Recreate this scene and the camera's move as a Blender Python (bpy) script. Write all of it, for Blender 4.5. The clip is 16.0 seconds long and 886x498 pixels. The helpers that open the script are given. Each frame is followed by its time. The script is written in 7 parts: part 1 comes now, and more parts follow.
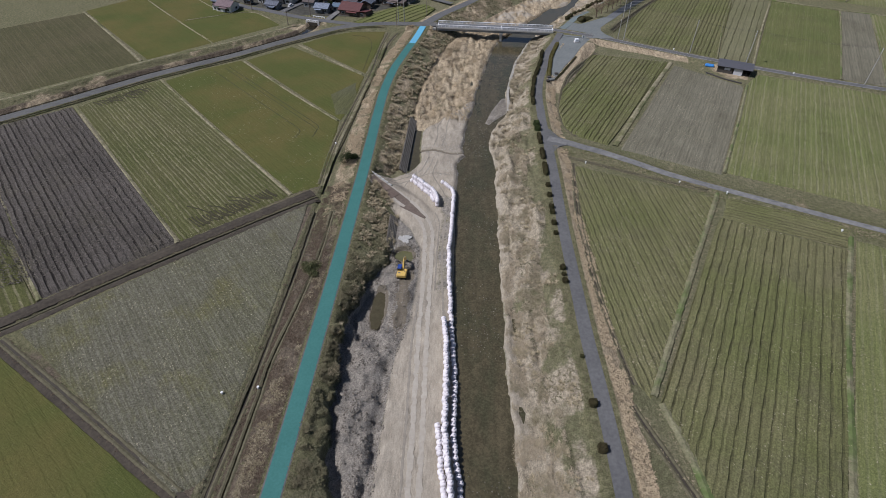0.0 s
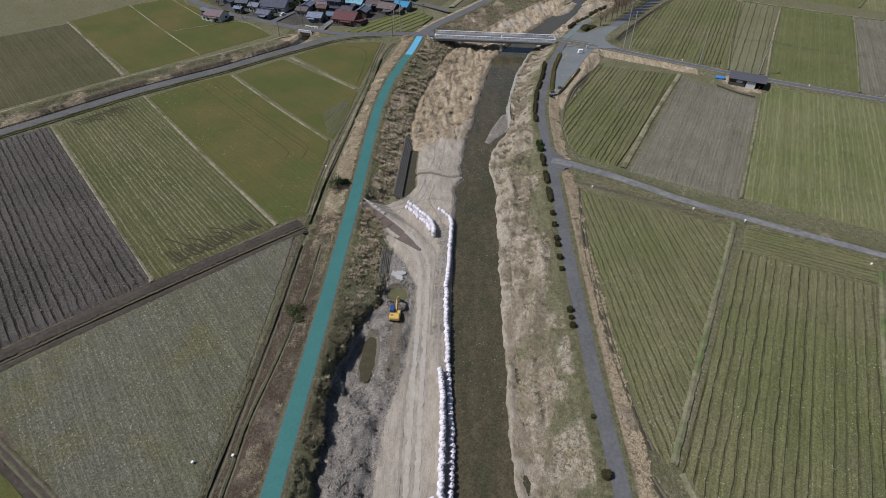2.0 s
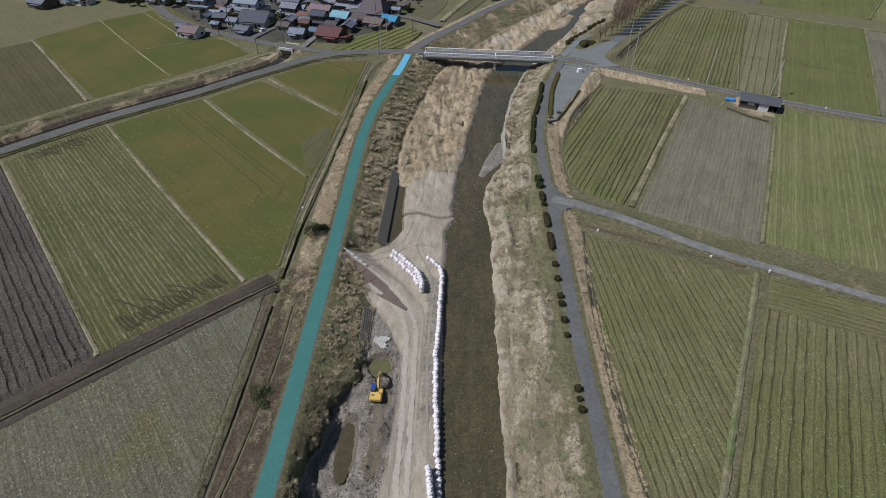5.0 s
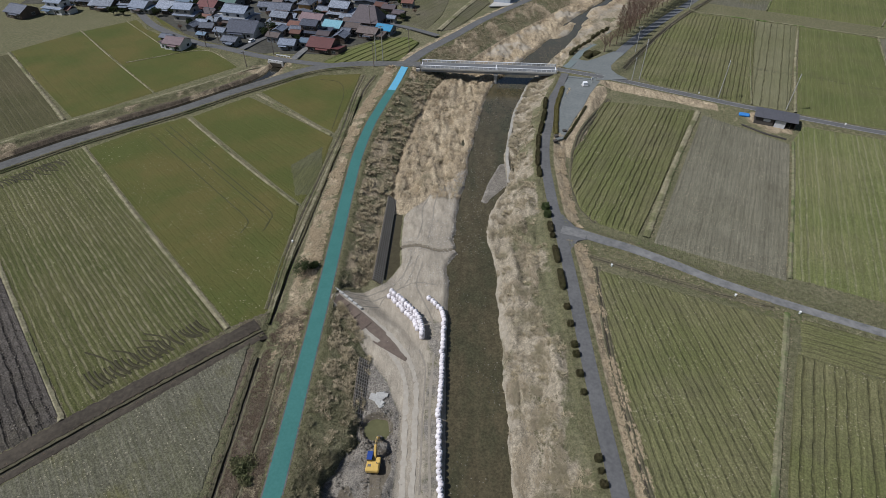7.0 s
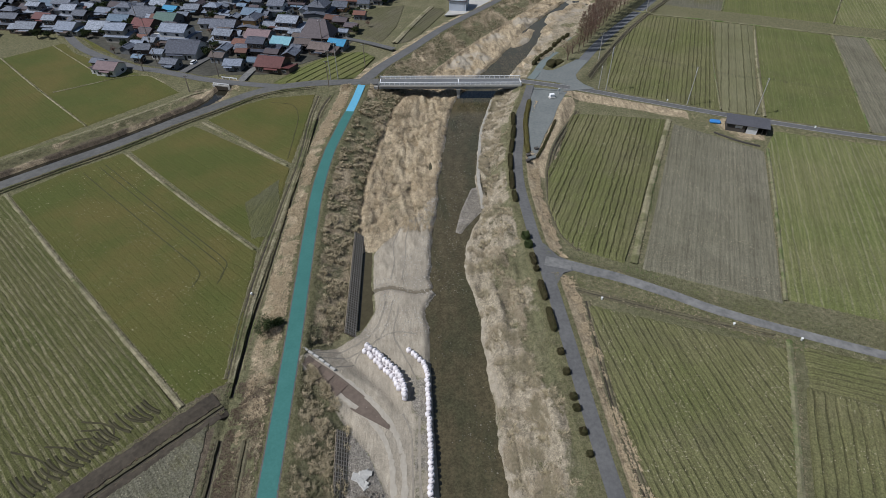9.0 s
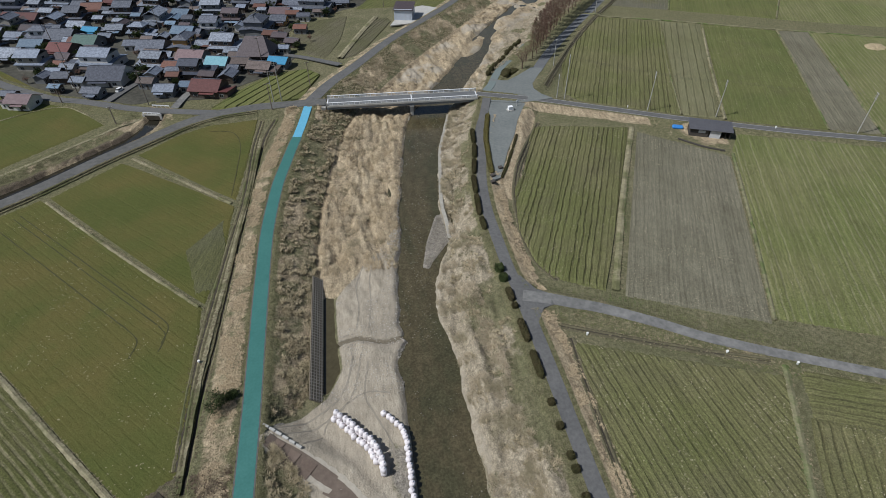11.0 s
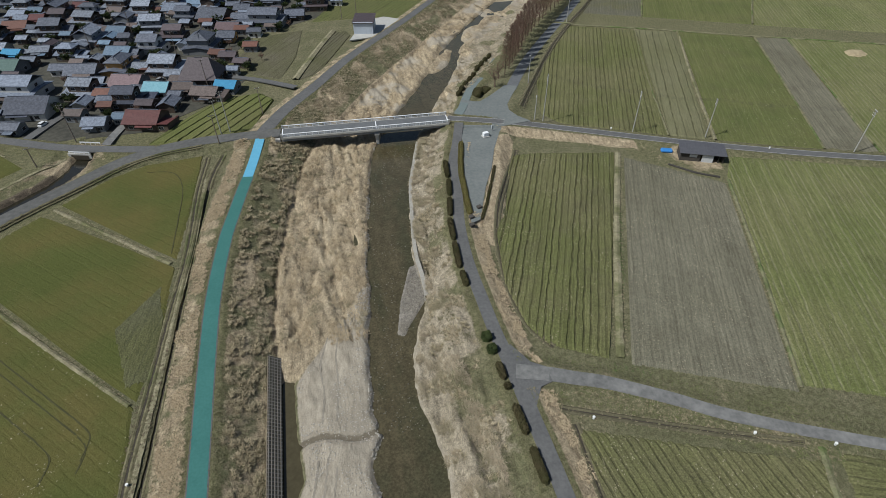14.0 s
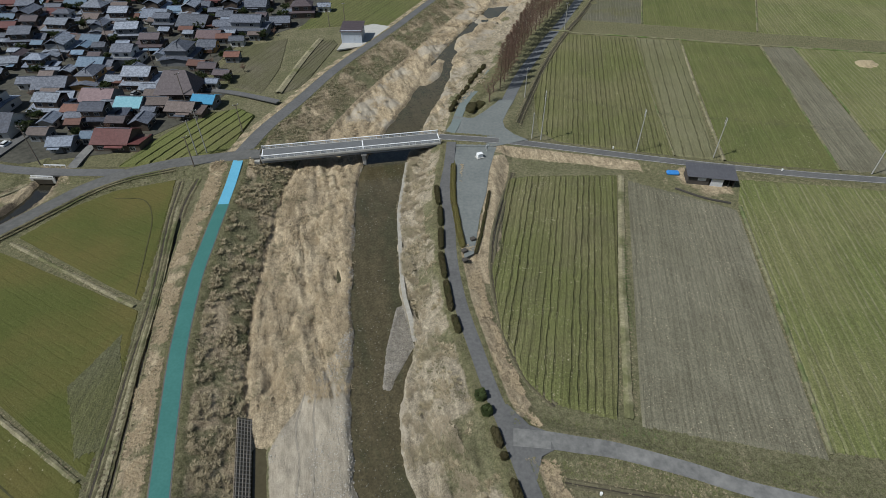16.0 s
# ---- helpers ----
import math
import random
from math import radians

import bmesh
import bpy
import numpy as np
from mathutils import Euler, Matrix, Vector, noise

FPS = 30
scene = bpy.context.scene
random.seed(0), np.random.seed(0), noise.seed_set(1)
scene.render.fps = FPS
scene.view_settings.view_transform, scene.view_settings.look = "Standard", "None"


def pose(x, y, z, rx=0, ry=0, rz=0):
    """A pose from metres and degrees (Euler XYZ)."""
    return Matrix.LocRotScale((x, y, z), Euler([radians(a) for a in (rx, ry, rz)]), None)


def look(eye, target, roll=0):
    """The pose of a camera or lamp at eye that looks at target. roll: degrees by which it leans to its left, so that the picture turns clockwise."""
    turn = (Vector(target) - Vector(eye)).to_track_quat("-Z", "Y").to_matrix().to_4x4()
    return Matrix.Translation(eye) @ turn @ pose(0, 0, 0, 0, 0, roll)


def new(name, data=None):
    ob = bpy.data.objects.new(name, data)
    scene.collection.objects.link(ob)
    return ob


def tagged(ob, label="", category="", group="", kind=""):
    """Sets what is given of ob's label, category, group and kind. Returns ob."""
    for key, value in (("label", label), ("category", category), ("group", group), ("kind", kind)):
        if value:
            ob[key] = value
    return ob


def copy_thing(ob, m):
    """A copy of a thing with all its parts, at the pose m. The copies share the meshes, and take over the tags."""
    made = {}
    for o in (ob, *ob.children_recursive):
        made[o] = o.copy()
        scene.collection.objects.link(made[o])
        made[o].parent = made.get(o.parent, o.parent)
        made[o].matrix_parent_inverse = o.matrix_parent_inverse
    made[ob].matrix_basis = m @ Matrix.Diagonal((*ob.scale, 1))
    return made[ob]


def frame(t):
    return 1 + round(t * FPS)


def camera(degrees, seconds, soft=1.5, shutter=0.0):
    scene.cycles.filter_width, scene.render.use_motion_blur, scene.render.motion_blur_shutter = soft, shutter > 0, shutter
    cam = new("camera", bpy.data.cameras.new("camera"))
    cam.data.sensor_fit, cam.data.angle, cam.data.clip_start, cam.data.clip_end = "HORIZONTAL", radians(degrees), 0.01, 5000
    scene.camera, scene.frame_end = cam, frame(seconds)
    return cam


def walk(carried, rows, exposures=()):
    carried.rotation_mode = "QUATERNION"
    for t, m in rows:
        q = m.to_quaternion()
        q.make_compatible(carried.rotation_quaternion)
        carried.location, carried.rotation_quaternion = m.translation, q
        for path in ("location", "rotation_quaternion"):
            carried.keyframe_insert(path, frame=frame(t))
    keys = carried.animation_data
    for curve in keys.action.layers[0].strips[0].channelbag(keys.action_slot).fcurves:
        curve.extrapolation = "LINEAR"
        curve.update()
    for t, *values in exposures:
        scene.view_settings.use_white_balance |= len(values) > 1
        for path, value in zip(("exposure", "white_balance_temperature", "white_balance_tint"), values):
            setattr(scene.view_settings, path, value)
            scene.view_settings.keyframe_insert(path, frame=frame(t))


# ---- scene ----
cam = camera(79.1, 16.0, soft=0.35)
PATH = [
    (0, (2.054, 21.626, 87.889), (1.971, 23.144, 86.59), 0.5),
    (0.5, (2.193, 25.104, 87.891), (2.11, 26.622, 86.591), 0.4),
    (1, (2.234, 28.537, 87.888), (2.149, 30.055, 86.589), 0.3),
    (1.5, (2.233, 32.004, 87.891), (2.148, 33.522, 86.592), 0.3),
    (2, (2.232, 35.453, 87.867), (2.146, 36.971, 86.568), 0.2),
    (2.5, (2.264, 38.844, 87.818), (2.178, 40.363, 86.52), 0.2),
    (3, (2.395, 42.197, 87.754), (2.308, 43.717, 86.457), 0.2),
    (3.5, (2.621, 45.638, 87.68), (2.533, 47.159, 86.384), 0.2),
    (4, (2.798, 49.109, 87.657), (2.71, 50.63, 86.361), 0.2),
    (4.2, (2.764, 50.507, 87.656), (2.679, 52.029, 86.361), 0.2),
    (6.3, (1.545, 65.032, 87.744), (1.493, 66.555, 86.448), 0.1),
    (6.5, (1.338, 66.489, 87.744), (1.285, 68.011, 86.447), 0.1),
    (7, (0.656, 70.18, 87.715), (0.602, 71.702, 86.419), 0.1),
    (7.5, (-0.072, 73.871, 87.644), (-0.107, 75.394, 86.349), -0.0),
    (8, (-0.922, 77.521, 87.589), (-0.922, 79.046, 86.295), -0.1),
    (8.5, (-1.723, 81.182, 87.591), (-1.684, 82.707, 86.298), -0.2),
    (9, (-2.293, 84.841, 87.568), (-2.212, 86.365, 86.275), -0.2),
    (11.3, (-3.141, 101.358, 87.115), (-2.88, 102.863, 85.824), -0.5),
    (11.5, (-3.152, 102.784, 87.095), (-2.872, 104.286, 85.803), -0.4),
    (12, (-3.039, 106.405, 86.956), (-2.727, 107.899, 85.664), -0.4),
    (12.5, (-2.603, 110.065, 86.763), (-2.289, 111.557, 85.469), -0.4),
    (13, (-1.915, 113.763, 86.582), (-1.598, 115.254, 85.287), -0.4),
    (13.5, (-1.103, 117.672, 86.473), (-0.768, 119.158, 85.177), -0.4),
    (14, (-0.161, 121.679, 86.467), (0.178, 123.165, 85.171), -0.4),
    (14.5, (0.908, 125.539, 86.484), (1.246, 127.024, 85.188), -0.3),
    (15, (2.065, 129.093, 86.431), (2.409, 130.576, 85.134), -0.3),
    (15.5, (3.181, 132.377, 86.341), (3.53, 133.858, 85.043), -0.3),
    (16, (4.378, 135.441, 86.294), (4.731, 136.919, 84.994), -0.2),
]
walk(cam, [(t, look(eye, target, roll)) for t, eye, target, roll in PATH],
     exposures=[(0, 0.01, 6040, 16), (3, 0.0, 6060, 14), (5, 0.0, 6120, 12), (8, 0.0, 6120, 11), (12, 0.02, 6270, 8), (16, 0.02, 6290, 6)])

# ---- daylight ----
SUN_DIR = Vector((-0.975, -0.205, 1.32)).normalized()   # towards the sun, 53 degrees up
world = bpy.data.worlds.new("sky")
scene.world = world
world.use_nodes = True
wn = world.node_tree.nodes
sky = wn.new("ShaderNodeTexSky")
sky.sky_type, sky.sun_disc = "NISHITA", False
sky.sun_elevation = math.asin(SUN_DIR.z)
sky.sun_rotation = math.atan2(SUN_DIR.x, SUN_DIR.y)
world.node_tree.links.new(sky.outputs[0], wn["Background"].inputs[0])
wn["Background"].inputs[1].default_value = 0.052
sun = new("sun", bpy.data.lights.new("sun", "SUN"))
sun.data.energy, sun.data.angle, sun.data.color = 3.96, radians(0.55), (1.0, 0.98, 0.95)
sun.matrix_world = look(SUN_DIR * 300, (0, 0, 0))
scene.view_settings.exposure = 0.0

# ---- helpers of this scene ----


def mesh_of(name, verts, faces, material=None, smooth=False):
    me = bpy.data.meshes.new(name)
    me.from_pydata([tuple(v) for v in verts], [], [tuple(f) for f in faces])
    if material:
        me.materials.append(material)
    if smooth:
        me.polygons.foreach_set("use_smooth", [True] * len(me.polygons))
    me.update()
    return me


def part(name, bm, material, parent=None, label="", smooth=False):
    """Links a bmesh as one mesh object under a thing or a part."""
    me = bpy.data.meshes.new(name)
    bm.to_mesh(me)
    bm.free()
    me.materials.append(material)
    if smooth:
        me.polygons.foreach_set("use_smooth", [True] * len(me.polygons))
    ob = new(name, me)
    if parent:
        ob.parent = parent
    return tagged(ob, label)


def thing(name, m, label, category, group="", kind=""):
    ob = new(name)
    ob.matrix_basis = m
    return tagged(ob, label, category, group, kind)


def add_box(bm, cx, cy, cz, sx, sy, sz, rz=0.0, bevel=0.0, rx=0.0, ry=0.0):
    """A box by centre and full sizes, joined into bm."""
    r = bmesh.ops.create_cube(bm, size=1.0)
    m = pose(cx, cy, cz, rx, ry, rz) @ Matrix.Diagonal((sx, sy, sz, 1))
    bmesh.ops.transform(bm, matrix=m, verts=r["verts"])
    if bevel:
        es = {e for v in r["verts"] for e in v.link_edges}
        bmesh.ops.bevel(bm, geom=list(es), offset=bevel, segments=1, affect="EDGES")
    return r["verts"]


def box(cx, cy, cz, sx, sy, sz, rz=0.0, bevel=0.0, rx=0.0, ry=0.0):
    bm = bmesh.new()
    add_box(bm, cx, cy, cz, sx, sy, sz, rz, bevel, rx, ry)
    return bm


def add_rod(bm, a, b, r0, r1=None, n=6):
    """A tapered rod from a to b, joined into bm."""
    a, b = Vector(a), Vector(b)
    d = b - a
    m = Matrix.Translation((a + b) / 2) @ d.to_track_quat("Z", "Y").to_matrix().to_4x4()
    bmesh.ops.create_cone(bm, cap_ends=True, segments=n, radius1=r0, radius2=r0 if r1 is None else r1,
                          depth=d.length, matrix=m)


def rod(a, b, r0, r1=None, n=6):
    bm = bmesh.new()
    add_rod(bm, a, b, r0, r1, n)
    return bm


def curve_through(pts, step):
    """Catmull-Rom through points of any dimension, at about even steps."""
    P = [np.array(p, float) for p in pts]
    P = [2 * P[0] - P[1]] + P + [2 * P[-1] - P[-2]]
    out = []
    for i in range(1, len(P) - 2):
        n = max(2, int(np.linalg.norm(P[i + 1][:2] - P[i][:2]) / step))
        for k in range(n):
            t = k / n
            out.append(0.5 * (2 * P[i] + (P[i + 1] - P[i - 1]) * t + (2 * P[i - 1] - 5 * P[i] + 4 * P[i + 1] - P[i + 2]) * t * t
                              + (3 * P[i] - P[i - 1] - 3 * P[i + 1] + P[i + 2]) * t ** 3))
    out.append(P[-2])
    return np.array(out)


def smoothstep(a, b, x):
    t = np.clip((x - a) / (b - a), 0, 1)
    return t * t * (3 - 2 * t)


def wobble(x, y, s, seed=0.0):
    """A cheap smooth noise for arrays, about -1 to 1, of wavelength s metres."""
    a, b = x / s * 6.283, y / s * 6.283
    return (np.sin(a + 1.7 * np.sin(b * 0.61 + seed) + seed) + np.sin(b * 1.13 + 1.3 * np.sin(a * 0.73 - seed) + 2.1 * seed)
            + np.sin((a + b) * 0.77 + 1.9 * np.sin((a - b) * 0.41 + seed))) / 3


def fbm(x, y, s, octaves=4, seed=0, gain=0.5):
    """Value noise in octaves for arrays, about -1 to 1, of base size s metres."""
    x, y = np.asarray(x, float) / s, np.asarray(y, float) / s
    out, amp, tot = 0.0, 1.0, 0.0
    for o in range(octaves):
        ix, iy = np.floor(x), np.floor(y)
        fx, fy = x - ix, y - iy
        fx, fy = fx * fx * (3 - 2 * fx), fy * fy * (3 - 2 * fy)

        def corner(a, b):
            h = np.sin((ix + a) * 127.1 + (iy + b) * 311.7 + (seed + o * 13) * 74.7) * 43758.5453
            return h - np.floor(h)
        n = (corner(0, 0) * (1 - fx) + corner(1, 0) * fx) * (1 - fy) + (corner(0, 1) * (1 - fx) + corner(1, 1) * fx) * fy
        out, tot = out + amp * (2 * n - 1), tot + amp * 0.62
        amp *= gain
        x, y = x * 2.03 + 11.3, y * 1.97 + 5.7
    return out / tot


# ---- materials ----


class Nodes:
    """Short hand for building a node material."""

    def __init__(self, name, rough=0.9, metal=0.0, spec=0.25):
        self.mat = bpy.data.materials.new(name)
        self.mat.use_nodes = True
        self.n, self.l = self.mat.node_tree.nodes, self.mat.node_tree.links
        self.bsdf = self.n["Principled BSDF"]
        self.bsdf.inputs["Roughness"].default_value = rough
        self.bsdf.inputs["Metallic"].default_value = metal
        self.bsdf.inputs["Specular IOR Level"].default_value = spec
        self.pos = self.n.new("ShaderNodeNewGeometry").outputs["Position"]

    def put(self, socket, v):
        if hasattr(v, "is_linked"):
            self.l.new(v, socket)
        elif isinstance(v, (tuple, list)) and len(v) == 3 and socket.type == "RGBA":
            socket.default_value = (*v, 1)
        else:
            socket.default_value = v

    def noise(self, scale, detail=4.0, rough=0.6, vec=None, stretch=None):
        v = vec or self.pos
        if stretch:
            m = self.n.new("ShaderNodeMapping")
            m.inputs["Scale"].default_value = stretch
            self.l.new(v, m.inputs[0])
            v = m.outputs[0]
        t = self.n.new("ShaderNodeTexNoise")
        t.inputs["Scale"].default_value, t.inputs["Detail"].default_value, t.inputs["Roughness"].default_value = scale, detail, rough
        self.l.new(v, t.inputs["Vector"])
        return t.outputs[0]

    def ramp(self, v, a, b):
        """0 at a, 1 at b."""
        m = self.n.new("ShaderNodeMapRange")
        m.inputs[1].default_value, m.inputs[2].default_value = a, b
        self.l.new(v, m.inputs[0])
        return m.outputs[0]

    def mix(self, f, a, b):
        m = self.n.new("ShaderNodeMix")
        m.data_type = "RGBA"
        self.put(m.inputs[0], f), self.put(m.inputs[6], a), self.put(m.inputs[7], b)
        return m.outputs[2]

    def math(self, op, a, b=0.0):
        m = self.n.new("ShaderNodeMath")
        m.operation = op
        self.put(m.inputs[0], a), self.put(m.inputs[1], b)
        return m.outputs[0]

    def attr(self, name):
        a = self.n.new("ShaderNodeAttribute")
        a.attribute_name = name
        return a.outputs["Fac"]

    def random(self):
        return self.n.new("ShaderNodeObjectInfo").outputs["Random"]

    def island(self):
        return self.n.new("ShaderNodeNewGeometry").outputs["Random Per Island"]

    def uv(self):
        return self.n.new("ShaderNodeUVMap").outputs[0]

    def split(self, v):
        s = self.n.new("ShaderNodeSeparateXYZ")
        self.l.new(v, s.inputs[0])
        return s.outputs

    def bump(self, h, strength=0.5, dist=0.1):
        b = self.n.new("ShaderNodeBump")
        b.inputs["Strength"].default_value, b.inputs["Distance"].default_value = strength, dist
        self.l.new(h, b.inputs["Height"])
        self.l.new(b.outputs[0], self.bsdf.inputs["Normal"])

    def grain(self, col, scale, lo, hi, stretch=None, vec=None, a=0.34, b=0.66):
        """Lightens and darkens a colour by a fine noise."""
        n = self.noise(scale, 2.5, 0.6, vec=vec, stretch=stretch)
        hv = self.n.new("ShaderNodeHueSaturation")
        self.l.new(col, hv.inputs["Color"])
        self.put(hv.inputs["Value"], self.math("ADD", self.math("MULTIPLY", self.ramp(n, a, b), hi - lo), lo))
        return hv.outputs[0]

    def done(self, colour):
        self.put(self.bsdf.inputs["Base Color"], colour)
        return self.mat


def mat_plain(name, c1, c2, scale=3.0, rough=0.85, metal=0.0, bump=0.2, spec=0.25, vary=0.0, dist=0.03):
    """A surface of one stuff with grain and blotches; vary: brightness from copy to copy."""
    m = Nodes(name, rough, metal, spec)
    a = m.noise(scale, 5)
    b = m.noise(scale * 0.13, 3)
    f = m.math("ADD", m.math("MULTIPLY", a, 0.6), m.math("MULTIPLY", b, 0.4))
    col = m.mix(m.ramp(f, 0.32, 0.68), c1, c2)
    if vary:
        hsv = m.n.new("ShaderNodeHueSaturation")
        m.l.new(col, hsv.inputs["Color"])
        m.put(hsv.inputs["Value"], m.math("ADD", m.math("MULTIPLY", m.random(), 2 * vary), 1 - vary))
        col = hsv.outputs[0]
    if bump:
        m.bump(a, bump, dist)
    return m.done(col)


def mat_leaf(name, c1, c2, c3, rough=0.8, patch=None):
    """Foliage or dry grass: tone by clump and by noise."""
    m = Nodes(name, rough, 0, 0.15)
    col = m.mix(m.island(), c1, c2)
    col = m.mix(m.ramp(m.noise(0.35, 4), 0.4, 0.65), col, c3)
    if patch:
        col = m.mix(m.math("MULTIPLY", m.ramp(m.noise(0.13, 5, 0.6), 0.46, 0.6), 0.75), col, patch)
    return m.done(col)


def mat_field(name, base, alt, furrow, amount, speck=(0.3, 0.26, 0.16), specks=0.3, patch=(0.1, 0.09, 0.05), patches=0.3, streak=0.12, coarse=1.0, lines=0.0, gap=0.95):
    """A field: two tones in broad patches, strips and streaks along the rows, furrows, crumbs and straw specks."""
    m = Nodes(name, 0.95, 0, 0.1)
    uv = m.uv()
    u = m.split(uv)
    col = m.mix(m.ramp(m.noise(0.035, 4, 0.55), 0.38, 0.62), base, alt)
    col = m.mix(m.math("MULTIPLY", m.ramp(m.noise(0.08, 5, 0.65), 0.5, 0.7), patches), col, patch)
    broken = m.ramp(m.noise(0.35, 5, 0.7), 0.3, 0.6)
    # furrow tone follows the trench; dark tones put its shade into the colour
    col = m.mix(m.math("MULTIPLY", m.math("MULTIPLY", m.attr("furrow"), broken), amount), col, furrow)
    if lines:
        thin = m.math("SINE", m.math("ADD", m.math("MULTIPLY", u[1], 6.2832 / gap), m.math("MULTIPLY", m.noise(0.3, 2), 3.0)))
        col = m.mix(m.math("MULTIPLY", m.math("MULTIPLY", m.ramp(thin, 0.2, 1), broken), lines), col, furrow)
    col = m.grain(col, 1.0, 1 - 0.7 * streak, 1 + 0.7 * streak, stretch=(0.006, 0.4, 1), vec=uv)
    col = m.grain(col, 1.0, 1 - streak, 1 + streak, stretch=(0.1, 2.4, 1), vec=uv)
    crumb = m.noise(3.6, 5, 0.75)
    col = m.grain(col, 3.2, 1 - 0.22 * coarse, 1 + 0.22 * coarse, a=0.36, b=0.64)
    hv = m.n.new("ShaderNodeHueSaturation")
    m.l.new(col, hv.inputs["Color"])
    m.put(hv.inputs["Value"], m.math("ADD", m.math("MULTIPLY", m.ramp(crumb, 0.35, 0.65), 0.5 * coarse), 1 - 0.25 * coarse))
    sp = m.math("MULTIPLY", m.ramp(m.noise(3.4, 3, 0.7), 0.61, 0.68), m.ramp(m.noise(1.0, 3, 0.6, vec=uv, stretch=(0.05, 0.7, 1)), 0.45, 0.6))
    m.bump(crumb, 0.7, 0.2)
    return m.done(m.mix(m.math("MULTIPLY", sp, specks), hv.outputs[0], speck))


def mat_ground():
    """The open ground: dry grass, with sand, rubble, reeds and green grass where the surface carries them."""
    m = Nodes("ground", 0.95, 0, 0.1)
    fine, mid, big = m.noise(3.0, 7, 0.85), m.noise(0.9, 8, 0.8), m.noise(0.09, 5, 0.6)
    grass = m.mix(m.ramp(mid, 0.35, 0.65), (0.115, 0.11, 0.06), (0.23, 0.207, 0.13))
    grass = m.mix(m.math("MULTIPLY", m.ramp(big, 0.38, 0.58), 0.75), grass, (0.125, 0.124, 0.066))
    green = m.mix(m.ramp(mid, 0.3, 0.7), (0.095, 0.096, 0.046), (0.205, 0.187, 0.108))
    straw = m.mix(m.ramp(m.noise(0.75, 7, 0.72, stretch=(1, 0.2, 1)), 0.34, 0.64), (0.235, 0.185, 0.122), (0.46, 0.375, 0.255))
    straw = m.mix(m.math("MULTIPLY", m.ramp(m.noise(0.14, 5, 0.65, stretch=(1, 0.5, 1)), 0.54, 0.68), 0.7), straw, (0.17, 0.13, 0.085))
    pale = m.mix(m.ramp(m.noise(1.1, 6, 0.75, stretch=(1, 0.6, 1)), 0.32, 0.68), (0.212, 0.18, 0.13), (0.43, 0.37, 0.275))
    pale = m.mix(m.math("MULTIPLY", m.ramp(m.noise(0.13, 5, 0.6), 0.54, 0.66), 0.6), pale, (0.165, 0.143, 0.085))
    sand = m.mix(m.ramp(m.noise(0.6, 7, 0.75, stretch=(1, 0.4, 1)), 0.32, 0.68), (0.272, 0.236, 0.183), (0.435, 0.382, 0.303))
    sand = m.mix(m.math("MULTIPLY", m.ramp(m.noise(0.12, 5, 0.65), 0.5, 0.66), 0.55), sand, (0.26, 0.232, 0.188))
    sand = m.mix(m.math("MULTIPLY", m.ramp(m.noise(9.0, 3, 0.8), 0.62, 0.72), 0.5), sand, (0.5, 0.47, 0.41))
    rub = m.mix(m.ramp(fine, 0.3, 0.7), (0.15, 0.135, 0.113), (0.37, 0.335, 0.285))
    rub = m.mix(m.math("MULTIPLY", m.ramp(m.noise(0.22, 5, 0.65), 0.5, 0.66), 0.6), rub, (0.13, 0.122, 0.112))
    dark = m.mix(m.ramp(mid, 0.3, 0.7), (0.08, 0.064, 0.048), (0.18, 0.145, 0.105))
    edge = m.math("MULTIPLY", m.math("SUBTRACT", mid, 0.5), 0.9)

    def over(col, name, top):
        a = m.math("ADD", m.attr(name), edge)
        return m.mix(m.ramp(a, 0.35, 0.6), col, top)
    col = over(grass, "green", green)
    col = over(col, "dark", dark)
    col = over(col, "pale", pale)
    col = over(col, "straw", straw)
    bleach = m.mix(m.ramp(m.noise(0.9, 6, 0.65, stretch=(1, 0.3, 1)), 0.3, 0.7), (0.39, 0.32, 0.22), (0.5, 0.415, 0.29))
    col = m.mix(m.math("MULTIPLY", m.ramp(m.math("ADD", m.attr("bleach"), edge), 0.25, 0.85), 0.8), col, bleach)
    col = over(col, "rubble", rub)
    col = m.grain(m.grain(col, 4.0, 0.72, 1.3), 1.1, 0.78, 1.22)
    sand = m.grain(m.grain(sand, 1.0, 0.93, 1.07, stretch=(1.6, 0.2, 1)), 5.0, 0.9, 1.1)
    col = over(col, "sand", sand)
    col = over(col, "wet", m.mix(m.ramp(fine, 0.3, 0.7), (0.13, 0.11, 0.08), (0.22, 0.19, 0.145)))
    ruts = m.noise(0.8, 6, 0.7, stretch=(1.6, 0.3, 1))
    rough = m.math("SUBTRACT", 1.0, m.math("MULTIPLY", m.attr("sand"), 0.6))
    m.bump(m.math("ADD", m.math("MULTIPLY", m.math("ADD", fine, m.math("MULTIPLY", mid, 2.0)), rough), m.math("MULTIPLY", ruts, 0.8)), 0.8, 0.3)
    return m.done(col)


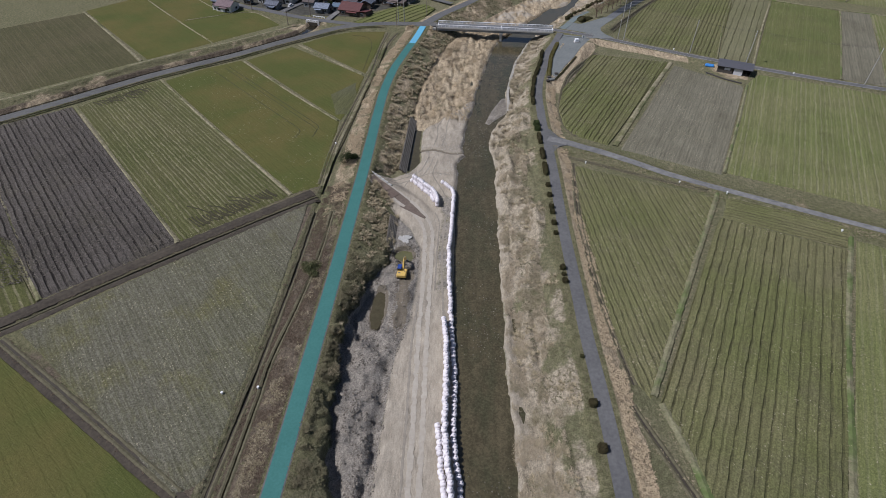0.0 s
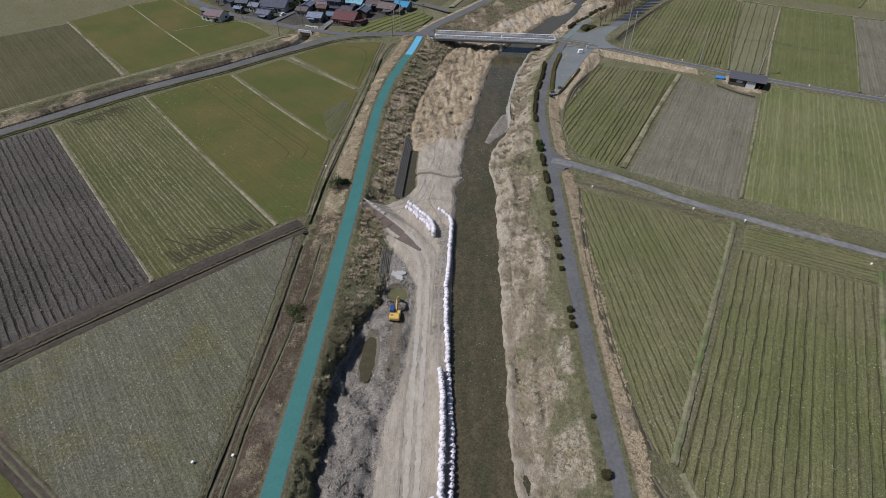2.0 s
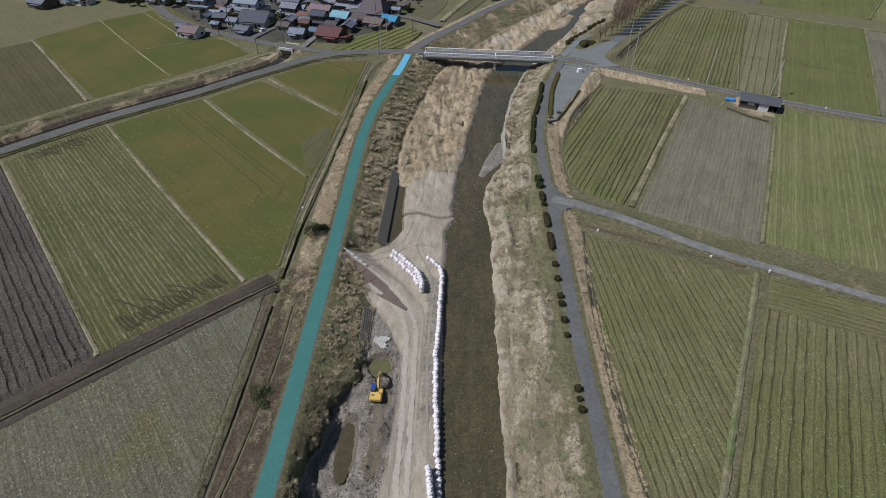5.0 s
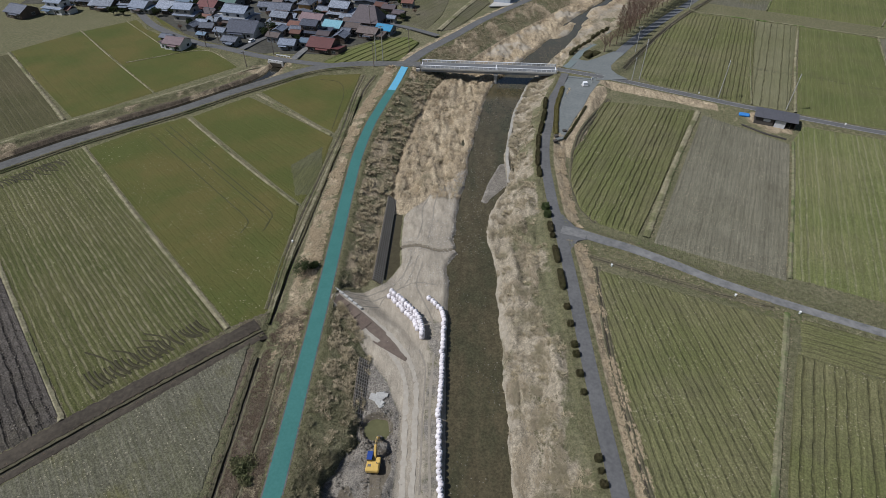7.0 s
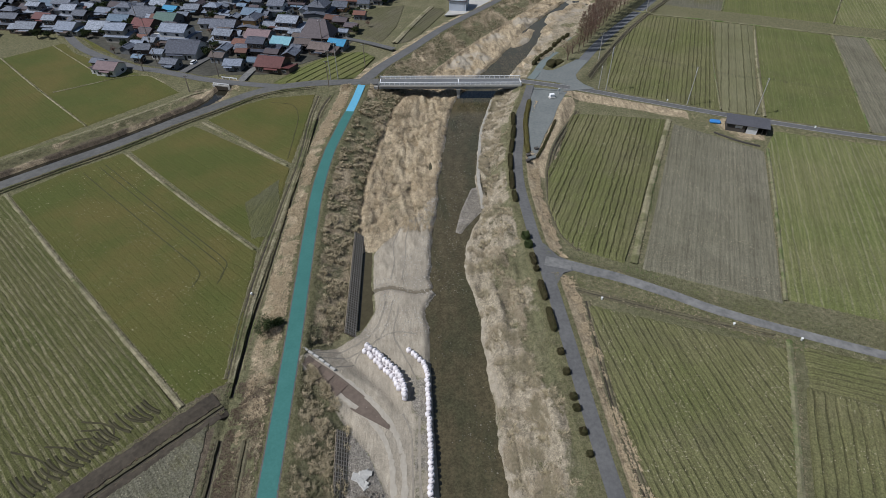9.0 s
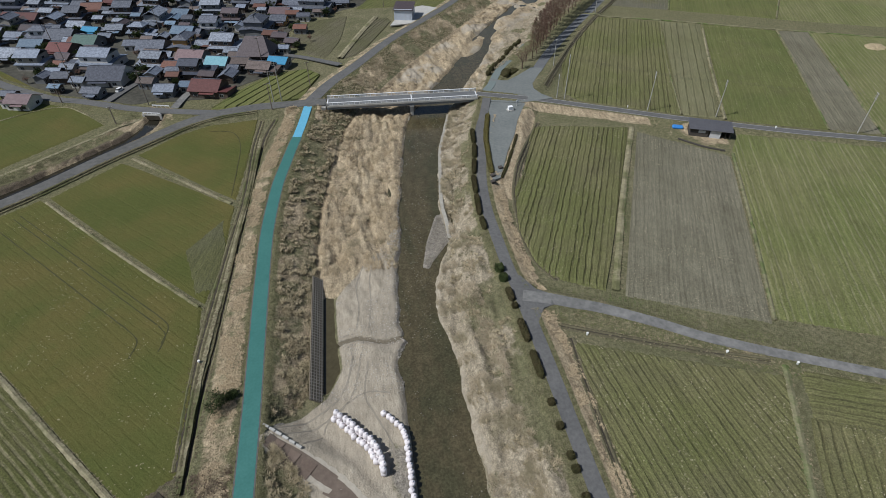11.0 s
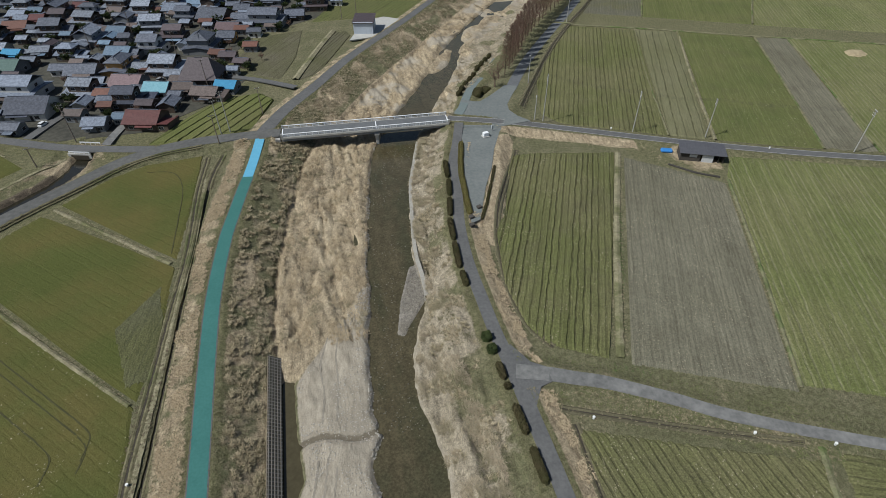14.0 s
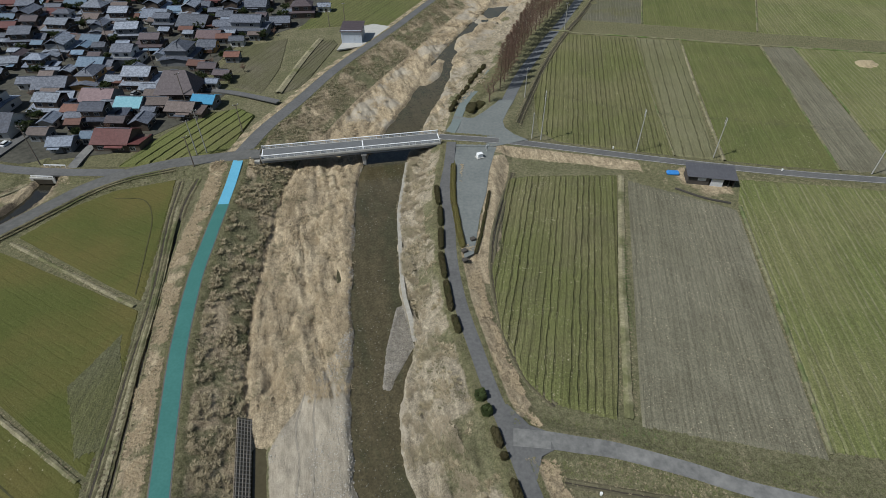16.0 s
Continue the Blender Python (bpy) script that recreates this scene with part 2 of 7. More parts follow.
def mat_water():
    m = Nodes("river_water", 0.12, 0, 0.5)
    n = m.noise(0.5, 6, 0.7, stretch=(1, 0.12, 1))
    col = m.mix(m.ramp(n, 0.3, 0.7), (0.062, 0.052, 0.028), (0.092, 0.076, 0.043))
    col = m.mix(m.math("MULTIPLY", m.ramp(m.noise(0.16, 5, 0.7, stretch=(1, 0.4, 1)), 0.46, 0.62), 0.8), col, (0.055, 0.053, 0.028))
    col = m.grain(m.grain(col, 2.4, 0.75, 1.25), 0.5, 0.9, 1.1)
    col = m.mix(m.math("MULTIPLY", m.ramp(m.noise(2.4, 4, 0.8), 0.62, 0.72), 0.4), col, (0.14, 0.125, 0.085))
    m.bump(m.noise(1.8, 4, 0.6), 0.25, 0.06)
    return m.done(col)


def mat_bund(name, c1, c2, fresh):
    """Trodden dry grass with fresh green stretches."""
    m = Nodes(name, 0.95, 0, 0.1)
    a = m.noise(2.2, 5, 0.75)
    col = m.mix(m.ramp(a, 0.34, 0.66), c1, c2)
    col = m.mix(m.math("MULTIPLY", m.ramp(m.noise(0.07, 4, 0.6), 0.5, 0.6), 0.8), col, fresh)
    m.bump(a, 0.7, 0.12)
    return m.done(m.grain(col, 0.5, 0.8, 1.2))


GROUND = mat_ground()
WATER = mat_water()
TEAL = mat_plain("teal_paint", (0.037, 0.135, 0.12), (0.056, 0.175, 0.158), 2.0, 0.8)
BLUE_PAINT = mat_plain("blue_paint", (0.1, 0.33, 0.48), (0.14, 0.4, 0.56), 2.0, 0.8)
ASPHALT = mat_plain("grey_asphalt", (0.086, 0.086, 0.086), (0.145, 0.143, 0.14), 1.4, 0.9)
WEST_ASPHALT = mat_plain("gritty_grey_asphalt", (0.075, 0.075, 0.073), (0.145, 0.142, 0.134), 0.8, 0.95)
LOT_ASPHALT = mat_plain("greenish_worn_asphalt", (0.125, 0.138, 0.135), (0.195, 0.205, 0.196), 1.1, 0.9)
WEATHERED = mat_plain("weathered_concrete", (0.27, 0.25, 0.215), (0.42, 0.395, 0.345), 1.2, 0.9)
FARM_EARTH = mat_plain("dark_farm_earth", (0.036, 0.03, 0.023), (0.088, 0.073, 0.055), 1.3, 0.95, bump=0.8, dist=0.15)
ASPHALT_DARK = mat_plain("dark_asphalt", (0.1, 0.105, 0.11), (0.16, 0.165, 0.17), 1.5, 0.9)
GRAVEL_TRACK = mat_plain("worn_asphalt", (0.1, 0.1, 0.098), (0.24, 0.236, 0.225), 0.7, 0.95)
CONCRETE = mat_plain("concrete", (0.34, 0.33, 0.31), (0.48, 0.47, 0.44), 2.5, 0.85)
STEEL_DARK = mat_plain("grey_girder_steel", (0.2, 0.21, 0.225), (0.28, 0.29, 0.3), 2.0, 0.6)
WHITE_METAL = mat_plain("white_painted_steel", (0.74, 0.75, 0.76), (0.82, 0.83, 0.84), 2.0, 0.5)
BANKS = mat_plain("drain_bank_grass", (0.066, 0.061, 0.036), (0.15, 0.134, 0.084), 1.6, 0.95, bump=0.8, dist=0.15)
BUND = mat_bund("bund_grass", (0.15, 0.14, 0.082), (0.32, 0.285, 0.19), (0.11, 0.115, 0.05))
BANK_GREEN = mat_bund("olive_bank_grass", (0.09, 0.085, 0.046), (0.2, 0.178, 0.11), (0.085, 0.095, 0.04))
BUND_GREEN = mat_bund("green_bund_grass", (0.13, 0.128, 0.068), (0.23, 0.212, 0.135), (0.085, 0.125, 0.036))

# ---- the lie of the land ----
# Lines that follow the river, as x for each y.
TEAL_Y = [-80, 59, 110, 158, 195, 215, 235, 255, 263, 286, 294, 305, 324, 352, 393, 428, 700]
TEAL_X = [-27, -27.4, -28.2, -29.4, -30.8, -31.2, -30.2, -27.5, -26, -23, -19.4, -15.2, -3.5, 13.2, 43.5, 67.6, 260]
WL_Y = [-80, 64, 84, 98, 116, 139, 158, 164, 169, 173, 176, 182, 188, 198, 206, 213, 222, 233, 252, 271, 284, 306, 338, 360, 400, 430, 700]
WL_X = [4, 3.1, 1.6, 0.3, -0.2, -0.8, -1, -0.6, -1.5, -0.8, 0.6, -0.3, 0.4, 0.8, 2.3, 3.3, 3.6, 5.1, 7.8, 11, 14.5, 26.2, 44, 53.7, 80, 102, 300]
WR_Y = [-80, 64, 92, 107, 132, 162, 170, 176, 180, 185, 190, 195, 199, 205, 209, 216, 224, 232, 244, 257, 283, 309, 336, 364, 400, 430, 700]
WR_X = [13, 12.4, 11.6, 11.1, 10.5, 10.2, 10, 9.6, 8.6, 7.8, 8.8, 10.6, 11.8, 13.8, 15, 14.7, 14.9, 16, 17.6, 19.7, 27.3, 40.1, 54, 64, 92, 114, 312]
RR_Y = [-80, 63, 82, 96, 112, 134, 161, 182, 190, 200, 213, 228, 245, 257, 268, 280, 306, 323, 401, 700]
RR_X = [30, 29.4, 28.9, 28.2, 27.8, 27.3, 27.3, 27, 26.6, 26.6, 26.8, 28.5, 32.2, 34, 37.8, 42, 52, 66, 128, 370]
# Roads: centre line with height, and width.
MAIN_EAST = [(39, 285, 2.2), (60, 277.5, 1.7), (76, 270.3, 1.2), (106, 255.2, 0.8), (134.6, 241.8, 0.7), (158.4, 232, 0.7), (250, 196, 0.7), (420, 130, 0.7)]
MAIN_WEST = [(-16.5, 288, 2.2), (-26, 289, 1.8), (-41.5, 289.6, 1.4), (-54.4, 287.4, 1.1), (-64, 282.8, 0.9), (-71, 276.4, 0.8), (-77.2, 270.6, 0.7), (-86.5, 261.6, 0.65), (-100.2, 246.4, 0.6), (-114.2, 233.4, 0.6), (-126.6, 221.4, 0.6), (-136.9, 209.4, 0.6), (-159.5, 183, 0.6), (-240, 100, 0.6)]
VILLAGE_ROAD = [(-56, 288.5, 1.0), (-66, 291, 0.95), (-75.5, 293.8, 0.9), (-88, 298.2, 0.85), (-106.5, 307.2, 0.8), (-121.2, 313.4, 0.8), (-150, 335, 0.8), (-172, 362, 0.8)]
NORTH_WEST = [(-22, 290, 1.9), (-15.2, 305.3, 1.6), (-3.5, 324.2, 1.5), (13.2, 352.1, 1.5), (43.5, 393.4, 1.5), (67.6, 428.3, 1.5), (160, 560, 1.5)]
FIELD_ROAD = [(27.5, 180.5, 1.5), (33.5, 178.4, 1.45), (38, 176.7, 1.05), (44, 174.3, 0.75), (54, 168.6, 0.5), (65, 161.6, 0.45), (91.7, 148.6, 0.4), (200, 98, 0.4)]
AVENUE = [(48, 288, 1.8), (60, 293, 1.8), (67.5, 303, 1.75), (75, 316, 1.35), (85.1, 332, 0.9), (104.3, 358.5, 0.8), (122.8, 382.6, 0.8), (141, 407.5, 0.8), (220, 515, 0.8)]
CANAL = [(-244.2, 104.1, 0), (-163.7, 186.9, 0), (-141, 213.3, 0), (-130.6, 225.5, 0), (-118.2, 237.5, 0), (-104.3, 250.5, 0), (-90.6, 265.7, 0), (-82, 275.4, 0), (-78.6, 283, 0), (-77.2, 291, 0)]
PARKING = [(35.5, 234, 1.55), (39, 243, 1.55), (43, 255, 1.55), (47, 268, 1.6), (52, 275, 1.65)]
ROAD_BANKS = [(AVENUE, 6.0), (PARKING, 5.0), (MAIN_EAST, 3.2), (MAIN_WEST, 3.0), (VILLAGE_ROAD, 2.6), (NORTH_WEST, 2.8), (FIELD_ROAD, 2.2)]


def near_line(x, y, line):
    """Distance from points to a line, and the line's height there."""
    best, high = np.full(x.shape, 1e9), np.zeros(x.shape)
    for (ax, ay, az), (bx, by, bz) in zip(line, line[1:]):
        dx, dy = bx - ax, by - ay
        t = np.clip(((x - ax) * dx + (y - ay) * dy) / (dx * dx + dy * dy), 0, 1)
        d = np.hypot(x - ax - t * dx, y - ay - t * dy)
        z = az + t * (bz - az)
        high = np.where(d < best, z, high)
        best = np.minimum(d, best)
    return best, high


def river_lines(y):
    y = np.asarray(y, float)
    shore = 0.45 * fbm(y * 0, y, 5, 4, 50) * smoothstep(158, 164, y)
    return (np.interp(y, TEAL_Y, TEAL_X), np.interp(y, WL_Y, WL_X) + shore, np.interp(y, WR_Y, WR_X) + 0.8 * fbm(y * 0, y, 6, 5, 51, 0.6), np.interp(y, RR_Y, RR_X))


def sand_west(y):
    """West edge of the haul road and gravel bar."""
    return np.interp(y, [40, 62, 85, 94, 102, 117, 127, 135, 141, 149, 154, 156, 163, 170, 180, 190, 197, 207, 216],
                     [-12, -12, -12, -11.5, -9.7, -9.2, -9.6, -13, -17.9, -23.3, -28, -26, -16.5, -13.2, -14.2, -14.5, -10, -3, 2.5])


def slope_foot(y):
    """East edge of the grassed slope below the cycle path."""
    return 0.7 * np.sin(y * 0.9) * np.sin(y * 0.37 + 1) * (np.asarray(y) < 125) + np.interp(y, [40, 61, 70, 86, 98, 104, 113, 121, 130, 140, 148, 155, 165, 200, 224, 251, 275, 290, 330, 430],
                     [-18, -18.5, -21, -22.5, -24, -22.8, -21, -17, -16.6, -17, -21, -27, -19.5, -19.2, -18.7, -15.3, -10.7, -5, 18, 88])


def shoal_edge(x, y):
    """How far outside the gravel shoal a point lies."""
    a = np.interp(y, [198, 199, 209, 220], [8.5, 7.4, 9.8, 13.8])
    b = np.interp(y, [198, 200, 204, 208, 220], [8.5, 9.4, 12.2, 15.2, 15.2])
    return np.maximum(np.maximum(a - x, x - b), np.maximum(198.5 - y, y - 220))


def land(x, y):
    """Height of the ground."""
    x, y = np.asarray(x, float), np.asarray(y, float)
    xt, wl, wr, rr = river_lines(y)
    foot = np.minimum(slope_foot(y), wl - 4)
    dl = x - xt
    crest = np.interp(dl, [-9, -3.2], [0, 1.5])
    down = np.clip((x - xt - 2.6) / np.maximum(foot - xt - 2.6, 1.5), 0, 1)
    scarp = smoothstep(122, 132, y)
    fall = scarp * 4.1 * down + (1 - scarp) * (2.3 * down + 1.9 * smoothstep(0.84, 1.0, down))
    left = np.where(dl < 2.6, crest, 1.5 - fall)
    bed = -2.6 + 0.14 * wobble(x, y, 9, 1) + 0.08 * wobble(x, y, 3.1, 2)
    left = np.where(down >= 1, bed, left)
    bank = smoothstep(wl - 1.6, wl + 0.9, x)
    left = left * (1 - bank) - 4.3 * bank
    up = np.clip((x - wr - 1.6) / np.maximum(rr - 3.4 - wr - 1.6, 2), 0, 1)
    right = -2.7 + 4.2 * up ** 1.25 + 0.16 * wobble(x, y, 8, 4) * smoothstep(0, 0.15, up) * (1 - smoothstep(0.8, 1, up))
    right = np.where(x > rr + 2.6, np.interp(x - rr, [2.6, 6.6], [1.5, 0.0]), right)
    cut = 1 - smoothstep(wr - 1.0, wr + 1.5, x)
    right = right * (1 - cut) - 4.3 * cut
    z = np.where(x < (wl + wr) / 2, left, right)
    # flood-combed ridges in the reeds and on the east bank
    drift = x + 1.5 * fbm(x, y, 17, 2, 4)
    comb = 1.15 * fbm(drift, y * 0.2, 6.5, 5, 6, 0.55) + 0.65 * fbm(x + 0.16 * y, y * 0.22, 2.4, 4, 9)
    comb = comb - 0.75 * smoothstep(0.82, 1.0, 1 - np.abs(fbm(drift, y * 0.22, 9.0, 3, 21)))
    z = z + comb * smoothstep(195, 203, y) * smoothstep(0, 1.5, x - foot - 0.5) * smoothstep(0, 2, wl - 1.4 - x)
    z = z + 1.05 * comb * smoothstep(wr + 0.6, wr + 2.6, x) * smoothstep(0, 3, rr - 4 - x)
    z = z - 0.8 * np.exp(-((x - foot - 0.5 - 0.5 * fbm(x * 0, y, 9, 3, 5)) / 0.65) ** 2) * smoothstep(194, 199, y) * (1 - smoothstep(292, 300, y))
    z = z + 0.3 * fbm(x, y, 2.4, 3, 12) * smoothstep(2.8, 4, x - xt) * smoothstep(0, 1, foot - x)
    z = z + 0.34 * fbm(x + 0.3 * y, y * 0.5, 4.5, 5, 14, 0.6) * smoothstep(158, 163, y) * (1 - smoothstep(198, 206, y)) * (x > foot) * (x < wl)
    # dug ground beside the haul road
    dug = smoothstep(0, 1.2, x - foot) * smoothstep(0, 1.0, sand_west(y) - x) * (y < 128)
    z = z + dug * (0.75 * fbm(x, y * 0.6, 5.0, 5, 3, 0.62) + 0.6 * fbm(x, y, 1.9, 3, 33, 0.6) + 0.25)
    z = z - 1.5 * np.exp(-((x - foot - 1.6) / 1.3) ** 2) * smoothstep(40, 60, 130 - np.abs(y - 80)) * (y < 126) * np.clip(0.2 + 1.0 * fbm(x, y, 9, 3, 2), 0, 1.1)
    z = z - 1.4 * np.exp(-((x - sand_west(y) + 1.3 + 0.6 * fbm(x * 0, y, 7, 3, 8)) / 0.9) ** 2) * smoothstep(56, 62, y) * (1 - smoothstep(88, 97, y))
    pit = smoothstep(0.1, 0.45, fbm(x, y * 0.7, 5.0, 3, 77)) * smoothstep(0, 0.8, x - foot) * smoothstep(0, 1.2, -15.6 - x) * smoothstep(90, 96, y) * (1 - smoothstep(120, 124, y))
    z = z - 1.9 * pit
    # gravel shoal at the east bank
    z = np.maximum(z, -3.34 + 0.06 * wobble(x, y, 2.2, 3) - 0.8 * smoothstep(0, 1.0, shoal_edge(x, y)))
    # standing water behind the gravel bar, and the pool at the digger
    z = z - 1.1 * smoothstep(0, 1.2, x + 18.2) * smoothstep(0, 1.0, sand_west(y) - x) * smoothstep(163.5, 165.5, y) * (1 - smoothstep(187, 196, y))
    z = z - 1.3 * np.exp(-((x + 13.6) / 1.9) ** 4 - ((y - 124.2) / 2.1) ** 4)
    z = z - (z + 3.75) * np.exp(-(((x + 13.5) / 2.7) ** 2 + ((y - 124.2) / 2.7) ** 2 + 0.15 * fbm(x, y, 2.0, 2, 81)) ** 3) * (z > -3.75)
    z = z - (z + 3.7) * np.exp(-(((x + 17.3) / 1.4) ** 2 + ((y - 105.8) / 6.4) ** 2 + 0.2 * fbm(x, y, 2.0, 2, 82)) ** 3) * (z > -3.7)
    # small gully across the bar
    z = z - 0.75 * np.exp(-((y - 176.8 - 0.8 * np.sin(x * 0.45)) / 0.8) ** 2) * (x > -14.5) * (x < wl + 1)
    # islands and bars above the bridge
    for cx, cy, a, b in ((50, 347, 3, 9), (76, 379, 5, 11), (88, 392, 5, 10)):
        z = np.maximum(z, -2.9 - 0.9 * (((x - cx) * 0.86 - (y - cy) * 0.5) ** 2 / a ** 2 + ((x - cx) * 0.5 + (y - cy) * 0.86) ** 2 / b ** 2 - 1).clip(0, 9))
    z = z + smoothstep(322, 342, y) * smoothstep(wl - 1, wl + 2, x) * smoothstep(0, 3, wr + 1 - x) * np.clip(0.35 + 1.1 * fbm(x, y * 0.6, 9, 4, 31), 0, 1.3)
    # ramp from the cycle path to the bed
    ramp, rz = near_line(x, y, [(-28, 153, 1.3), (-22, 150, -0.2), (-15, 146, -1.7), (-9, 139, -2.5)])
    z = np.maximum(z, np.minimum(rz, rz - (ramp - 3.4) * 0.6))
    # road banks
    for line, half in ROAD_BANKS:
        d, rz = near_line(x, y, line)
        z = np.where((x > xt + 5) & (x < rr - 5), z, np.maximum(z, rz - 0.03 - np.clip(d - half, 0, 99) * 0.5))
    # canal with a sheer road side and a broad weedy far bank
    dc, _ = near_line(x, y, CANAL)
    far = (y > np.interp(x, [p[0] for p in CANAL], [p[1] for p in CANAL])) & (x < -80)
    z = np.where(far, np.maximum(z, np.interp(dc, [3.1, 8.2, 9.4, 12.4, 14.4], [-1.2, 0.75, 0.85, 0.6, 0.0]) + 0.18 * fbm(x, y, 2.5, 3, 61) * (dc < 8.5)), z)
    z = np.where(dc < 3.6, np.minimum(z, -1.5 + 2.0 * smoothstep(2.5, 3.3, dc)), z)
    # drains
    for line, w, deep in DRAINS:
        d, _ = near_line(x, y, line)
        z = z - deep * (1 - smoothstep(w * 0.5, w, d))
    return z


DRAINS = [
    ([(-39.3, 40, 0), (-38.3, 79, 0), (-38.5, 114, 0), (-39.4, 138, 0), (-39.8, 166, 0), (-39.2, 181, 0), (-38, 220, 0), (-37.1, 262, 0)], 0.9, 0.7),
    ([(-35.6, 40, 0), (-35.7, 75, 0), (-36, 87, 0), (-34.5, 103, 0), (-33.7, 120, 0), (-34.3, 137, 0)], 0.6, 0.5),
    ([(-130, 58.6, 0), (-97, 90.2, 0), (-79, 108.4, 0), (-57, 129.6, 0), (-40.5, 144.8, 0)], 0.9, 0.5),
]


def build_ground():
    xs = np.concatenate([[-3000, -1500, -800, -500, -350, -260], np.arange(-210, -150, 1.4), np.arange(-150, -46, 0.8), np.arange(-46, 60, 0.55),
                         np.arange(60, 150, 1.2), np.arange(150, 300, 6), [320, 420, 600, 1000, 1800, 3000]])
    ys = np.concatenate([[-2500, -1200, -500, -200, -80, -20, 10, 30], np.arange(40, 310, 0.7), np.arange(310, 440, 1.2),
                         np.arange(440, 560, 6), [600, 700, 900, 1300, 2000, 3200]])
    X, Y = np.meshgrid(xs, ys)
    Z = land(X, Y)
    n, k = len(xs), len(ys)
    idx = np.arange(n * k).reshape(k, n)
    faces = np.stack([idx[:-1, :-1], idx[:-1, 1:], idx[1:, 1:], idx[1:, :-1]], -1).reshape(-1, 4)
    me = bpy.data.meshes.new("ground")
    me.vertices.add(n * k)
    me.vertices.foreach_set("co", np.stack([X, Y, Z], -1).reshape(-1))
    me.loops.add(faces.size)
    me.loops.foreach_set("vertex_index", faces.reshape(-1))
    me.polygons.add(len(faces))
    me.polygons.foreach_set("loop_start", np.arange(0, faces.size, 4))
    me.polygons.foreach_set("use_smooth", np.ones(len(faces), bool))
    me.update(calc_edges=True)
    xt, wl, wr, rr = river_lines(Y)
    sw, foot = sand_west(Y), slope_foot(Y)
    w3 = wobble(X, Y, 7, 3)
    n5, n9 = fbm(X, Y * 0.6, 5, 5, 40), fbm(X, Y, 9, 4, 41)
    sand = smoothstep(-0.8, 0.8, X - sw) * smoothstep(-1.5, 0.5, wl + 0.5 - X) * smoothstep(-2.5, 2.5, 199 + 0.7 * np.clip(X + 14, 0, 8) + 4 * n5 - Y)
    rub = smoothstep(-0.6, 0.6, X - foot) * smoothstep(-0.6, 0.6, sw - X) * (Y < 158)
    straw = smoothstep(-1, 1, X - foot) * smoothstep(-1, 0.5, wl + 0.3 - X) * smoothstep(-3, 4, Y - 190 - 0.3 * (X + 18))
    upR = np.clip((X - wr) / np.maximum(rr - 3 - wr, 2), 0, 1)
    bankR = smoothstep(-0.5, 0.8, X - wr) * np.clip(1.16 - 0.86 * smoothstep(0.12, 0.98, upR) + 0.7 * n9 + 0.6 * n5, 0, 1) * smoothstep(-0.5, 1.5, rr - 3.0 - X)
    sandR = smoothstep(-0.5, 0.3, X - wr) * smoothstep(-0.8, 0.8, wr + 0.9 + 1.4 * (1 - smoothstep(150, 180, Y)) + 1.8 * n5 - X) * (Y < 300) * 0.62
    strawE = smoothstep(-0.7, 0.7, X - rr - 2.6) * smoothstep(-0.7, 0.7, rr + 6 + 1.0 * w3 - X) * (Y < 262)
    strawW = smoothstep(-1, 1, X - xt + 8.5) * smoothstep(-1, 1, xt - 2.6 - X) * smoothstep(125, 150, Y) * (0.55 + 0.25 * w3)
    dark = smoothstep(-1, 1, X - xt + 9.5) * smoothstep(-1, 1, xt - 2.4 - X) * (1 - smoothstep(115, 140, Y)) + \
        smoothstep(-1, 1, X - xt - 5) * smoothstep(-1, 1, foot - X) * (0.05 + 0.5 * n5) * (Y < 160) + 0.7 * np.exp(-((X - foot - 0.4) / 0.8) ** 2) * (Y > 195)
    slope = smoothstep(-1, 1, X - xt - 3.2) * smoothstep(-1, 1, foot - X) * smoothstep(150, 162, Y)
    strawS = slope * np.clip(0.56 + 0.55 * n5 - 0.14 * smoothstep(196, 215, Y), 0, 1)
    strawV = (X > 32) * (X < 120) * (Y > 95) * (Y < 186) * (0.08 + 0.4 * n5)
    cut, _ = near_line(X, Y, CANAL)
    strawC = (1 - smoothstep(8.6, 9.6, cut + 0.8 * n5)) * (0.42 + 0.7 * n5) * (Y > X + 346)
    bankC = (1 - smoothstep(3.2, 5.2, cut + 1.4 * n5)) * (Y > X + 346)
    bleach = np.exp(-((X - 0.45 * foot - 0.55 * wl) / np.maximum(0.22 * (wl - foot), 1)) ** 2) * smoothstep(200, 208, Y) * (Y < 300) * (0.7 + 0.7 * n9) + 0.6 * bankR * np.clip(0.9 * n9, 0, 1)
    west = (X < -41) * (Y < 152) * (0.4 + 0.5 * n9)
    dark = np.maximum.reduce([dark, west, 0.9 * bankC])
    bars = smoothstep(298, 306, Y) * smoothstep(-1, 2, X - foot - 1) * smoothstep(-1, 2, wr + 7 + 3 * n9 - X)
    bare = bars * np.clip(0.55 + 0.8 * n9, 0, 1)
    dm, _ = near_line(X, Y, MAIN_EAST)
    south = Y < np.interp(X, [p[0] for p in MAIN_EAST], [p[1] for p in MAIN_EAST])
    strawM = smoothstep(2.2, 3.2, dm) * (1 - smoothstep(6.0, 7.5, dm + 0.7 * w3)) * south * (X > 52) * (X < 94)
    yard = (1 - smoothstep(6, 10, np.hypot((X - 105) * 0.8, Y - 244) + 1.5 * w3)) * south
    dp, _ = near_line(X, Y, [(53.8, 268, 0), (46.8, 251, 0), (40.3, 235.5, 0), (35.5, 222, 0)])
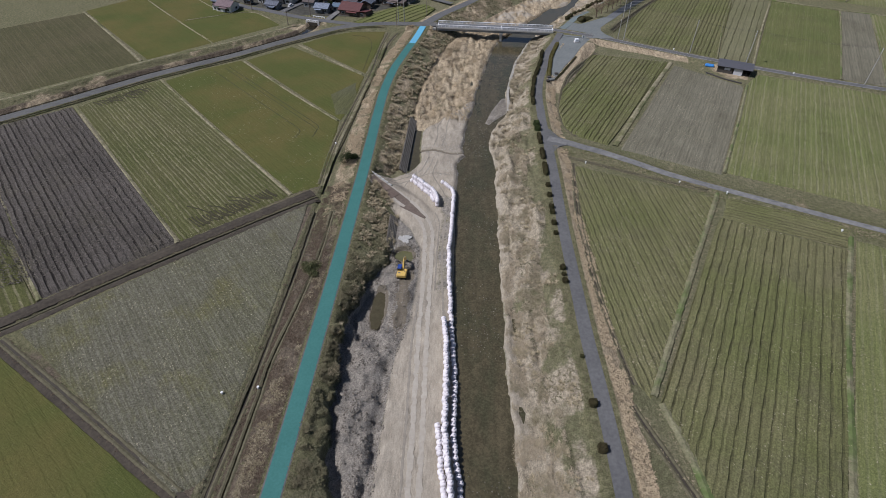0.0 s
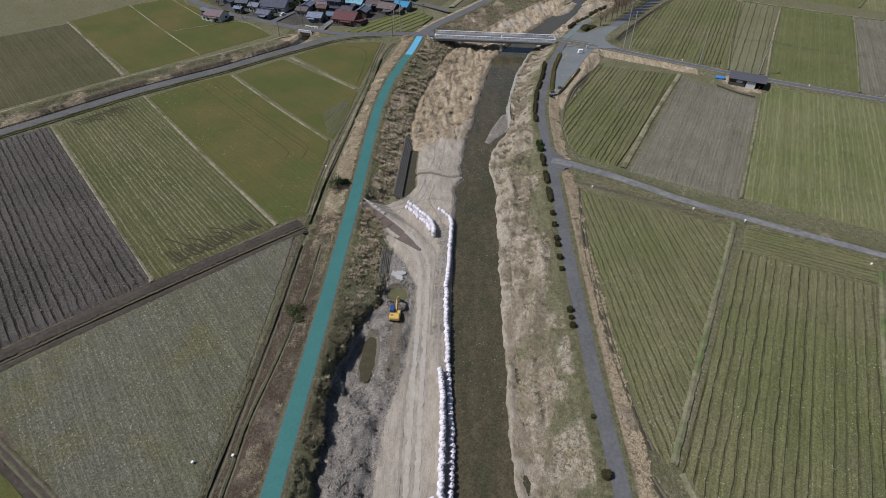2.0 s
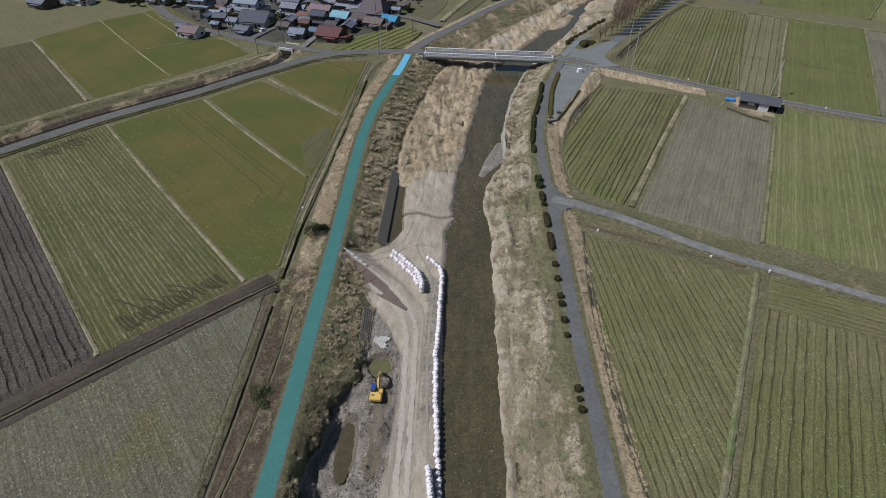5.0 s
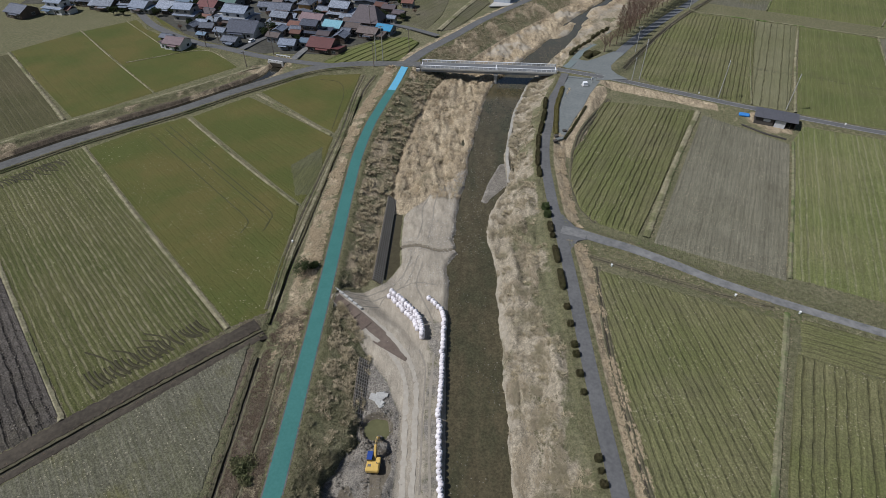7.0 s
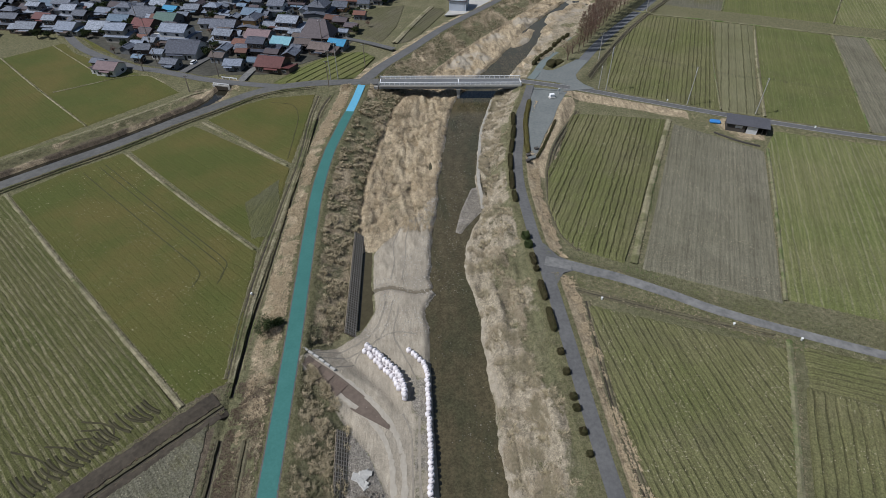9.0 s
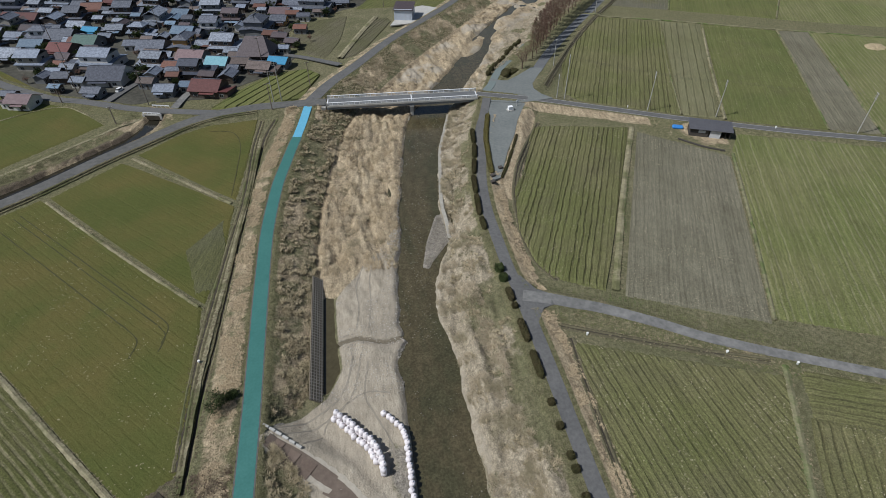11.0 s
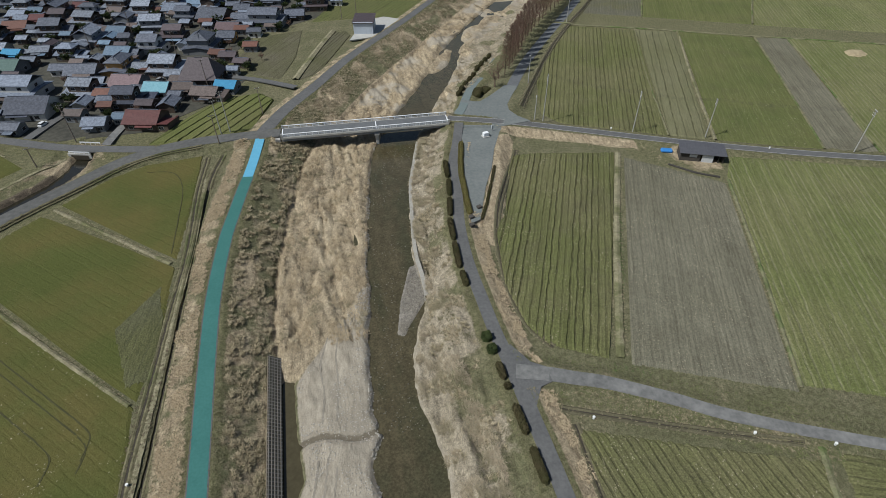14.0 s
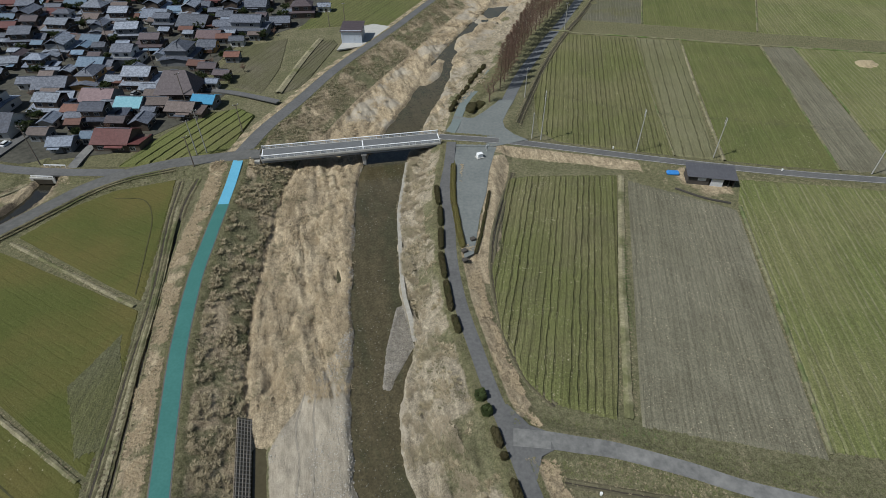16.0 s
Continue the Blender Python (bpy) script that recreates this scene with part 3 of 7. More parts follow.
    strawM = np.maximum.reduce([strawM, 1 - smoothstep(2.4, 3.4, dp + 0.5 * w3), yard * (0.55 + 0.4 * n5)])
    dug_wet = (1 - smoothstep(1.0, 1.8, np.abs(X + 12) + 0.6 * w3)) * smoothstep(98, 101, Y) * (1 - smoothstep(119, 121, Y)) + \
        (1 - smoothstep(2.6, 3.6, np.hypot(X + 13.6, Y - 124.2))) + (1 - smoothstep(1.6, 2.6, np.hypot((X + 17.3), (Y - 106) * 0.3))) + \
        np.exp(-((Y - 176.8 - 0.8 * np.sin(X * 0.45)) / 0.7) ** 2) * (X > -14.5) * (X < wl + 1)
    strip = smoothstep(-0.4, 0.4, X - wl + 4.6) * smoothstep(-0.4, 0.4, wl - 1.0 - X) * smoothstep(108, 114, Y) * (1 - smoothstep(150, 156, Y)) * (0.75 + 0.4 * w3)
    rub = np.maximum(rub, 0.75 * strip)
    shoal = 1 - smoothstep(0.0, 0.6, shoal_edge(X, Y))
    rub = np.maximum(rub, shoal)
    off_road, _ = near_line(X, Y, FIELD_ROAD)
    strawE = strawE * smoothstep(3.5, 5.0, off_road)
    sand = sand * (1 - 0.8 * strip) + 0.16 * yard
    green = smoothstep(-0.5, 0.5, 4.0 + w3 - np.abs(X - xt)) + smoothstep(-0.6, 0.6, 4.2 + w3 - np.abs(X - rr)) + (np.abs(X - 20) > 70) * 0.5
    for name, v in (("sand", np.maximum(np.maximum(sand, 0.8 * sandR), 0.75 * bare)), ("rubble", rub), ("straw", np.maximum.reduce([straw, strawE, strawW, strawM, strawV, strawS, strawC, bars * 0.8])), ("wet", dug_wet),
                    ("bleach", bleach), ("pale", bankR), ("dark", dark), ("green", green)):
        me.attributes.new(name, "FLOAT", "POINT").data.foreach_set("value", np.clip(v, 0, 1).reshape(-1).astype(np.float32))
    me.materials.append(GROUND)
    return tagged(new("ground", me), "dry grassland and river bed of sand, gravel and straw", "ground", kind="structure")


build_ground()


def ribbon(name, pts, width, material, label, lift=0.05, step=1.5, category="road", flat=None, crown=0.0, ragged=0.0):
    """A paved strip laid on the land, with edges that go down into it."""
    c = curve_through([p[:2] for p in pts], step)
    t = np.gradient(c, axis=0)
    t /= np.linalg.norm(t, axis=1)[:, None]
    nrm = np.stack([t[:, 1], -t[:, 0]], -1)
    w = np.interp(np.linspace(0, 1, len(c)), np.linspace(0, 1, len(width)), width) if isinstance(width, (list, tuple)) else np.full(len(c), width)
    if len(pts[0]) > 2:
        zc = curve_through(pts, step)[:, 2]
    else:
        zc = land(c[:, 0], c[:, 1]) if flat is None else np.full(len(c), flat)
    verts, faces = [], []
    rr = random.Random(len(c) + int(abs(c[0][0])))
    for i in range(len(c)):
        wide = w[i]
        for s, dz in ((-0.5, -0.4), (-0.5, 0), (0, crown), (0.5, 0), (0.5, -0.4)):
            p = c[i] + nrm[i] * wide * s * (1 + rr.uniform(-ragged, ragged))
            verts.append((p[0], p[1], zc[i] + lift + dz * (1 + rr.uniform(-ragged, ragged)) + rr.uniform(-0.06, 0.06) * ragged))
    for i in range(len(c) - 1):
        for k in range(4):
            a = i * 5 + k
            faces.append((a, a + 1, a + 6, a + 5))
    return tagged(new(name, mesh_of(name, verts, faces, material)), label, category, kind="structure")


teal_line = [(float(np.interp(y, TEAL_Y, TEAL_X)), y) for y in (20, 60, 85, 110, 135, 158, 178, 195, 215, 235, 248, 258, 264)]
ribbon("path_shoulder", [(x, y, 1.5) for x, y in teal_line], 3.6, ASPHALT, "grey asphalt shoulder of the cycle path", lift=0.03, category="path")
ribbon("cycle_path", [(x, y, 1.5) for x, y in teal_line], 3.1, TEAL, "teal painted asphalt cycle path on the levee")
ribbon("cycle_path_end", [(-25.9, 264, 1.5), (-24.4, 274, 1.6), (-22.9, 286, 1.85)], 2.9, BLUE_PAINT, "light blue painted end of the cycle path", category="path")
rr_line = [(float(np.interp(y, RR_Y, RR_X)), y, 1.5) for y in (20, 63, 82, 96, 112, 134, 161, 182, 190, 200, 213, 228, 245, 257, 268)] + [(42, 281, 2.1)]
ribbon("levee_road", rr_line, 2.9, ASPHALT, "narrow grey asphalt road on the levee")
ribbon("main_road_east", MAIN_EAST, 3.5, ASPHALT, "grey two-way asphalt road past the fields")
ribbon("main_road_west", MAIN_WEST, [5.5, 4.9, 4.8, 4.8, 4.8, 4.8], WEST_ASPHALT, "grey asphalt road curving past the paddies")
ribbon("village_road", VILLAGE_ROAD, 3.8, ASPHALT, "grey asphalt road along the village edge", lift=0.06)
ribbon("riverside_road", NORTH_WEST, [5.0, 4.0, 3.6, 3.4], ASPHALT, "grey asphalt riverside road beyond the bridge", lift=0.065)
ribbon("field_road", FIELD_ROAD, [3.4, 2.5, 2.2, 2.2, 2.2], GRAVEL_TRACK, "worn grey farm road between the paddies", lift=0.06)

# the river
wv, wf = [], []
wy = np.concatenate([[-80, 30], np.arange(40, 430, 3.0)])
for y in wy:
    a, b = float(np.interp(y, WL_Y, WL_X)), float(np.interp(y, WR_Y, WR_X))
    wv += [(a - 4, y, -3.5), ((a + b) / 2, y, -3.5), (b + 4, y, -3.5)]
for i in range(len(wy) - 1):
    for k in range(2):
        wf.append((i * 3 + k, i * 3 + k + 1, i * 3 + k + 4, i * 3 + k + 3))
tagged(new("river", mesh_of("river", wv, wf, WATER)), "shallow brown river water between gravel banks", "river", kind="structure")


# ---- fields ----
def grown(poly, d):
    """The outline moved outwards by d."""
    n = len(poly)
    turn = sum(poly[i][0] * poly[(i + 1) % n][1] - poly[(i + 1) % n][0] * poly[i][1] for i in range(n))
    out = []
    for i in range(n):
        a, p, b = Vector(poly[i - 1]), Vector(poly[i]), Vector(poly[(i + 1) % n])
        u, w = (p - a).normalized(), (b - p).normalized()
        m = Vector((u.y + w.y, -u.x - w.x)).normalized() * (1 if turn > 0 else -1)
        k = max(0.5, m.dot(Vector((u.y, -u.x))) * (1 if turn > 0 else -1))
        out.append(tuple(p + m * d / k))
    return out


def field(poly, angle, spacing, depth, material, label, z=0.1, along=1.6, name="field", ragged=0.5):
    """A field in rows: each row has a narrow furrow (depth below 0: a ridge) that wavers a little along its way."""
    z = z + max(depth, 0) * 1.25
    ca, sa = math.cos(radians(angle)), math.sin(radians(angle))
    q = [(x * ca + y * sa, -x * sa + y * ca) for x, y in poly]
    v0, v1 = min(p[1] for p in q), max(p[1] for p in q)
    rng = random.Random(int(abs(v0 * 10)) + len(label))
    nu = max(4, int((max(p[0] for p in q) - min(p[0] for p in q)) / along))
    levels = [(v0, 0, 0)]
    for k in range(1, int((v1 - v0) / spacing) + 1):
        v = v0 + k * spacing + rng.uniform(-0.06, 0.06) * spacing
        levels += [(v - 0.36, -0.25, k), (v - 0.13, 1.0, k), (v + 0.13, 1.0, k), (v + 0.36, -0.25, k), (v + spacing * 0.5, -0.12, 0)]
    levels = [l for l in levels if l[0] < v1 - 0.05] + [(v1, 0, 0)]
    verts, uvs, lines = [], [], []
    waver = {}
    for r, (v, f, k) in enumerate(levels):
        vq = min(max(v, v0 + 0.002), v1 - 0.002)
        cuts = []
        for (a, b), (c, d) in zip(q, q[1:] + q[:1]):
            if (b - vq) * (d - vq) < 0:
                cuts.append(a + (c - a) * (vq - b) / (d - b))
        lo, hi = min(cuts) + rng.random() * ragged, max(cuts) - rng.random() * ragged
        if k not in waver:
            p1, p2 = rng.uniform(0, 6), rng.uniform(0, 6)
            waver[k] = (p1, p2, rng.uniform(0.04, 0.12), rng.choice([0.45, 0.8, 1.0, 1.0]))
        p1, p2, wa, strong = waver[k]
        for i in range(nu + 1):
            u = lo + (hi - lo) * i / nu
            dv = wa * (math.sin(u * 0.33 + p1) + 0.7 * math.sin(u * 1.1 + p2)) if f > 0 or k else 0
            h = -depth * f * strong * rng.uniform(0.4, 1.2) + rng.uniform(-0.02, 0.02)
            if i in (0, nu) or r in (0, len(levels) - 1):
                h, dv = -z - 0.05, 0
            verts.append((u * ca - (v + dv) * sa, u * sa + (v + dv) * ca, z + h))
            uvs.append((u, v))
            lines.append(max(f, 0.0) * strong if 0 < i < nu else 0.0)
    faces = [(r * (nu + 1) + k, r * (nu + 1) + k + 1, (r + 1) * (nu + 1) + k + 1, (r + 1) * (nu + 1) + k) for r in range(len(levels) - 1) for k in range(nu)]
    me = mesh_of(name, verts, faces, material)
    me.uv_layers.new(name="UVMap").data.foreach_set("uv", [c for l in me.loops for c in uvs[l.vertex_index]])
    me.attributes.new("furrow", "FLOAT", "POINT").data.foreach_set("value", lines)
    return tagged(new(name, me), label, "field", "farm fields", "structure")


F_GREEN = mat_field("green_paddy", (0.081, 0.091, 0.027), (0.115, 0.101, 0.035), (0.05, 0.055, 0.018), 0.1, specks=0.3, patch=(0.086, 0.1, 0.03), patches=0.6, streak=0.025, coarse=0.42)
F_STUB = mat_field("striped_stubble", (0.078, 0.084, 0.03), (0.098, 0.096, 0.04), (0.22, 0.195, 0.125), 0.75, speck=(0.34, 0.3, 0.2), specks=0.4, streak=0.12)
# F_BROWN, F_ROWS, F_STRIP: dark furrow tone adds trench shade to the real depth
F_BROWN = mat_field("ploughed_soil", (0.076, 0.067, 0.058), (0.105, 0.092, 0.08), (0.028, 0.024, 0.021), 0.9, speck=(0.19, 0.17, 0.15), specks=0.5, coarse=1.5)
F_GREY = mat_field("grey_stubble", (0.118, 0.112, 0.08), (0.108, 0.105, 0.066), (0.19, 0.175, 0.14), 0.3, speck=(0.32, 0.3, 0.25), specks=0.5, patch=(0.115, 0.108, 0.045), patches=0.85, streak=0.1, coarse=1.3, lines=0.25, gap=0.6)
F_SOIL = mat_field("harrowed_soil", (0.152, 0.142, 0.1), (0.178, 0.166, 0.121), (0.11, 0.1, 0.07), 0.5, speck=(0.34, 0.31, 0.24), specks=0.35, patch=(0.115, 0.105, 0.075), patches=0.55, streak=0.13, coarse=0.8)
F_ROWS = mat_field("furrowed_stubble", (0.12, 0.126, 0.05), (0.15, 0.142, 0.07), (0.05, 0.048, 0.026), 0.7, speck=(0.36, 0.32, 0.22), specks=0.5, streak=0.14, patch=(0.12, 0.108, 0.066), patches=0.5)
F_MEADOW = mat_field("bright_green_stubble", (0.1, 0.115, 0.04), (0.125, 0.13, 0.05), (0.17, 0.16, 0.085), 0.35, specks=0.35, patches=0.4, streak=0.1, coarse=0.8)
F_DULL = mat_field("brownish_green_stubble", (0.078, 0.074, 0.036), (0.092, 0.082, 0.044), (0.13, 0.115, 0.075), 0.4, specks=0.3, streak=0.1, coarse=0.8)
F_PALE = mat_field("pale_green_stubble", (0.128, 0.142, 0.052), (0.158, 0.158, 0.07), (0.24, 0.225, 0.145), 0.5, speck=(0.36, 0.33, 0.23), specks=0.7, streak=0.14, coarse=0.9)

F_STRIP = mat_field("pale_olive_strip", (0.15, 0.147, 0.078), (0.172, 0.163, 0.095), (0.05, 0.048, 0.026), 0.8, specks=0.35, streak=0.1, coarse=0.8)
F_CORNER = mat_field("grey_trodden_paddy", (0.097, 0.098, 0.045), (0.112, 0.11, 0.066), (0.07, 0.068, 0.042), 0.35, specks=0.3, streak=0.12, patch=(0.09, 0.095, 0.04), patches=0.8)

GREEN, STUB = "olive green paddy field with short regrowth", "green paddy with pale straw rows"
FIELDS = [
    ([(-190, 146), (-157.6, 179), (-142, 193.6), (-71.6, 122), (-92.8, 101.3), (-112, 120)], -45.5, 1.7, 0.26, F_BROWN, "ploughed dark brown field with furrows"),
    ([(-139.6, 194.6), (-128.5, 214), (-121.4, 218.6), (-49.3, 144), (-70, 123.2)], -45, 1.2, 0.1, F_STUB, STUB),
    ([(-119.2, 218.8), (-109, 231.4), (-97, 241.2), (-44, 189.3), (-41.8, 165), (-41.4, 150), (-47.6, 146)], -45, 1.9, 0.03, F_GREEN, GREEN),
    ([(-94, 242.6), (-80, 258.6), (-42.2, 228.6), (-41.6, 205), (-43.4, 191.5)], -43, 1.9, 0.03, F_GREEN, GREEN),
    ([(-75.8, 263.6), (-66, 274.6), (-57, 280), (-41.2, 281.4), (-41, 255), (-41.8, 232.5)], -41, 1.9, 0.03, F_GREEN, GREEN),
    ([(-90.6, 91.4), (-77, 106.8), (-62.6, 121.2), (-42.6, 140.2), (-41.6, 122), (-40.4, 99), (-40.3, 62), (-43, 59.4)], -49, 1.2, 0.03, F_GREY, "dry grey-green stubble field"),
    ([(-140, 108), (-93, 85), (-44, 57), (-42, 20), (-140, 20)], -40, 1.9, 0.03, F_GREEN, GREEN),
    ([(-150, 150), (-94, 99.3), (-99, 93), (-160, 110)], -45, 1.9, 0.05, F_STUB, STUB),
    ([(-260, 236), (-198.5, 297.5), (-139, 236.3), (-150.5, 222.5), (-170, 203)], -45, 2.0, 0.05, F_DULL, "brownish green stubble field with faint rows"),
    ([(-199.3, 301), (-183.3, 327), (-117.6, 260.5), (-137, 238.8)], -45, 2.0, 0.03, F_GREEN, GREEN),
    ([(-181.6, 328.2), (-158, 352), (-93.8, 287), (-116.4, 261.7)], -44, 2.0, 0.03, F_GREEN, GREEN),
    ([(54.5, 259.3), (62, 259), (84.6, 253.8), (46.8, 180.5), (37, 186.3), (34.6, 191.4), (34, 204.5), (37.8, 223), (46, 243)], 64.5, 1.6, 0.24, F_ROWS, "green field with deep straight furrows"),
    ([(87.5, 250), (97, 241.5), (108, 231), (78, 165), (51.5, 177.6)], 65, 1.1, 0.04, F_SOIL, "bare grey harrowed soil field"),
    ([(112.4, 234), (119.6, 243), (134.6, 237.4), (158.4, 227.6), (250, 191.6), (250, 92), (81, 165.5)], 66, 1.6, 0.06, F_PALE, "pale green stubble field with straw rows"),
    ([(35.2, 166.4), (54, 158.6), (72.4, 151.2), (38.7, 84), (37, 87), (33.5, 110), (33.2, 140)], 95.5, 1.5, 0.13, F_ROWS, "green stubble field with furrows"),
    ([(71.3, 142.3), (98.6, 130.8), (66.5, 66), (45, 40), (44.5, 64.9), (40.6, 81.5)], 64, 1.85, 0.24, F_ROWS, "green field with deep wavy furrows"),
    ([(76, 152), (104, 140), (99.6, 131.4), (72, 143)], -23, 1.4, 0.08, F_ROWS, "rough headland of turned stubble"),
    ([(103.5, 134.5), (200, 92), (200, 10), (50, 10), (48.2, 40), (68.5, 66)], 64, 1.6, 0.06, F_PALE, "pale green stubble field"),
    ([(116, 371), (147, 356.5), (106.8, 259.6), (78, 274.4), (73.4, 284), (84, 318)], 66, 1.7, 0.25, F_ROWS, "green field with straight furrows"),
    ([(148.6, 356), (165, 349.5), (119.8, 253.4), (108.6, 258.8)], 65, 2.9, 0.2, F_STRIP, "pale olive field with a few dark furrows"),
    ([(167.2, 349.6), (195.2, 334), (149.6, 240), (121.8, 252.6)], 65, 1.9, 0.03, F_MEADOW, GREEN),
    ([(196.4, 333.5), (208.5, 329.5), (172, 252), (165, 233.8), (151.6, 239.4)], 66, 1.1, 0.04, F_SOIL, "strip of bare grey soil"),
    ([(210, 329), (330, 270), (300, 180), (167, 233), (174, 250)], 66, 1.6, 0.05, F_PALE, "pale green stubble field with straw rows"),
    ([(130, 388), (172, 470), (205, 455), (160, 374)], 64, 1.4, 0.05, F_GREY, "brownish green stubble field with faint rows"),
    ([(161.5, 373), (206, 455), (262, 425), (206, 350)], 64, 1.9, 0.04, F_MEADOW, GREEN),
    ([(207.5, 349), (264, 424), (400, 350), (360, 275)], 64, 1.6, 0.05, F_PALE, "pale green stubble field with straw rows"),
]
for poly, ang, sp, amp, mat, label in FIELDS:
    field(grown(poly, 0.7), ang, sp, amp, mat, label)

field([(-43.6, 224), (-51.5, 211), (-46.2, 193.2), (-41.6, 196), (-41.4, 212)], 80, 1.6, 0.02, F_CORNER, "bare grey trodden corner of a paddy", z=0.16, ragged=1.0)

# ---- the bridge ----
def bridge():
    a, b = Vector((-16, 287.2, 0)), Vector((38.8, 284.3, 0))
    d = (b - a).normalized()
    rz = math.degrees(math.atan2(d.y, d.x))
    mid, L, W = (a + b) / 2, (b - a).length, 6.6
    t = thing("road_bridge", pose(mid.x, mid.y, 0, 0, 0, rz), "steel girder road bridge with white railings over the river", "bridge")
    part("deck", box(0, 0, 1.93, L, W, 0.6, bevel=0.03), CONCRETE, t, "grey concrete bridge deck")
    part("roadway", box(0, 0, 2.25, L - 0.2, W - 1.2, 0.06), ASPHALT_DARK, t, "dark asphalt bridge roadway")
    for s in (-1, 1):
        part("kerb", box(0, s * (W / 2 - 0.35), 2.32, L, 0.5, 0.2, bevel=0.03), CONCRETE, t)
        part("fascia_girder", box(0, s * (W / 2 - 0.9), 1.1, L, 0.22, 1.2), STEEL_DARK, t, "dark steel edge girder")
        part("inner_girder", box(0, s * 1.1, 1.25, L, 0.22, 1.3), STEEL_DARK, t)
        rail = part("top_rail", box(0, s * (W / 2 - 0.3), 3.3, L, 0.3, 0.22, bevel=0.04), WHITE_METAL, t, "white steel handrail")
        part("mid_rail", box(0, s * (W / 2 - 0.3), 2.78, L, 0.14, 0.16), WHITE_METAL, t)
        n = 28
        for i in range(n + 1):
            part("rail_post", box(-L / 2 + 0.2 + (L - 0.4) * i / n, s * (W / 2 - 0.3), 2.84, 0.2, 0.22, 0.9), WHITE_METAL, t)
        for e in (-1, 1):
            part("end_pillar", box(e * (L / 2 - 0.1), s * (W / 2 - 0.3), 2.9, 0.5, 0.5, 1.2, bevel=0.04), CONCRETE, t)
    for x in (-L / 2 + 0.15, 3.2, L / 2 - 0.15):
        part("expansion_joint", box(x, 0, 2.3, 0.32, W - 1.2, 0.03), WHITE_METAL, t, "pale steel expansion joint")
    bm = box(3.2, 0, -1.6, 1.3, 5.2, 4.6, bevel=0.25)
    add_box(bm, 3.2, 0, 0.35, 1.7, 6.2, 0.7, bevel=0.1)
    part("pier", bm, CONCRETE, t, "concrete river pier")
    for e in (-1, 1):
        part("abutment", box(e * (L / 2 + 1.3), 0, -0.6, 1.6, W - 0.4, 4.4, bevel=0.05), CONCRETE, t, "concrete abutment")
    return t


bridge()

# ---- bunds, drains and tracks between the fields ----
# mud of the drain beds; also the painted shade of the culvert mouth
MUD_AND_SHADE = mat_plain("dark_mud_and_shade", (0.035, 0.03, 0.022), (0.07, 0.058, 0.042), 3.0, 0.7)
RUT_GREEN = mat_plain("worn_rut", (0.045, 0.045, 0.02), (0.075, 0.07, 0.03), 2.0, 0.95)
CANAL_WATER = mat_plain("dark_canal_water", (0.012, 0.011, 0.008), (0.03, 0.027, 0.018), 0.8, 0.12, bump=0.05, spec=0.5)
PUDDLE = mat_plain("brown_pond", (0.05, 0.042, 0.022), (0.085, 0.072, 0.04), 0.8, 0.15, bump=0.05, spec=0.5)
BUNDS = [
    ([(-141, 194.2), (-106, 158), (-71, 122)], 1.7, "straw-topped earth bund between two paddies"),
    ([(-121.4, 219.6), (-83, 180), (-48.2, 145)], 1.5, "straw-topped earth bund between two paddies"),
    ([(-94.6, 240), (-70, 215), (-44.4, 190.4)], 1.3, "pale low bund with a water pipe line"),
    ([(-77, 261.3), (-60, 246), (-42.8, 230.6)], 1.5, "pale low bund at the paddy edge"),
    ([(-130, 139), (-112, 120), (-93, 100.3)], 1.6, "straw-topped earth bund between two paddies"),
    ([(-199, 299.2), (-168, 268), (-138, 237.5)], 1.8, "dry grass bund between two paddies"),
    ([(-182.5, 327.8), (-150, 294), (-116.8, 261)], 0.9, "thin pale bund between two paddies"),
    ([(-167, 342), (-130, 305)], 0.7, "thin pale bund inside a paddy"),
    ([(-142, 290), (-116, 305), (-101, 296)], 0.7, "thin bund inside a paddy"),
    ([(73.8, 154), (70.6, 147.4), (55, 116), (39.2, 83.6)], 1.7, "pale trodden bund between furrowed fields"),
    ([(102.2, 136), (84, 101), (67.5, 66.5), (46.5, 26)], 1.7, "pale trodden bund between furrowed fields"),
    ([(86.2, 253), (67, 216), (49.3, 179.6)], 2.2, "straw-topped bund beside a furrowed field"),
    ([(110.3, 231.5), (95, 198), (79.4, 165.2)], 1.3, "pale bund at the edge of bare soil"),
    ([(166.4, 350), (144, 304), (120.6, 252.8)], 1.3, "pale straw bund between stubble fields"),
    ([(148, 357), (128, 312), (107.6, 259.2)], 0.9, "low grass bund between stubble fields"),
    ([(196, 334), (175, 290), (150.4, 239.8)], 0.9, "low grass bund between stubble fields"),
    ([(209.4, 330), (191, 288), (173, 250), (166, 234)], 0.9, "low grass bund beside bare soil"),
    ([(112, 374), (150, 357.5), (196, 335), (260, 305), (340, 266)], 1.8, "long grass bund across the far fields"),
    ([(40.5, 82), (43.5, 66), (44, 40)], 2.2, "grassy verge with a drain beside the furrowed field"),
    ([(161, 374), (183, 414), (206, 456)], 1.0, "low grass bund in the far fields"),
    ([(206.8, 350), (235, 388), (263, 425)], 1.0, "low grass bund in the far fields"),
]
for pts, w, label in BUNDS:
    ribbon("bund", pts, w * 0.72, BUND if pts[0][0] < 30 or "straw" in label else BUND_GREEN, label, lift=0.2 if pts[0][0] < 30 else 0.34, step=0.9, category="bund", crown=0.2, ragged=0.2)


ALL_DRAINS = []


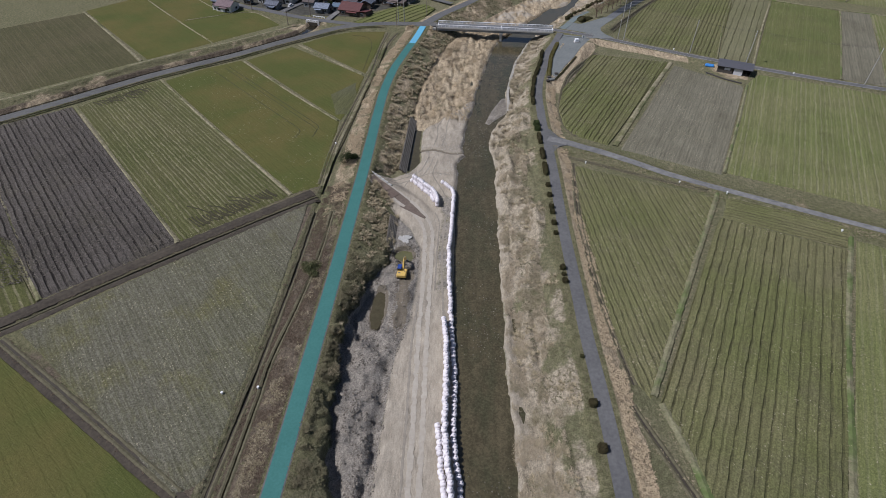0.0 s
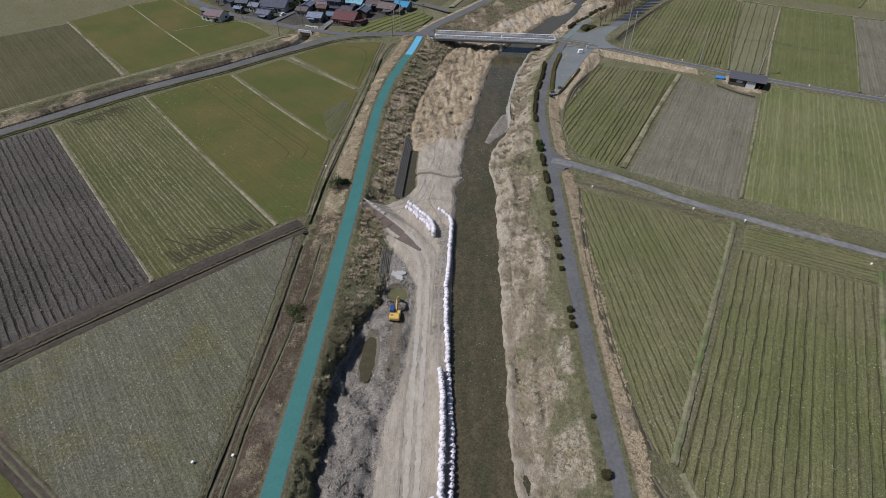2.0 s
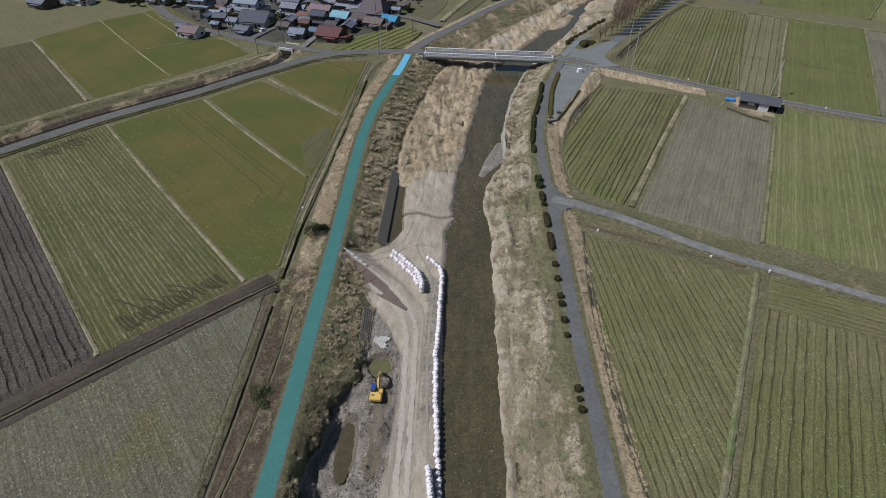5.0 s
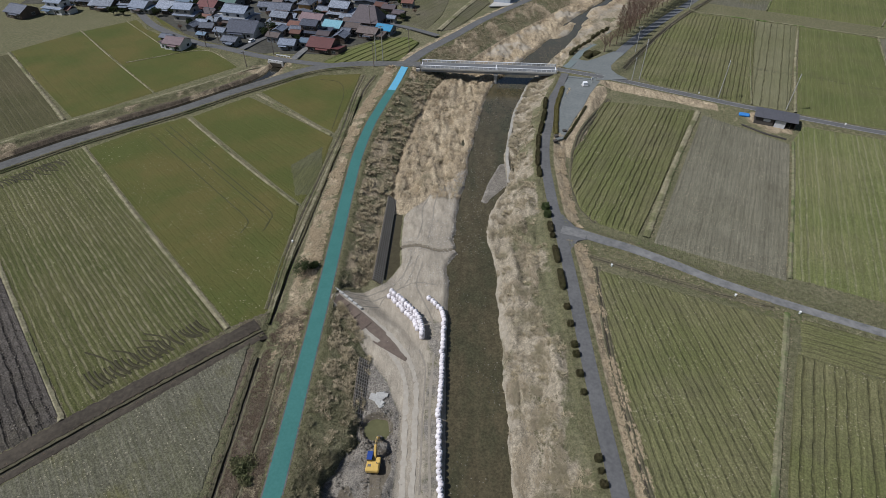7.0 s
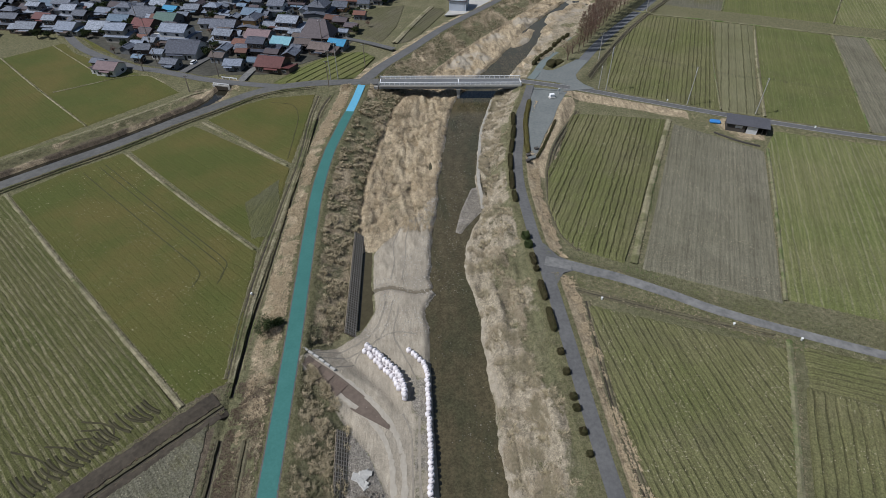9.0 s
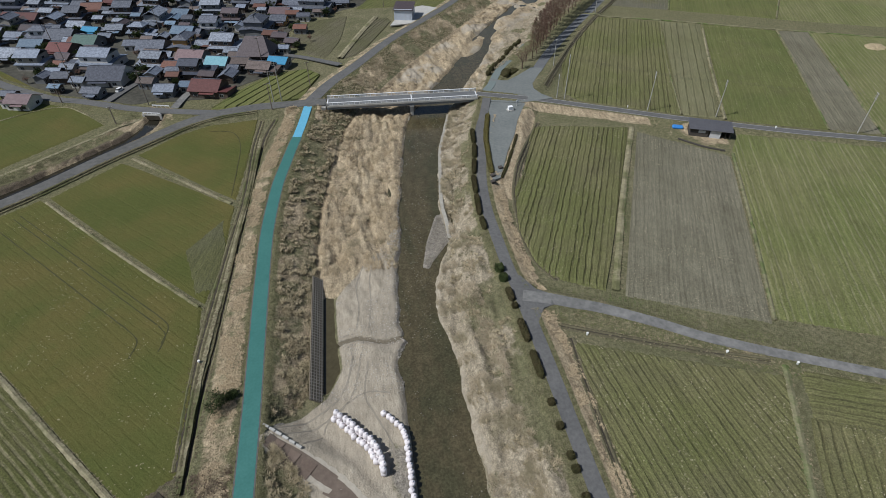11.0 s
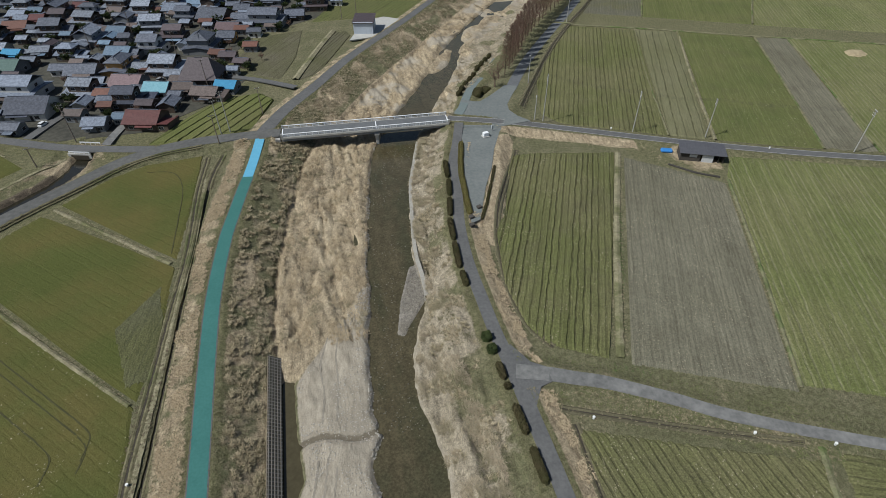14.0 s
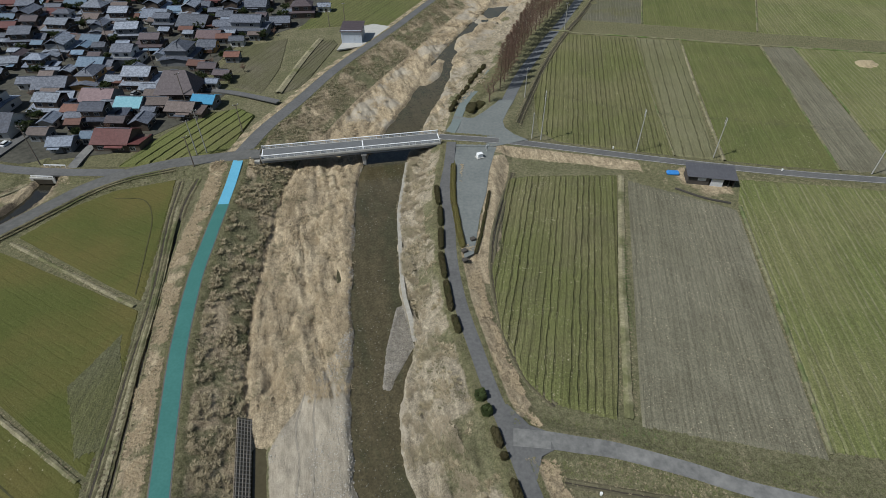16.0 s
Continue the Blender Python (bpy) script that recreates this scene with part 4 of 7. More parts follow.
def drain(pts, w, label):
    ALL_DRAINS.append((pts, w))
    c = curve_through(pts, 2.0)
    t = np.gradient(c, axis=0)
    t /= np.linalg.norm(t, axis=1)[:, None]
    n = np.stack([t[:, 1], -t[:, 0]], -1)
    ribbon("drain_bed", [tuple(p) for p in c], w, MUD_AND_SHADE, label, lift=0.05, step=1.0, category="drain", ragged=0.2)
    for s in (-1, 1):
        ribbon("drain_bank", [tuple(p) for p in c + n * s * (w / 2 + 0.35)], 0.7, BANK_GREEN if c[0][0] < 0 and c[0][1] > 146 else BANKS, "dry grass bank along a drain", lift=0.09, step=1.0, category="bank", crown=0.12, ragged=0.2)


drain([(-39.3, 30), (-38.3, 79), (-38.5, 114), (-39.4, 138)], 0.7, "dark muddy drain along the paddies")
drain([(-39.6, 147), (-39.8, 166), (-39.2, 181), (-38.2, 220), (-37.6, 250), (-36.8, 268), (-34.4, 281)], 0.6, "dark muddy drain along the paddies")
drain([(-41.3, 151), (-42.1, 174), (-41.0, 205), (-39.6, 233.5), (-39.9, 262), (-39, 281)], 0.4, "narrow dark drain at the paddy edge")
ribbon("bund", [(-40.5, 150), (-40.8, 176), (-39.6, 205), (-38.4, 235), (-38.3, 268)], 1.1, BUND, "pale trodden bund between two drains", lift=0.05, step=1.5, category="bund", crown=0.06, ragged=0.15)
for off, far in ((6.5, 0.93), (8.3, 0.95), (13.0, 0.9)):
    a, b = Vector((-95.6 - off * 0.7, 240 - off * 0.72)), Vector((-45.4 - off * 0.62, 190.4 - off * 0.72))
    line = [tuple(a.lerp(b, 0.02 + k / 8 * far)) for k in range(9)]
    line += [(line[-1][0] + 2.2, line[-1][1] - 3.2), (line[-1][0] + 1.6, line[-1][1] - 7.5)]
    ribbon("wheel_rut", line, 0.28, RUT_GREEN, "faint dark wheel line through the paddy", lift=0.17, step=1.2, category="tyre mark", ragged=0.4)
ribbon("wheel_rut", [(-43.2, 234.4), (-43.5, 248.2), (-44.3, 264), (-48, 273.5), (-56, 276)], 0.24, RUT_GREEN, "dark wheel rut in the paddy", lift=0.2, category="tyre mark", ragged=0.2)
drain([(-35.6, 30), (-35.7, 75), (-36, 87), (-34.5, 103), (-33.7, 120), (-34.3, 137)], 0.4, "narrow dark drain in the levee verge")
FARM_TRACK = [(-130, 60), (-97.6, 92), (-79, 110.3), (-57, 131.2), (-40.5, 146.2)]
DITCH = [(-130, 58.6), (-97, 90.2), (-79, 108.4), (-57, 129.6), (-40.5, 144.8)]
ribbon("farm_track", [(x - 1.75, y + 1.8) for x, y in DITCH], 3.2, FARM_EARTH, "dark weedy earth bank beside a paddy ditch", lift=0.08, step=0.8, category="bank", crown=0.22, ragged=0.15)
ribbon("farm_track", [(x + 0.95, y - 1.0) for x, y in DITCH], 1.5, FARM_EARTH, "dark earth strip beside a stubble field", lift=0.06, step=0.8, category="bank", crown=0.1, ragged=0.2)
ribbon("farm_track", [(-94, 87.5), (-70, 74), (-43, 58.5), (-38, 55)], 3.4, FARM_EARTH, "dark weedy farm track between two paddies", lift=0.04, category="track", ragged=0.1)
drain([(-94, 88.8), (-70, 75.2), (-43, 59.7)], 0.5, "dark drain along the weedy track")
drain(DITCH, 0.6, "dark drain along the farm track")
ribbon("canal_water", [(p[0], p[1], -1.15) for p in CANAL], 5.7, CANAL_WATER, "dark shallow canal water", lift=0.0, category="canal")
ribbon("canal_track", [(-190, 176), (-159.5, 208), (-146, 223), (-135.2, 236), (-121.6, 248.8), (-106.8, 262.4), (-94, 275.6), (-82.2, 290)], 1.1, BUND, "pale grass track along the canal", lift=0.06, category="track")
side = curve_through([p[:2] for p in MAIN_WEST[2:13]], 4.0)
sd = np.gradient(side, axis=0)
sd /= np.linalg.norm(sd, axis=1)[:, None]
drain([tuple(p) for p in side - np.stack([sd[:, 1], -sd[:, 0]], -1) * 3.2], 0.18, "dark drain along the road verge")
drain([(34.6, 81), (38, 73), (42.5, 62), (48, 48)], 0.5, "dark drain beside the furrowed field")
drain([(56, 262.5), (46.5, 245), (38.4, 227), (34.2, 206), (34.4, 193), (37.4, 185.3)], 0.4, "dark drain round the furrowed field")
drain([(67.5, 290), (94.4, 334.2), (117.1, 366.4), (151.5, 410.6), (230, 520)], 0.6, "dark drain beside the avenue")
drain([(33.4, 171.5), (53.7, 162.6), (71.7, 155.4)], 0.3, "straight dark drain between the farm road and the stubble")
drain([(34.5, 168), (32.2, 140), (32.9, 110), (36, 86)], 0.4, "dark drain along the levee foot")

# ---- river bed: pools, revetment, plates ----
POOL = mat_plain("murky_pool", (0.085, 0.085, 0.04), (0.13, 0.125, 0.06), 0.8, 0.15, bump=0.05, spec=0.5)


def pool(cx, cy, a, b, z, material, label):
    n = 28
    verts = [(cx, cy, z)] + [(cx + a * math.cos(i / n * 6.2832) * (1 + 0.1 * math.sin(i * 1.7)), cy + b * math.sin(i / n * 6.2832), z) for i in range(n)]
    faces = [(0, 1 + i, 1 + (i + 1) % n) for i in range(n)]
    tagged(new("pool", mesh_of("pool", verts, faces, material)), label, "pool", kind="structure")


pool(-13.5, 124.2, 3.0, 3.1, -3.1, POOL, "murky olive pool under the digger's bucket")
pool(-15.6, 179, 3.6, 17.5, -3.25, PUDDLE, "still brown pond beside the revetment")
pool(-17.3, 105.8, 1.7, 6.6, -3.2, PUDDLE, "brown puddle in the dug river bed")

LATTICE = mat_plain("weathered_concrete_rib", (0.16, 0.147, 0.125), (0.26, 0.24, 0.208), 3.0)
LATTICE_BED = mat_plain("dark_stone_fill", (0.1, 0.085, 0.066), (0.18, 0.155, 0.12), 4.0)


def revetment(x0, y0, x1, y1, width, ribs, label):
    """A sloped lattice of concrete ribs over dark stone, running from one point to the other."""
    L = math.hypot(x1 - x0, y1 - y0)
    rz = math.degrees(math.atan2(y1 - y0, x1 - x0))
    t = thing("revetment", pose((x0 + x1) / 2, (y0 + y1) / 2, -1.75, -38, 0, rz), label, "revetment", "bank revetments")
    part("stone_fill", box(0, 0, -0.15, L, width, 0.3), LATTICE_BED, t, "dark stone fill between the ribs")
    for i in range(ribs):
        part("long_rib", box(0, -width / 2 + width * (i + 0.5) / ribs, 0.05, L, 0.13, 0.12), LATTICE, t)
    n = int(L / 0.75)
    me = None
    for i in range(n):
        if me is None:
            o = part("cross_rib", box(0, 0, 0.055, 0.14, width, 0.13), LATTICE, t)
            me = o.data
        else:
            o = new("cross_rib", me)
            o.parent = t
        o.location.x = -L / 2 + L * (i + 0.5) / n


revetment(-18.5, 197.5, -18.3, 162.5, 2.9, 5, "concrete lattice revetment above the still pond")
revetment(-18.0, 139.5, -17.3, 124.8, 2.6, 5, "concrete lattice revetment above the digger")

RUST_EARTH = mat_plain("rusty_brown_earth", (0.115, 0.088, 0.07), (0.18, 0.142, 0.115), 1.2, 0.95, bump=0.5, dist=0.08)
RUST = mat_plain("rusty_steel_plate", (0.13, 0.095, 0.075), (0.19, 0.145, 0.115), 1.5, 0.7, vary=0.15)
ribbon("brown_ramp", [(-26.8, 153), (-21.6, 149.8), (-15.2, 145), (-9.2, 140.2)], [4.4, 4.2, 3.6, 1.4], RUST_EARTH, "brown earth surface of the ramp", lift=0.03, category="ramp")
for i in range(3):
    for j in range(2):
        f = i / 5.4
        x, y = -25.2 + 14.5 * f + 0.95 * (j - 0.5), 152.6 - 11.2 * f + 1.25 * (j - 0.5)
        z = float(land(x, y)) + 0.07
        pl = part("steel_plate", box(0, 0, 0, 2.9, 1.5, 0.05, bevel=0.01), RUST)
        pl.matrix_basis = pose(x, y, z, 0, 8, -37.7)
        tagged(pl, "rusty brown steel road plate on the sand ramp", "steel plate", "road plates on the ramp")
for i in range(6):
    x, y = -26.6 + i * 1.15, 156.6 - i * 0.85
    b = part("concrete_block", box(0, 0, 0.25, 1.3, 0.45, 0.5, bevel=0.06), CONCRETE)
    b.matrix_basis = pose(x, y, float(land(x, y)) - 0.02, 0, 0, -36)
    tagged(b, "pale concrete kerb block beside the ramp", "concrete block", "blocks beside the ramp")
rng = random.Random(5)
for i in range(7):
    x, y = -13.9 + rng.uniform(-1.5, 1.3), 130.6 + rng.uniform(-1.6, 1.6)
    bm = box(0, 0, 0.2, rng.uniform(1.0, 1.9), rng.uniform(0.8, 1.4), 0.35, bevel=0.05)
    for v in bm.verts:
        v.co += Vector((rng.uniform(-0.2, 0.2), rng.uniform(-0.2, 0.2), rng.uniform(-0.05, 0.1)))
    s = part("concrete_slab", bm, CONCRETE)
    s.matrix_basis = pose(x, y, float(land(x, y)) - 0.03, rng.uniform(-12, 12), rng.uniform(-12, 12), rng.uniform(0, 180))
    tagged(s, "broken slab of pale concrete on the gravel", "concrete rubble", "broken concrete slabs")
# low concrete wall on the east bank
ribbon("bank_wall", [(27.6, 281), (23.3, 266), (20.2, 254), (18.5, 243), (16.9, 232), (16.0, 223), (16.0, 215), (15.8, 209)], 0.95, WEATHERED,
       "low weathered concrete wall along the east bank", lift=0.3, ragged=0.12, category="wall")


# ---- sand bags ----
BAG = mat_plain("white_woven_bag", (0.62, 0.585, 0.595), (0.78, 0.74, 0.75), 6.0, 0.7, bump=0.4, vary=0.1)
BAG_TIE = mat_plain("bag_cord", (0.4, 0.38, 0.36), (0.5, 0.48, 0.46), 6.0)


def big_bag(seed):
    rng = random.Random(seed)
    t = new("sand_bag")
    bm = bmesh.new()
    rings = [(0.0, 0.42), (0.08, 0.54), (0.35, 0.585), (0.7, 0.57), (0.9, 0.5), (1.02, 0.33), (1.06, 0.13)]
    n = 14
    cols = []
    for z, r in rings:
        ring = []
        for i in range(n):
            a = 6.2832 * i / n
            sq = 1 + 0.07 * math.cos(4 * a)
            rr = r * sq * (1 + rng.uniform(-0.045, 0.045))
            ring.append(bm.verts.new((rr * math.cos(a), rr * math.sin(a), z + rng.uniform(-0.02, 0.02))))
        cols.append(ring)
    for a, b in zip(cols, cols[1:]):
        for i in range(n):
            bm.faces.new((a[i], a[(i + 1) % n], b[(i + 1) % n], b[i]))
    bm.faces.new(list(reversed(cols[0])))
    bm.faces.new(cols[-1])
    body = part("bag_body", bm, BAG, t, smooth=True)
    bm = bmesh.new()
    bmesh.ops.create_cone(bm, cap_ends=True, segments=9, radius1=0.09, radius2=0.19, depth=0.2, matrix=pose(0.03, 0, 1.14, 8, 5, 0))
    part("gathered_neck", bm, BAG, t, "gathered and tied bag neck")
    bm = bmesh.new()
    bmesh.ops.create_cone(bm, cap_ends=True, segments=9, radius1=0.115, radius2=0.115, depth=0.05, matrix=pose(0.02, 0, 1.06))
    part("tie_cord", bm, BAG_TIE, t)
    return t


bag_kinds = [big_bag(s) for s in (1, 2, 3)]
bag_used = [False] * 3


def put_bag(x, y, z, rng, group, label):
    k = rng.randrange(3)
    m = pose(x, y, z, rng.uniform(-4, 4), rng.uniform(-4, 4), rng.uniform(0, 360))
    if bag_used[k]:
        b = copy_thing(bag_kinds[k], m)
    else:
        b, bag_used[k] = bag_kinds[k], True
        b.matrix_basis = m
    b["group"] = group
    tagged(b, label, "sand bag")


def bag_row(pts, group, label, lift=0.0, tiers=1, step=1.1):
    rng = random.Random(len(pts) + int(pts[0][1]))
    c = curve_through(pts, 0.1)
    s = np.concatenate([[0], np.cumsum(np.linalg.norm(np.diff(c, axis=0), axis=1))])
    for d in np.arange(0.3, s[-1], step):
        x, y = np.interp(d, s, c[:, 0]), np.interp(d, s, c[:, 1])
        base = float(land(x, y)) - 0.04 + lift
        for k in range(tiers):
            put_bag(x + rng.uniform(-0.16, 0.16), y + rng.uniform(-0.1, 0.1), base + k * 1.08, rng, group, label)


RIVER_ROW = [(-5.8, 158.1), (-4.1, 156.4), (-2.6, 154.1), (-2.1, 152.1), (-2.0, 147.9), (-2.0, 143.6), (-1.9, 137.9), (-2.0, 133.1), (-2.1, 128.3),
             (-2.0, 124.7), (-1.8, 120.9), (-1.6, 118), (-1.3, 113), (-0.5, 103.8), (0.3, 95.9), (0.9, 88.8), (1.3, 82.3), (1.3, 76.4), (1.8, 70.9), (2.6, 66.9), (3.2, 63.6), (3.6, 57)]
bag_row(RIVER_ROW, "bags along the water", "white woven sand bag in a row by the water")
bag_row([(-2.0, 102.3), (-1.2, 95.6), (-0.7, 88.5), (-0.5, 82), (-0.3, 76.1), (0.2, 70.7), (1.1, 65.7), (1.5, 62.9), (2.0, 57)], "stacked bags", "white woven sand bag in a two-high stack", tiers=2)
bag_row([(-1.6, 76.4), (-1.0, 71.6), (-0.6, 68.1), (0.0, 64.7), (0.3, 62.8), (0.8, 57)], "bags on the haul road", "white woven sand bag beside the haul road")
bag_row([(-15.1, 158.4), (-11.8, 154.6), (-8.6, 150.5), (-7.6, 147.6)], "double row of bags", "white woven sand bag in a double row")
bag_row([(-14.6, 159.1), (-11.2, 155.5), (-7.9, 151.5), (-6.9, 148.8), (-6.5, 145.6)], "double row of bags", "white woven sand bag in a double row", lift=0.1, tiers=2)


# tyre arcs where the tractor turned
ARC = mat_plain("churned_mud", (0.03, 0.028, 0.015), (0.07, 0.062, 0.033), 3.0, 0.9)
arng = random.Random(8)


def churned(ax, ay, bx, by, inx, iny, n, deep):
    """Fish-bone tyre marks along a headland, bent where the wheels swung round."""
    lx, ly = (bx - ax), (by - ay)
    d = math.hypot(lx, ly)
    lx, ly = lx / d, ly / d
    for i in range(n):
        f = (i + arng.uniform(-0.3, 0.3)) / n
        far = deep * arng.uniform(0.8, 1.15)
        bend = arng.uniform(0.8, 2.0)
        near = arng.uniform(0.5, 1.5)
        pts = []
        for k in range(6):
            u = k / 5
            a, b = d * f + bend * u * u, near + far * (1 - u)
            pts.append((ax + lx * a + inx * b, ay + ly * a + iny * b))
        ribbon("tyre_arc", pts, arng.uniform(0.36, 0.55), ARC, "dark churned tyre arc in the stubble", lift=0.29, step=0.7, category="tyre mark", crown=0.1, ragged=0.1)
    for i in range(5):
        f, far = arng.uniform(0, 0.7), deep * arng.uniform(1.0, 2.2)
        pts = [(ax + lx * (d * f + 3.5 * math.sin(u * 3.1)) + inx * (1.5 + far * (1 - math.cos(u * 1.6))), ay + ly * (d * f + 3.5 * math.sin(u * 3.1)) + iny * (1.5 + far * (1 - math.cos(u * 1.6)))) for u in (0, 0.25, 0.5, 0.75, 1.0)]
        ribbon("tyre_arc", pts, 0.35, ARC, "long curved tyre rut in the stubble", lift=0.28, step=0.7, category="tyre mark", ragged=0.15)


churned(-67.5, 127.3, -51.0, 143.3, -0.7, 0.71, 28, 5.0)
churned(-124.5, 213.5, -137.0, 198.5, 0.7, -0.71, 20, 4.8)
for s in (-1, 1):
    c = curve_through([p[:2] for p in MAIN_EAST[:7]], 3.0)
    t = np.gradient(c, axis=0)
    t /= np.linalg.norm(t, axis=1)[:, None]
    z = curve_through(MAIN_EAST[:7], 3.0)[:, 2]
    e = c + np.stack([t[:, 1], -t[:, 0]], -1) * s * 1.5
    ribbon("edge_line", [(a, b, h) for (a, b), h in zip(e, z)], 0.14, CONCRETE, "worn white edge line on the road", lift=0.056, step=3.0, category="road line")


# ---- digger ----
YELLOW = mat_plain("digger_yellow", (0.55, 0.36, 0.09), (0.64, 0.44, 0.14), 2.0, 0.45, bump=0.05)
BLACK_RUBBER = mat_plain("black_steel_track", (0.02, 0.02, 0.02), (0.06, 0.055, 0.045), 5.0, 0.7)
BLUE_SHEET = mat_plain("blue_cab_cover", (0.02, 0.05, 0.2), (0.03, 0.07, 0.27), 3.0, 0.5)
GLASS_DARK = mat_plain("dark_window_glass", (0.015, 0.018, 0.022), (0.03, 0.035, 0.04), 1.0, 0.08, bump=0, spec=0.6)
GREY_STEEL = mat_plain("worn_grey_steel", (0.12, 0.11, 0.1), (0.2, 0.185, 0.17), 4.0, 0.55)


def digger():
    x, y = -13.1, 117.2
    t = thing("excavator", pose(x, y, float(land(-13.1, 116)) - 0.02, 0, 0, -2) @ Matrix.Diagonal((0.86, 0.86, 0.86, 1)), "yellow crawler excavator with its bucket in a pool", "excavator")
    for s in (-1, 1):
        tr = part("crawler_track", box(s * 1.1, 0, 0.45, 0.6, 4.2, 0.85, bevel=0.3), BLACK_RUBBER, t)
        n = 16
        for i in range(n):
            part("track_shoe", box(s * 1.1, -1.85 + 3.7 * i / (n - 1), 0.885, 0.62, 0.17, 0.05), GREY_STEEL, tr)
    part("undercarriage", box(0, 0, 0.6, 1.7, 2.4, 0.5, bevel=0.1), GREY_STEEL, t)
    part("upper_body", box(0, -0.55, 1.45, 2.7, 2.9, 0.9, bevel=0.1), YELLOW, t, "yellow engine housing")
    bm = box(0, -1.75, 1.55, 2.75, 1.0, 1.15, bevel=0.22)
    part("counterweight", bm, YELLOW, t)
    part("engine_cover", box(0.45, -1.0, 1.98, 1.5, 1.3, 0.25, bevel=0.06), YELLOW, t)
    part("grille", box(-0.7, -1.2, 1.93, 0.7, 0.8, 0.06), GREY_STEEL, t)
    part("exhaust_pipe", rod((0.8, -0.7, 2.0), (0.8, -0.7, 2.75), 0.07), GREY_STEEL, t)
    cab = part("cab", box(-0.8, 0.65, 1.9, 1.05, 1.75, 1.7, bevel=0.1), GLASS_DARK, t, "dark glazed driver's cab")
    part("cab_roof", box(-0.8, 0.65, 2.78, 1.12, 1.85, 0.1, bevel=0.03), BLUE_SHEET, cab, "blue cab roof cover")
    part("hand_rail", rod((1.25, 0.3, 1.9), (1.25, 0.3, 2.5), 0.03), GREY_STEEL, t)
    for a, b, w, h, nm in (((0.15, 0.6, 1.7), (0.15, 2.3, 3.7), 0.45, 0.6, "boom"), ((0.15, 2.2, 3.65), (0.15, 4.4, 3.2), 0.42, 0.5, "boom_front"),
                           ((0.15, 4.2, 3.5), (0.15, 5.9, 0.7), 0.34, 0.45, "arm")):
        va, vb = Vector(a), Vector(b)
        d = vb - va
        bm = box(0, 0, 0, w, d.length, h, bevel=0.06)
        bmesh.ops.transform(bm, matrix=Matrix.Translation((va + vb) / 2) @ pose(0, 0, 0, math.degrees(math.atan2(d.z, d.y)), 0, 0), verts=bm.verts)
        part(nm, bm, YELLOW, t)
    for a, b in (((-0.15, 0.9, 1.4), (-0.15, 2.3, 3.2)), ((0.45, 0.9, 1.4), (0.45, 2.3, 3.2)), ((0.15, 2.5, 4.0), (0.15, 4.1, 3.85))):
        ram = part("hydraulic_ram", rod(a, b, 0.09), GREY_STEEL, t)
    bm = box(0.15, 6.0, 0.2, 1.15, 0.9, 0.9, bevel=0.15)
    part("bucket", bm, GREY_STEEL, t, "worn grey steel bucket")


digger()

# ---- shed by the main road ----
ROOF_DARK = mat_plain("dark_metal_roof", (0.075, 0.075, 0.085), (0.105, 0.105, 0.115), 1.0, 0.5)
WALL_DARK = mat_plain("dark_board_wall", (0.05, 0.045, 0.04), (0.09, 0.08, 0.07), 3.0)
PALE_PANEL = mat_plain("pale_shutter", (0.42, 0.43, 0.44), (0.55, 0.56, 0.57), 2.0, 0.5)
TARP = mat_plain("blue_tarpaulin", (0.03, 0.16, 0.45), (0.06, 0.25, 0.6), 2.0, 0.45, bump=0.6, dist=0.1)
sh = thing("farm_shed", pose(109.6, 245.0, float(land(110, 243.5)) - 0.05, 0, 0, -24), "dark farm shed with a low grey metal roof", "shed")
part("wall_back", box(0, 2.6, 1.6, 12.6, 0.15, 3.3), WALL_DARK, sh)
for s in (-1, 1):
    part("wall_side", box(s * 6.25, 0, 1.5, 0.15, 5.2, 3.1), WALL_DARK, sh)
part("wall_front", box(-3.4, -2.6, 1.4, 5.8, 0.15, 2.8), WALL_DARK, sh)
part("window", box(-2.6, -2.7, 1.9, 2.2, 0.1, 0.9), PALE_PANEL, sh, "pale window")
part("shutter", box(1.6, -2.72, 1.25, 3.3, 0.12, 2.5), PALE_PANEL, sh, "pale metal roller shutter")
part("post", box(4.8, -2.6, 1.4, 0.15, 0.15, 2.8), WALL_DARK, sh)
rf = part("roof", box(0, -0.1, 3.25, 13.6, 6.6, 0.14, rx=7, bevel=0.02), ROOF_DARK, sh, "dark grey metal roof")
for i in range(16):
    part("roof_seam", box(-6.6 + i * 0.88, -0.1, 3.34, 0.05, 6.5, 0.05, rx=7), ROOF_DARK, rf)
ribbon("yard_wall", [(98, 243.4), (101, 239.8), (104, 236.6), (108.8, 233.4)], 0.5, WALL_DARK, "low dark stone wall below the shed", lift=0.45, step=0.8, category="wall", ragged=0.15)
tp = part("tarpaulin", box(0, 0, 0.5, 3.6, 1.9, 1.0, bevel=0.35), TARP)
tp.matrix_basis = pose(101.6, 250.6, float(land(101.6, 250.6)) - 0.05, 0, 0, -20)
tagged(tp, "bright blue tarpaulin over a heap beside the shed", "tarpaulin")


